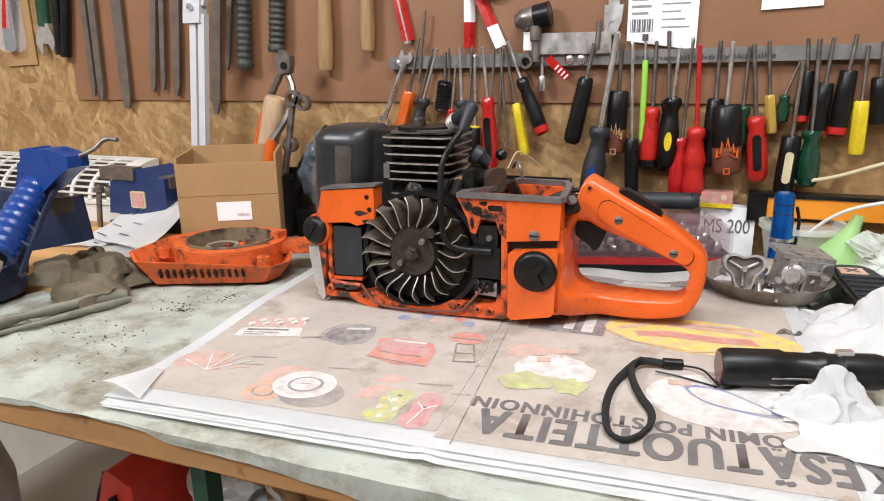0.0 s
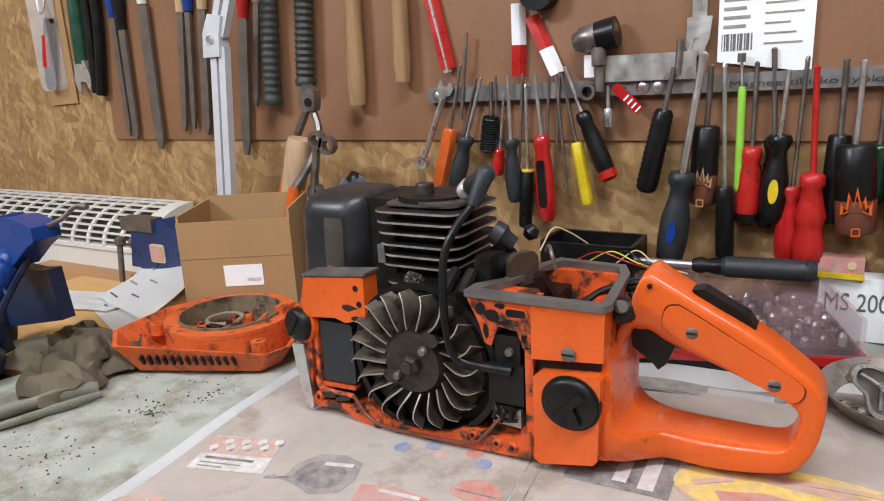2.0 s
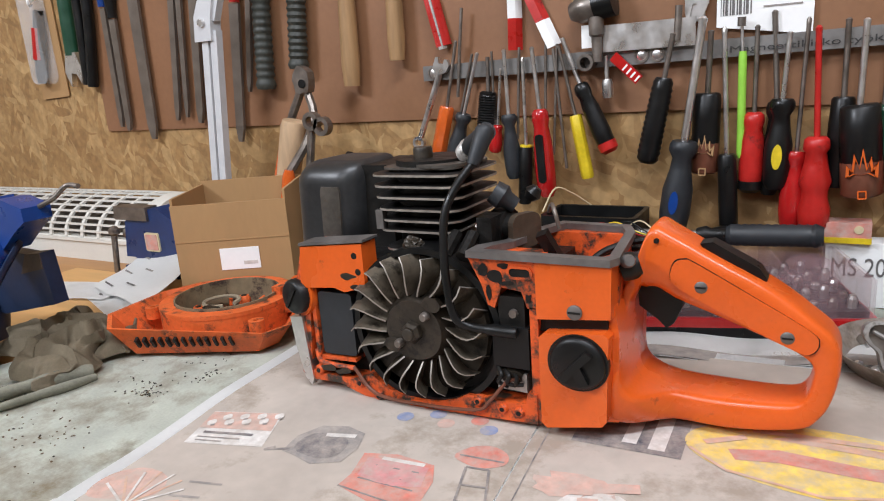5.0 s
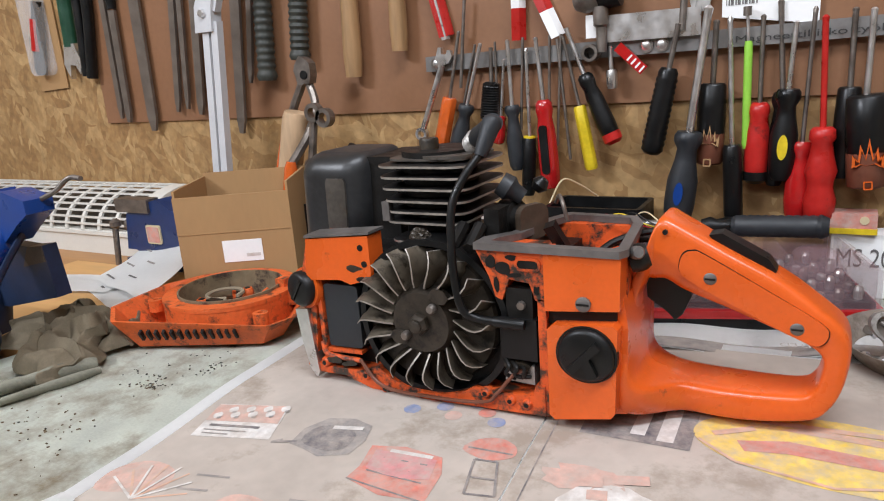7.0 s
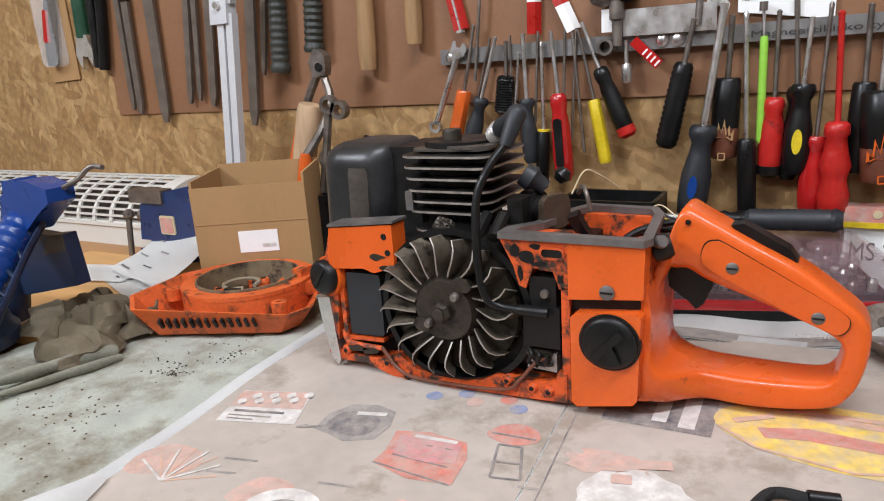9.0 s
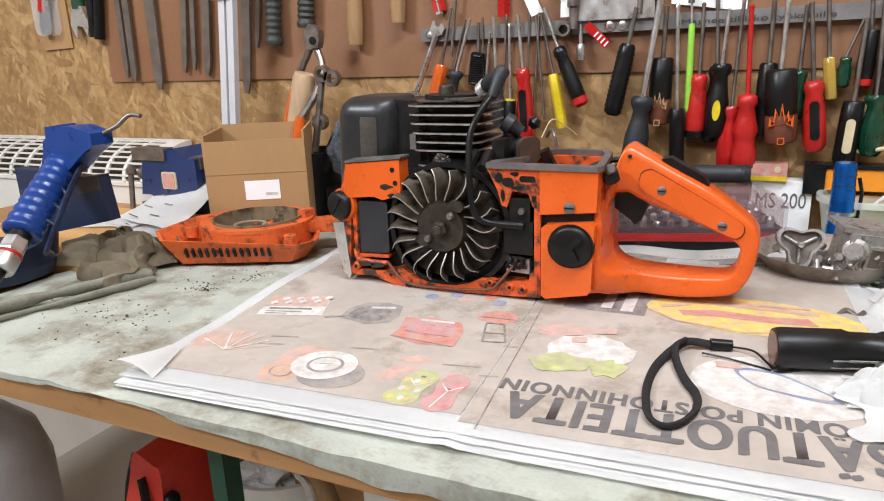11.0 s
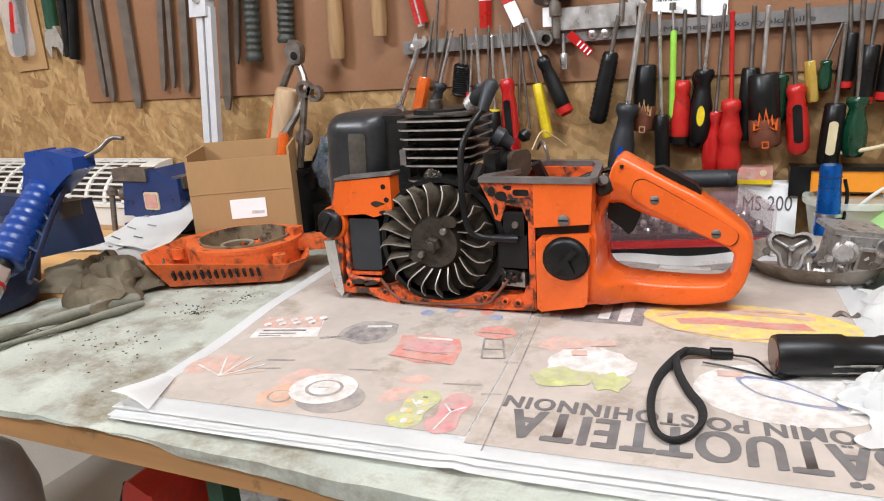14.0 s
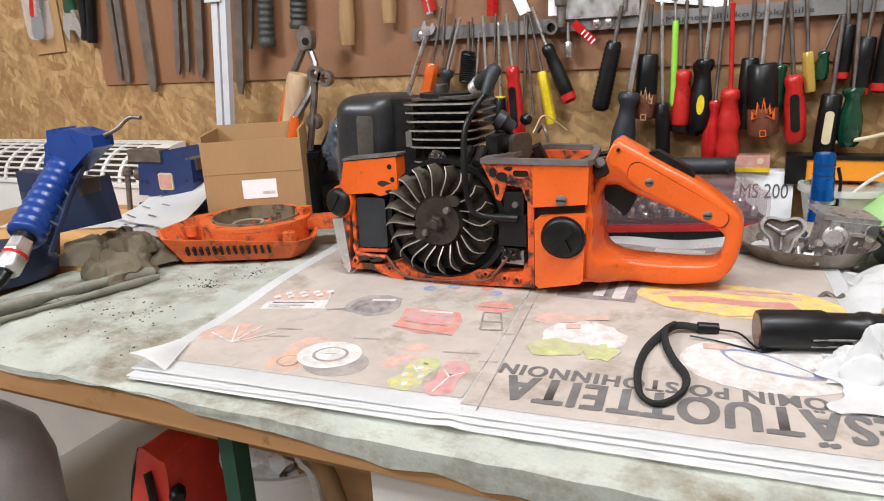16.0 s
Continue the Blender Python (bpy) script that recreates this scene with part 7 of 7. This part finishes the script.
clv = thing("alloy_cover", (0.318, 0.175, 0.03), "three-lobed pale alloy cover standing in the dish", "alloy cover")
lob = [(0.0195 * (1 + 0.28 * math.cos(3 * a)) * math.cos(a + 0.5), 0.0195 * (1 + 0.28 * math.cos(3 * a)) * math.sin(a + 0.5)) for a in (2 * math.pi * i / 36 for i in range(36))]
CM = Matrix.Translation((0.322, 0.172, 0.041)) @ pose(0, 0, 0, -18, 0, 8)
for nm, bm in (("rim", frame_prism(lob, [(x * 0.84, z * 0.84) for x, z in lob], -0.006, 0.006)), ("back", prism([(x * 0.86, z * 0.86) for x, z in lob], 0.003, 0.0055)), ("spindle", lathe([(0, 0.0035), (1, 0.003)], (0, 0.004, 0), (0, -0.009, 0), 10))):
    for v in bm.verts:
        v.co = CM @ v.co
    part(nm, bm, M_ALLOY if nm != "back" else M_DSTEEL, clv, bevel=0.0 if nm == "spindle" else 0.0008)
for k in range(3):
    a = 0.5 + 2 * math.pi * k / 3
    part("spoke", tube([CM @ Vector((0, 0.0, 0)), CM @ Vector((0.018 * math.cos(a), 0.0, 0.018 * math.sin(a)))], 0.0018, 6, soft=False), M_ALLOY, clv)
for k in range(46):
    a, r = random.uniform(0, 6.28), 0.055 * math.sqrt(random.random())
    p = Vector((DC[0] + r * math.cos(a), DC[1] + r * math.sin(a), 0.012 + random.uniform(0, 0.012)))
    d = Vector((random.uniform(-1, 1), random.uniform(-1, 1), random.uniform(-0.3, 0.5))).normalized() * random.uniform(0.006, 0.016)
    tagged(part("loose_screw", lathe([(0, 0.0042), (0.22, 0.0042), (0.24, 0.0022), (1, 0.002)], p, p + d, 8), M_STEEL if k % 3 else M_DSTEEL), "loose screw lying in the metal dish", "screw", "screws in the dish")

torch = thing("blue_torch", (0.367, 0.3, 0.02), "short blue metal pocket torch standing upright", "torch")
part("body", lathe([(0, 0.0135), (0.04, 0.0145), (0.3, 0.0145), (0.33, 0.0135), (0.62, 0.0125), (0.7, 0.0125), (0.74, 0.0118), (0.95, 0.0118), (1, 0.0105)], (0.368, 0.3, 0.003), (0.366, 0.3, 0.107), 24), M_ANOD, torch, smooth=40)
part("ring", lathe([(0, 0.0149), (1, 0.0149)], (0.3675, 0.3, 0.0475), (0.3675, 0.3, 0.0515), 24), M_STEEL, torch, smooth=True)
for z in (0.081, 0.093):
    part("groove", lathe([(0, 0.0121), (1, 0.0121)], (0.3665, 0.3, z), (0.3665, 0.3, z + 0.001), 24), M_NAVY, torch, smooth=True)
part("strap", tube([(0.381, 0.3, 0.09), (0.385, 0.3, 0.07), (0.383, 0.298, 0.04), (0.386, 0.297, 0.015)], 0.002, 8), M_BLACK, torch, smooth=True)

lev = thing("spirit_level", (0.42, 0.385, 0.05), "orange and black spirit level lying along the wall", "spirit level")
part("body", box(0.35, 0.75, 0.368, 0.392, 0.062, 0.088), surf("level_orange", (0.8, 0.28, 0.02), 0.4, vary=0.08, scale=30), lev, bevel=0.002)
part("end_cap", box(0.328, 0.352, 0.366, 0.394, 0.056, 0.093), M_BLACK, lev, bevel=0.004)
part("top_strip", box(0.352, 0.75, 0.366, 0.394, 0.0881, 0.093), M_BLACK, lev, bevel=0.001)
tub = thing("plastic_tub", (0.4, 0.345, 0.0), "clear plastic tub with odd parts under a lid", "tub")
part("tub", lathe([(0, 0.04), (0.9, 0.048), (1, 0.05)], (0.395, 0.345, 0.003), (0.395, 0.345, 0.055), 28), M_MILK, tub, smooth=True)
part("lid_rim", frame_prism(circle(0.395, 0.345, 0.0525, 28), circle(0.395, 0.345, 0.046, 28), 0.055, 0.062, "z"), M_MILK, tub, smooth=True)
for k in range(6):
    part("brown_part", box(-0.01, 0.01, -0.006, 0.006, -0.006, 0.008, None, pose(0.375 + 0.01 * (k % 4), 0.32 + 0.012 * (k % 3), 0.014 + 0.009 * (k // 3), 20 * k, 30 * k, 50 * k)), M_SHAFTW if k % 2 else M_YELLOW, tub, bevel=0.001)
part("tub_stand", box(0.36, 0.43, 0.362, 0.394, 0.003, 0.0555), M_CARD, tub)

fun = thing("green_funnel", (0.44, 0.31, 0.02), "pale green plastic funnel in a clear bag", "funnel")
part("cone", lathe([(0, 0.038), (0.05, 0.038), (0.75, 0.009), (1, 0.006)], (0.425, 0.3, 0.006), (0.45, 0.31, 0.082), 20), M_LGREEN, fun, smooth=True)
tagged(part("plastic_bag", crumple(0.5, 0.27, 0.035, 0.05, 0.05, 0.042, 0.5, 21, 44, 30), M_MILK), "crumpled clear plastic bag", "plastic bag")
car = thing("white_packet", (0.53, 0.26, 0.0), "white product carton with a small dark mark leaning over", "carton")
PM = pose(0.475, 0.24, 0.005, 0, 24, 20)
part("carton", box(0, 0.12, 0, 0.05, 0, 0.075, None, PM), M_PAPER, car, bevel=0.001)
part("mark", box(0.014, 0.021, -0.0006, 0, 0.018, 0.03, None, PM), M_INK, car)
bot = thing("grey_bottle", (0.44, 0.15, 0.01), "flat black and grey plastic bottle with an orange warning label", "bottle")
TM = pose(0.434, 0.245, 0.006, 0, 0, -84)
outline = [(0.0, -0.013), (0.012, -0.022), (0.04, -0.025), (0.17, -0.028), (0.17, 0.028), (0.04, 0.025), (0.012, 0.022), (0.0, 0.013)]
for nm, bm, mt in (("body", prism(outline, 0.006, 0.03, "z"), M_BLACK), ("face", prism([(x * 0.93 + 0.006, y * 0.82) for x, y in outline], 0.0295, 0.0322, "z"), M_GREYB), ("warning_label", prism([(0.02, -0.0165), (0.044, -0.0175), (0.044, 0.0095), (0.02, 0.0085)], 0.0323, 0.0331, "z"), P_ORANGE)):
    for v in bm.verts:
        v.co = TM @ v.co
    part(nm, bm, mt, bot, bevel=0.003 if nm == "body" else 0.0)
for s in (1, -1):
    bm = box(-0.0085, 0.0085, -0.0014, 0.0014, 0, 0.0006, None, TM @ Matrix.Translation((0.032, -0.004, 0.0332)) @ pose(0, 0, 0, 0, 0, 45 * s))
    part("cross_bar", bm, M_INK, bot)
for k in range(6):
    part("rib", box(0.055 + 0.016 * k, 0.058 + 0.016 * k, -0.02, 0.02, 0.0323, 0.0338, None, TM), M_GREYB, bot)
cab = thing("white_cable", (0.44, 0.33, 0.05), "white cable hanging in loose arcs", "cable")
part("strand", tube([(0.365, 0.385, 0.105), (0.42, 0.36, 0.118), (0.48, 0.33, 0.145), (0.56, 0.31, 0.17), (0.7, 0.3, 0.2)], 0.0026, 8), M_CREAM, cab, smooth=True)
part("strand", tube([(0.388, 0.31, 0.045), (0.42, 0.3, 0.08), (0.46, 0.29, 0.1), (0.54, 0.28, 0.115), (0.68, 0.28, 0.12)], 0.0022, 8), M_WHITE, cab, smooth=True)

# ---- near side: torch, strap, tissue ----
fl = thing("black_torch", (0.36, 0.005, 0.01), "black metal torch lying on the newspaper with a wrist strap", "torch")
FA, FB = Vector((0.3, -0.068, 0.0255)), Vector((0.425, -0.036, 0.0255))
part("body", lathe([(0, 0.0145), (0.03, 0.0155), (0.36, 0.0155), (0.39, 0.0138), (0.55, 0.0133), (0.57, 0.0147), (0.62, 0.0147), (0.64, 0.0135), (0.7, 0.0135), (0.71, 0.0146), (0.92, 0.0146), (1, 0.012)], FA, FB, 28), M_BLACK, fl, smooth=30)
part("lens", lathe([(0, 0.0128), (1, 0.0128)], FA - (FB - FA).normalized() * 0.0006, FA + (FB - FA) * 0.01, 24), M_LENS, fl)
part("switch", box(-0.006, 0.006, -0.003, 0.003, 0, 0.005, None, Matrix.Translation(FA.lerp(FB, 0.73) + Vector((0, 0, 0.0125))) @ pose(0, 0, 0, 0, 0, 15)), M_STEEL, fl, bevel=0.001)
part("name_strip", box(-0.016, 0.016, -0.0004, 0.0004, -0.004, 0.004, None, Matrix.Translation(FA.lerp(FB, 0.4) + Vector((0.004, -0.0132, -0.005))) @ pose(0, 0, 0, 20, 0, 15)), M_ALLOY, fl, "pale strip with worn print")
for k in range(5):
    part("print_bar", box(-0.0022, 0.0022, -0.0004, 0.0004, -0.0022, 0.0022, None, Matrix.Translation(FA.lerp(FB, 0.4) + Vector((0.004, -0.0137, -0.005)) + Vector((0.0045 * (k - 2), 0.0012 * (k - 2), 0))) @ pose(0, 0, 0, 20, 0, 15)), M_BLACK, fl)
cd = thing("wrist_strap", (0.23, -0.1, 0.01), "black woven wrist strap lying in a loop", "strap")
NZ = 0.0115
part("loop", tube([(0.259, -0.0545, NZ + 0.004), (0.24, -0.059, NZ + 0.006), (0.231, -0.072, NZ + 0.004), (0.2215, -0.1, NZ), (0.2205, -0.136, NZ), (0.2255, -0.168, NZ), (0.232, -0.182, NZ), (0.241, -0.185, NZ), (0.25, -0.174, NZ), (0.2555, -0.155, NZ), (0.2535, -0.136, NZ), (0.244, -0.117, NZ + 0.001), (0.235, -0.093, NZ + 0.004), (0.2325, -0.076, NZ + 0.0085), (0.238, -0.064, NZ + 0.0095)], 0.0034, 10, None, 0.62), M_WEAVE, cd, smooth=True)
part("clasp", tube([(0.256, -0.0555, NZ + 0.005), (0.2715, -0.051, NZ + 0.004)], 0.0046, 10, soft=False), M_BLACK, cd, smooth=True)
part("thin_cord", tube([(0.271, -0.051, NZ + 0.003), (0.287, -0.056, NZ + 0.004), (0.297, -0.07, NZ + 0.002), (0.304, -0.078, NZ), (0.318, -0.07, NZ)], 0.0009, 6), M_BLACK, cd, smooth=True)
part("thin_cord", tube([(0.251, -0.068, NZ + 0.002), (0.268, -0.069, NZ + 0.001), (0.29, -0.074, NZ), (0.3, -0.078, NZ)], 0.0008, 6), M_BLACK, cd, smooth=True)
def tissue(cx, cy, w, d, h, seed):
    """A sheet of soft paper thrown down in folds."""
    def place(u, v):
        a, b = u - 0.5, v - 0.5
        r = math.hypot(a, b) * 2
        rise = max(0.0, 1 - r * 0.95)
        f = abs(noise.noise((u * 3.1, v * 3.1, seed))) + 0.5 * abs(noise.noise((u * 7, v * 7, seed + 3)))
        z = 0.0105 + h * (rise ** 0.8 * (0.55 + 0.9 * f) + 0.12 * f)
        k = 1 + 0.3 * noise.noise((u * 4, v * 4, seed + 8))
        return (cx + w * a * k + 0.01 * noise.noise((u * 6, v * 6, seed + 5)), cy + d * b * k, z)
    return thick(sheet(44, 44, place), 0.0005)


for x, y, w, d, h, sd in ((0.377, -0.092, 0.064, 0.05, 0.036, 31), (0.445, 0.085, 0.13, 0.12, 0.042, 37), (0.425, -0.115, 0.15, 0.09, 0.008, 43)):
    tagged(part("paper_tissue", tissue(x, y, w, d, h, sd), M_PAPER, smooth=35), "crumpled white paper tissue beside the torch", "tissue", "paper tissues")
tagged(part("small_spring", tube([(0.352, 0.056, 0.012), (0.358, 0.06, 0.016), (0.366, 0.058, 0.012), (0.372, 0.062, 0.015)], 0.0022, 8), M_DSTEEL, smooth=True), "small dark metal part on the newspaper", "metal part")
tagged(part("dried_leaf", prism(blob(0.098, -0.0, 0.006, 12, 0.8, seed=44), 0.0098, 0.0108, "z"), M_CLAY), "small dry leaf scrap on the newspaper", "leaf")
bk = thing("white_leaflet", (0.2, 0.2, 0.004), "white folded leaflet lying behind the saw", "leaflet")
part("page", thick(sheet(24, 4, lambda u, v: (0.105 + 0.22 * u, 0.14 + 0.045 * u + 0.085 * v, 0.0135 + 0.003 * math.sin(9 * u))), 0.0006), M_PAPER, bk, smooth=60)
part("grey_edge", sheet(24, 1, lambda u, v: (0.105 + 0.22 * u, 0.141 + 0.045 * u + 0.022 * v, 0.0145 + 0.003 * math.sin(9 * u))), P_GREY, bk)
words("UNITED", 0.008, 0.04, (0, 0), 0, P_WHITE, bk, 0.0, Matrix.Translation((0.276, 0.1915, 0.0185)) @ pose(0, 0, 0, 0, 0, 191), name="lettering")

# ---- under the bench ----
can = thing("red_can", (-0.39, -0.02, -0.51), "worn red metal can with a dark clip on the shelf", "can")
part("body", prism([(-0.4220, -0.3), (-0.3810, -0.218), (-0.3738, -0.21), (-0.3644, -0.209), (-0.3255, -0.222), (-0.3162, -0.222), (-0.3140, -0.24), (-0.3255, -0.33), (-0.3342, -0.508), (-0.4134, -0.508)], -0.09, 0.04), M_REDCAN, can, bevel=0.012, smooth=80)
part("edge_strip", tube([(-0.4249, -0.085, -0.297), (-0.4026, -0.088, -0.256), (-0.3810, -0.085, -0.216)], 0.0042, 8), M_BLACK, can, smooth=True)
part("clip", tube([(-0.3572, -0.094, -0.24), (-0.3500, -0.097, -0.262), (-0.3507, -0.095, -0.31)], 0.006, 8), M_BLACK, can, smooth=True)
part("knob", lathe([(0, 0.008), (0.4, 0.012), (0.8, 0.012), (1, 0.008)], (-0.3212, -0.075, -0.27), (-0.298, -0.09, -0.272), 14), M_BLACK, can, smooth=True)
part("rivet", lathe([(0, 0.005), (1, 0.003)], (-0.4184, -0.09, -0.302), (-0.4184, -0.097, -0.302), 12), M_STEEL, can, smooth=True)
for o in can.children:
    for v in o.data.vertices:
        v.co.x = -0.415 + (v.co.x + 0.422) * 0.68
buc = thing("white_bucket", (-0.27, 0.0, -0.51), "white plastic bucket full of scraps on the shelf", "bucket")
part("wall", lathe([(0, 0.068), (0.97, 0.08), (0.98, 0.084), (1, 0.084), (1, 0.078), (0.06, 0.066), (0.05, 0.0)], (-0.225, 0.0, -0.508), (-0.225, 0.0, -0.222), 32), M_WHITE, buc, smooth=40)
tagged(part("scrap_paper", crumple(-0.24, -0.02, -0.25, 0.04, 0.035, 0.03, 0.6, 51, low=-0.5), M_PAPER), "crumpled paper in the bucket", "paper")
gas = thing("gas_bottle", (-0.8, -0.06, -0.51), "grey-white metal gas bottle with a dark label on the shelf", "gas bottle")
part("body", lathe([(0, 0.1), (0.04, 0.115), (0.55, 0.117), (0.75, 0.103), (0.88, 0.07), (0.94, 0.04), (1, 0.038)], (-0.8, -0.06, -0.508), (-0.8, -0.06, -0.235), 32), M_GASB, gas, smooth=True)
part("collar", tube([(-0.755, -0.06, -0.26), (-0.745, -0.07, -0.23), (-0.73, -0.08, -0.205), (-0.72, -0.08, -0.185)], 0.009, 10, None, 0.6), M_GASB, gas, smooth=True)
lb = bmesh.new()
rows = [[lb.verts.new((-0.8 + 0.1215 * math.sin(a), -0.06 - 0.1215 * math.cos(a), z)) for a in (-0.35, -0.2, -0.05, 0.1, 0.25, 0.35)] for z in (-0.4, -0.325)]
for k in range(5):
    lb.faces.new((rows[0][k], rows[0][k + 1], rows[1][k + 1], rows[1][k]))
part("label", thick(lb, 0.001), M_BLACK, gas, "dark printed label")
words("8", 0.03, 0.017, (0, 0), 0, M_CREAM, gas, 0.0, Matrix.Translation((-0.8, -0.06, -0.38)) @ pose(0, 0, 0, 0, 0, 10) @ Matrix.Translation((-0.008, -0.1235, 0)) @ pose(0, 0, 0, 90, 0, 0), name="lettering")
br = thing("bent_lever", (-0.15, -0.05, -0.2), "old bent steel lever with a dark wooden grip", "lever")
part("rod", tube([(-0.17, -0.08, -0.14), (-0.145, -0.08, -0.18), (-0.125, -0.08, -0.23), (-0.12, -0.08, -0.508)], 0.006, 8), M_STEEL, br, smooth=True)
part("grip", tube([(-0.15, -0.07, -0.15), (-0.125, -0.07, -0.19), (-0.105, -0.07, -0.25)], 0.012, 10), M_SHAFTW, br, smooth=True)
tagged(part("white_cabinet", box(0.045, 0.385, -0.24, -0.12, -0.3, -0.029), M_WHITE, bevel=0.003), "white cabinet box fixed under the bench", "cabinet")
tagged(part("wooden_block", box(-0.19, -0.08, -0.03, 0.05, -0.508, -0.17), M_WOOD, bevel=0.003), "brown wooden block standing on the shelf", "wooden block")
structure("skirting_wall", box(-1.9, 1.3, 0.37, 0.395, -0.85, -0.035), M_PLASTER, "pale board closing the space under the bench")
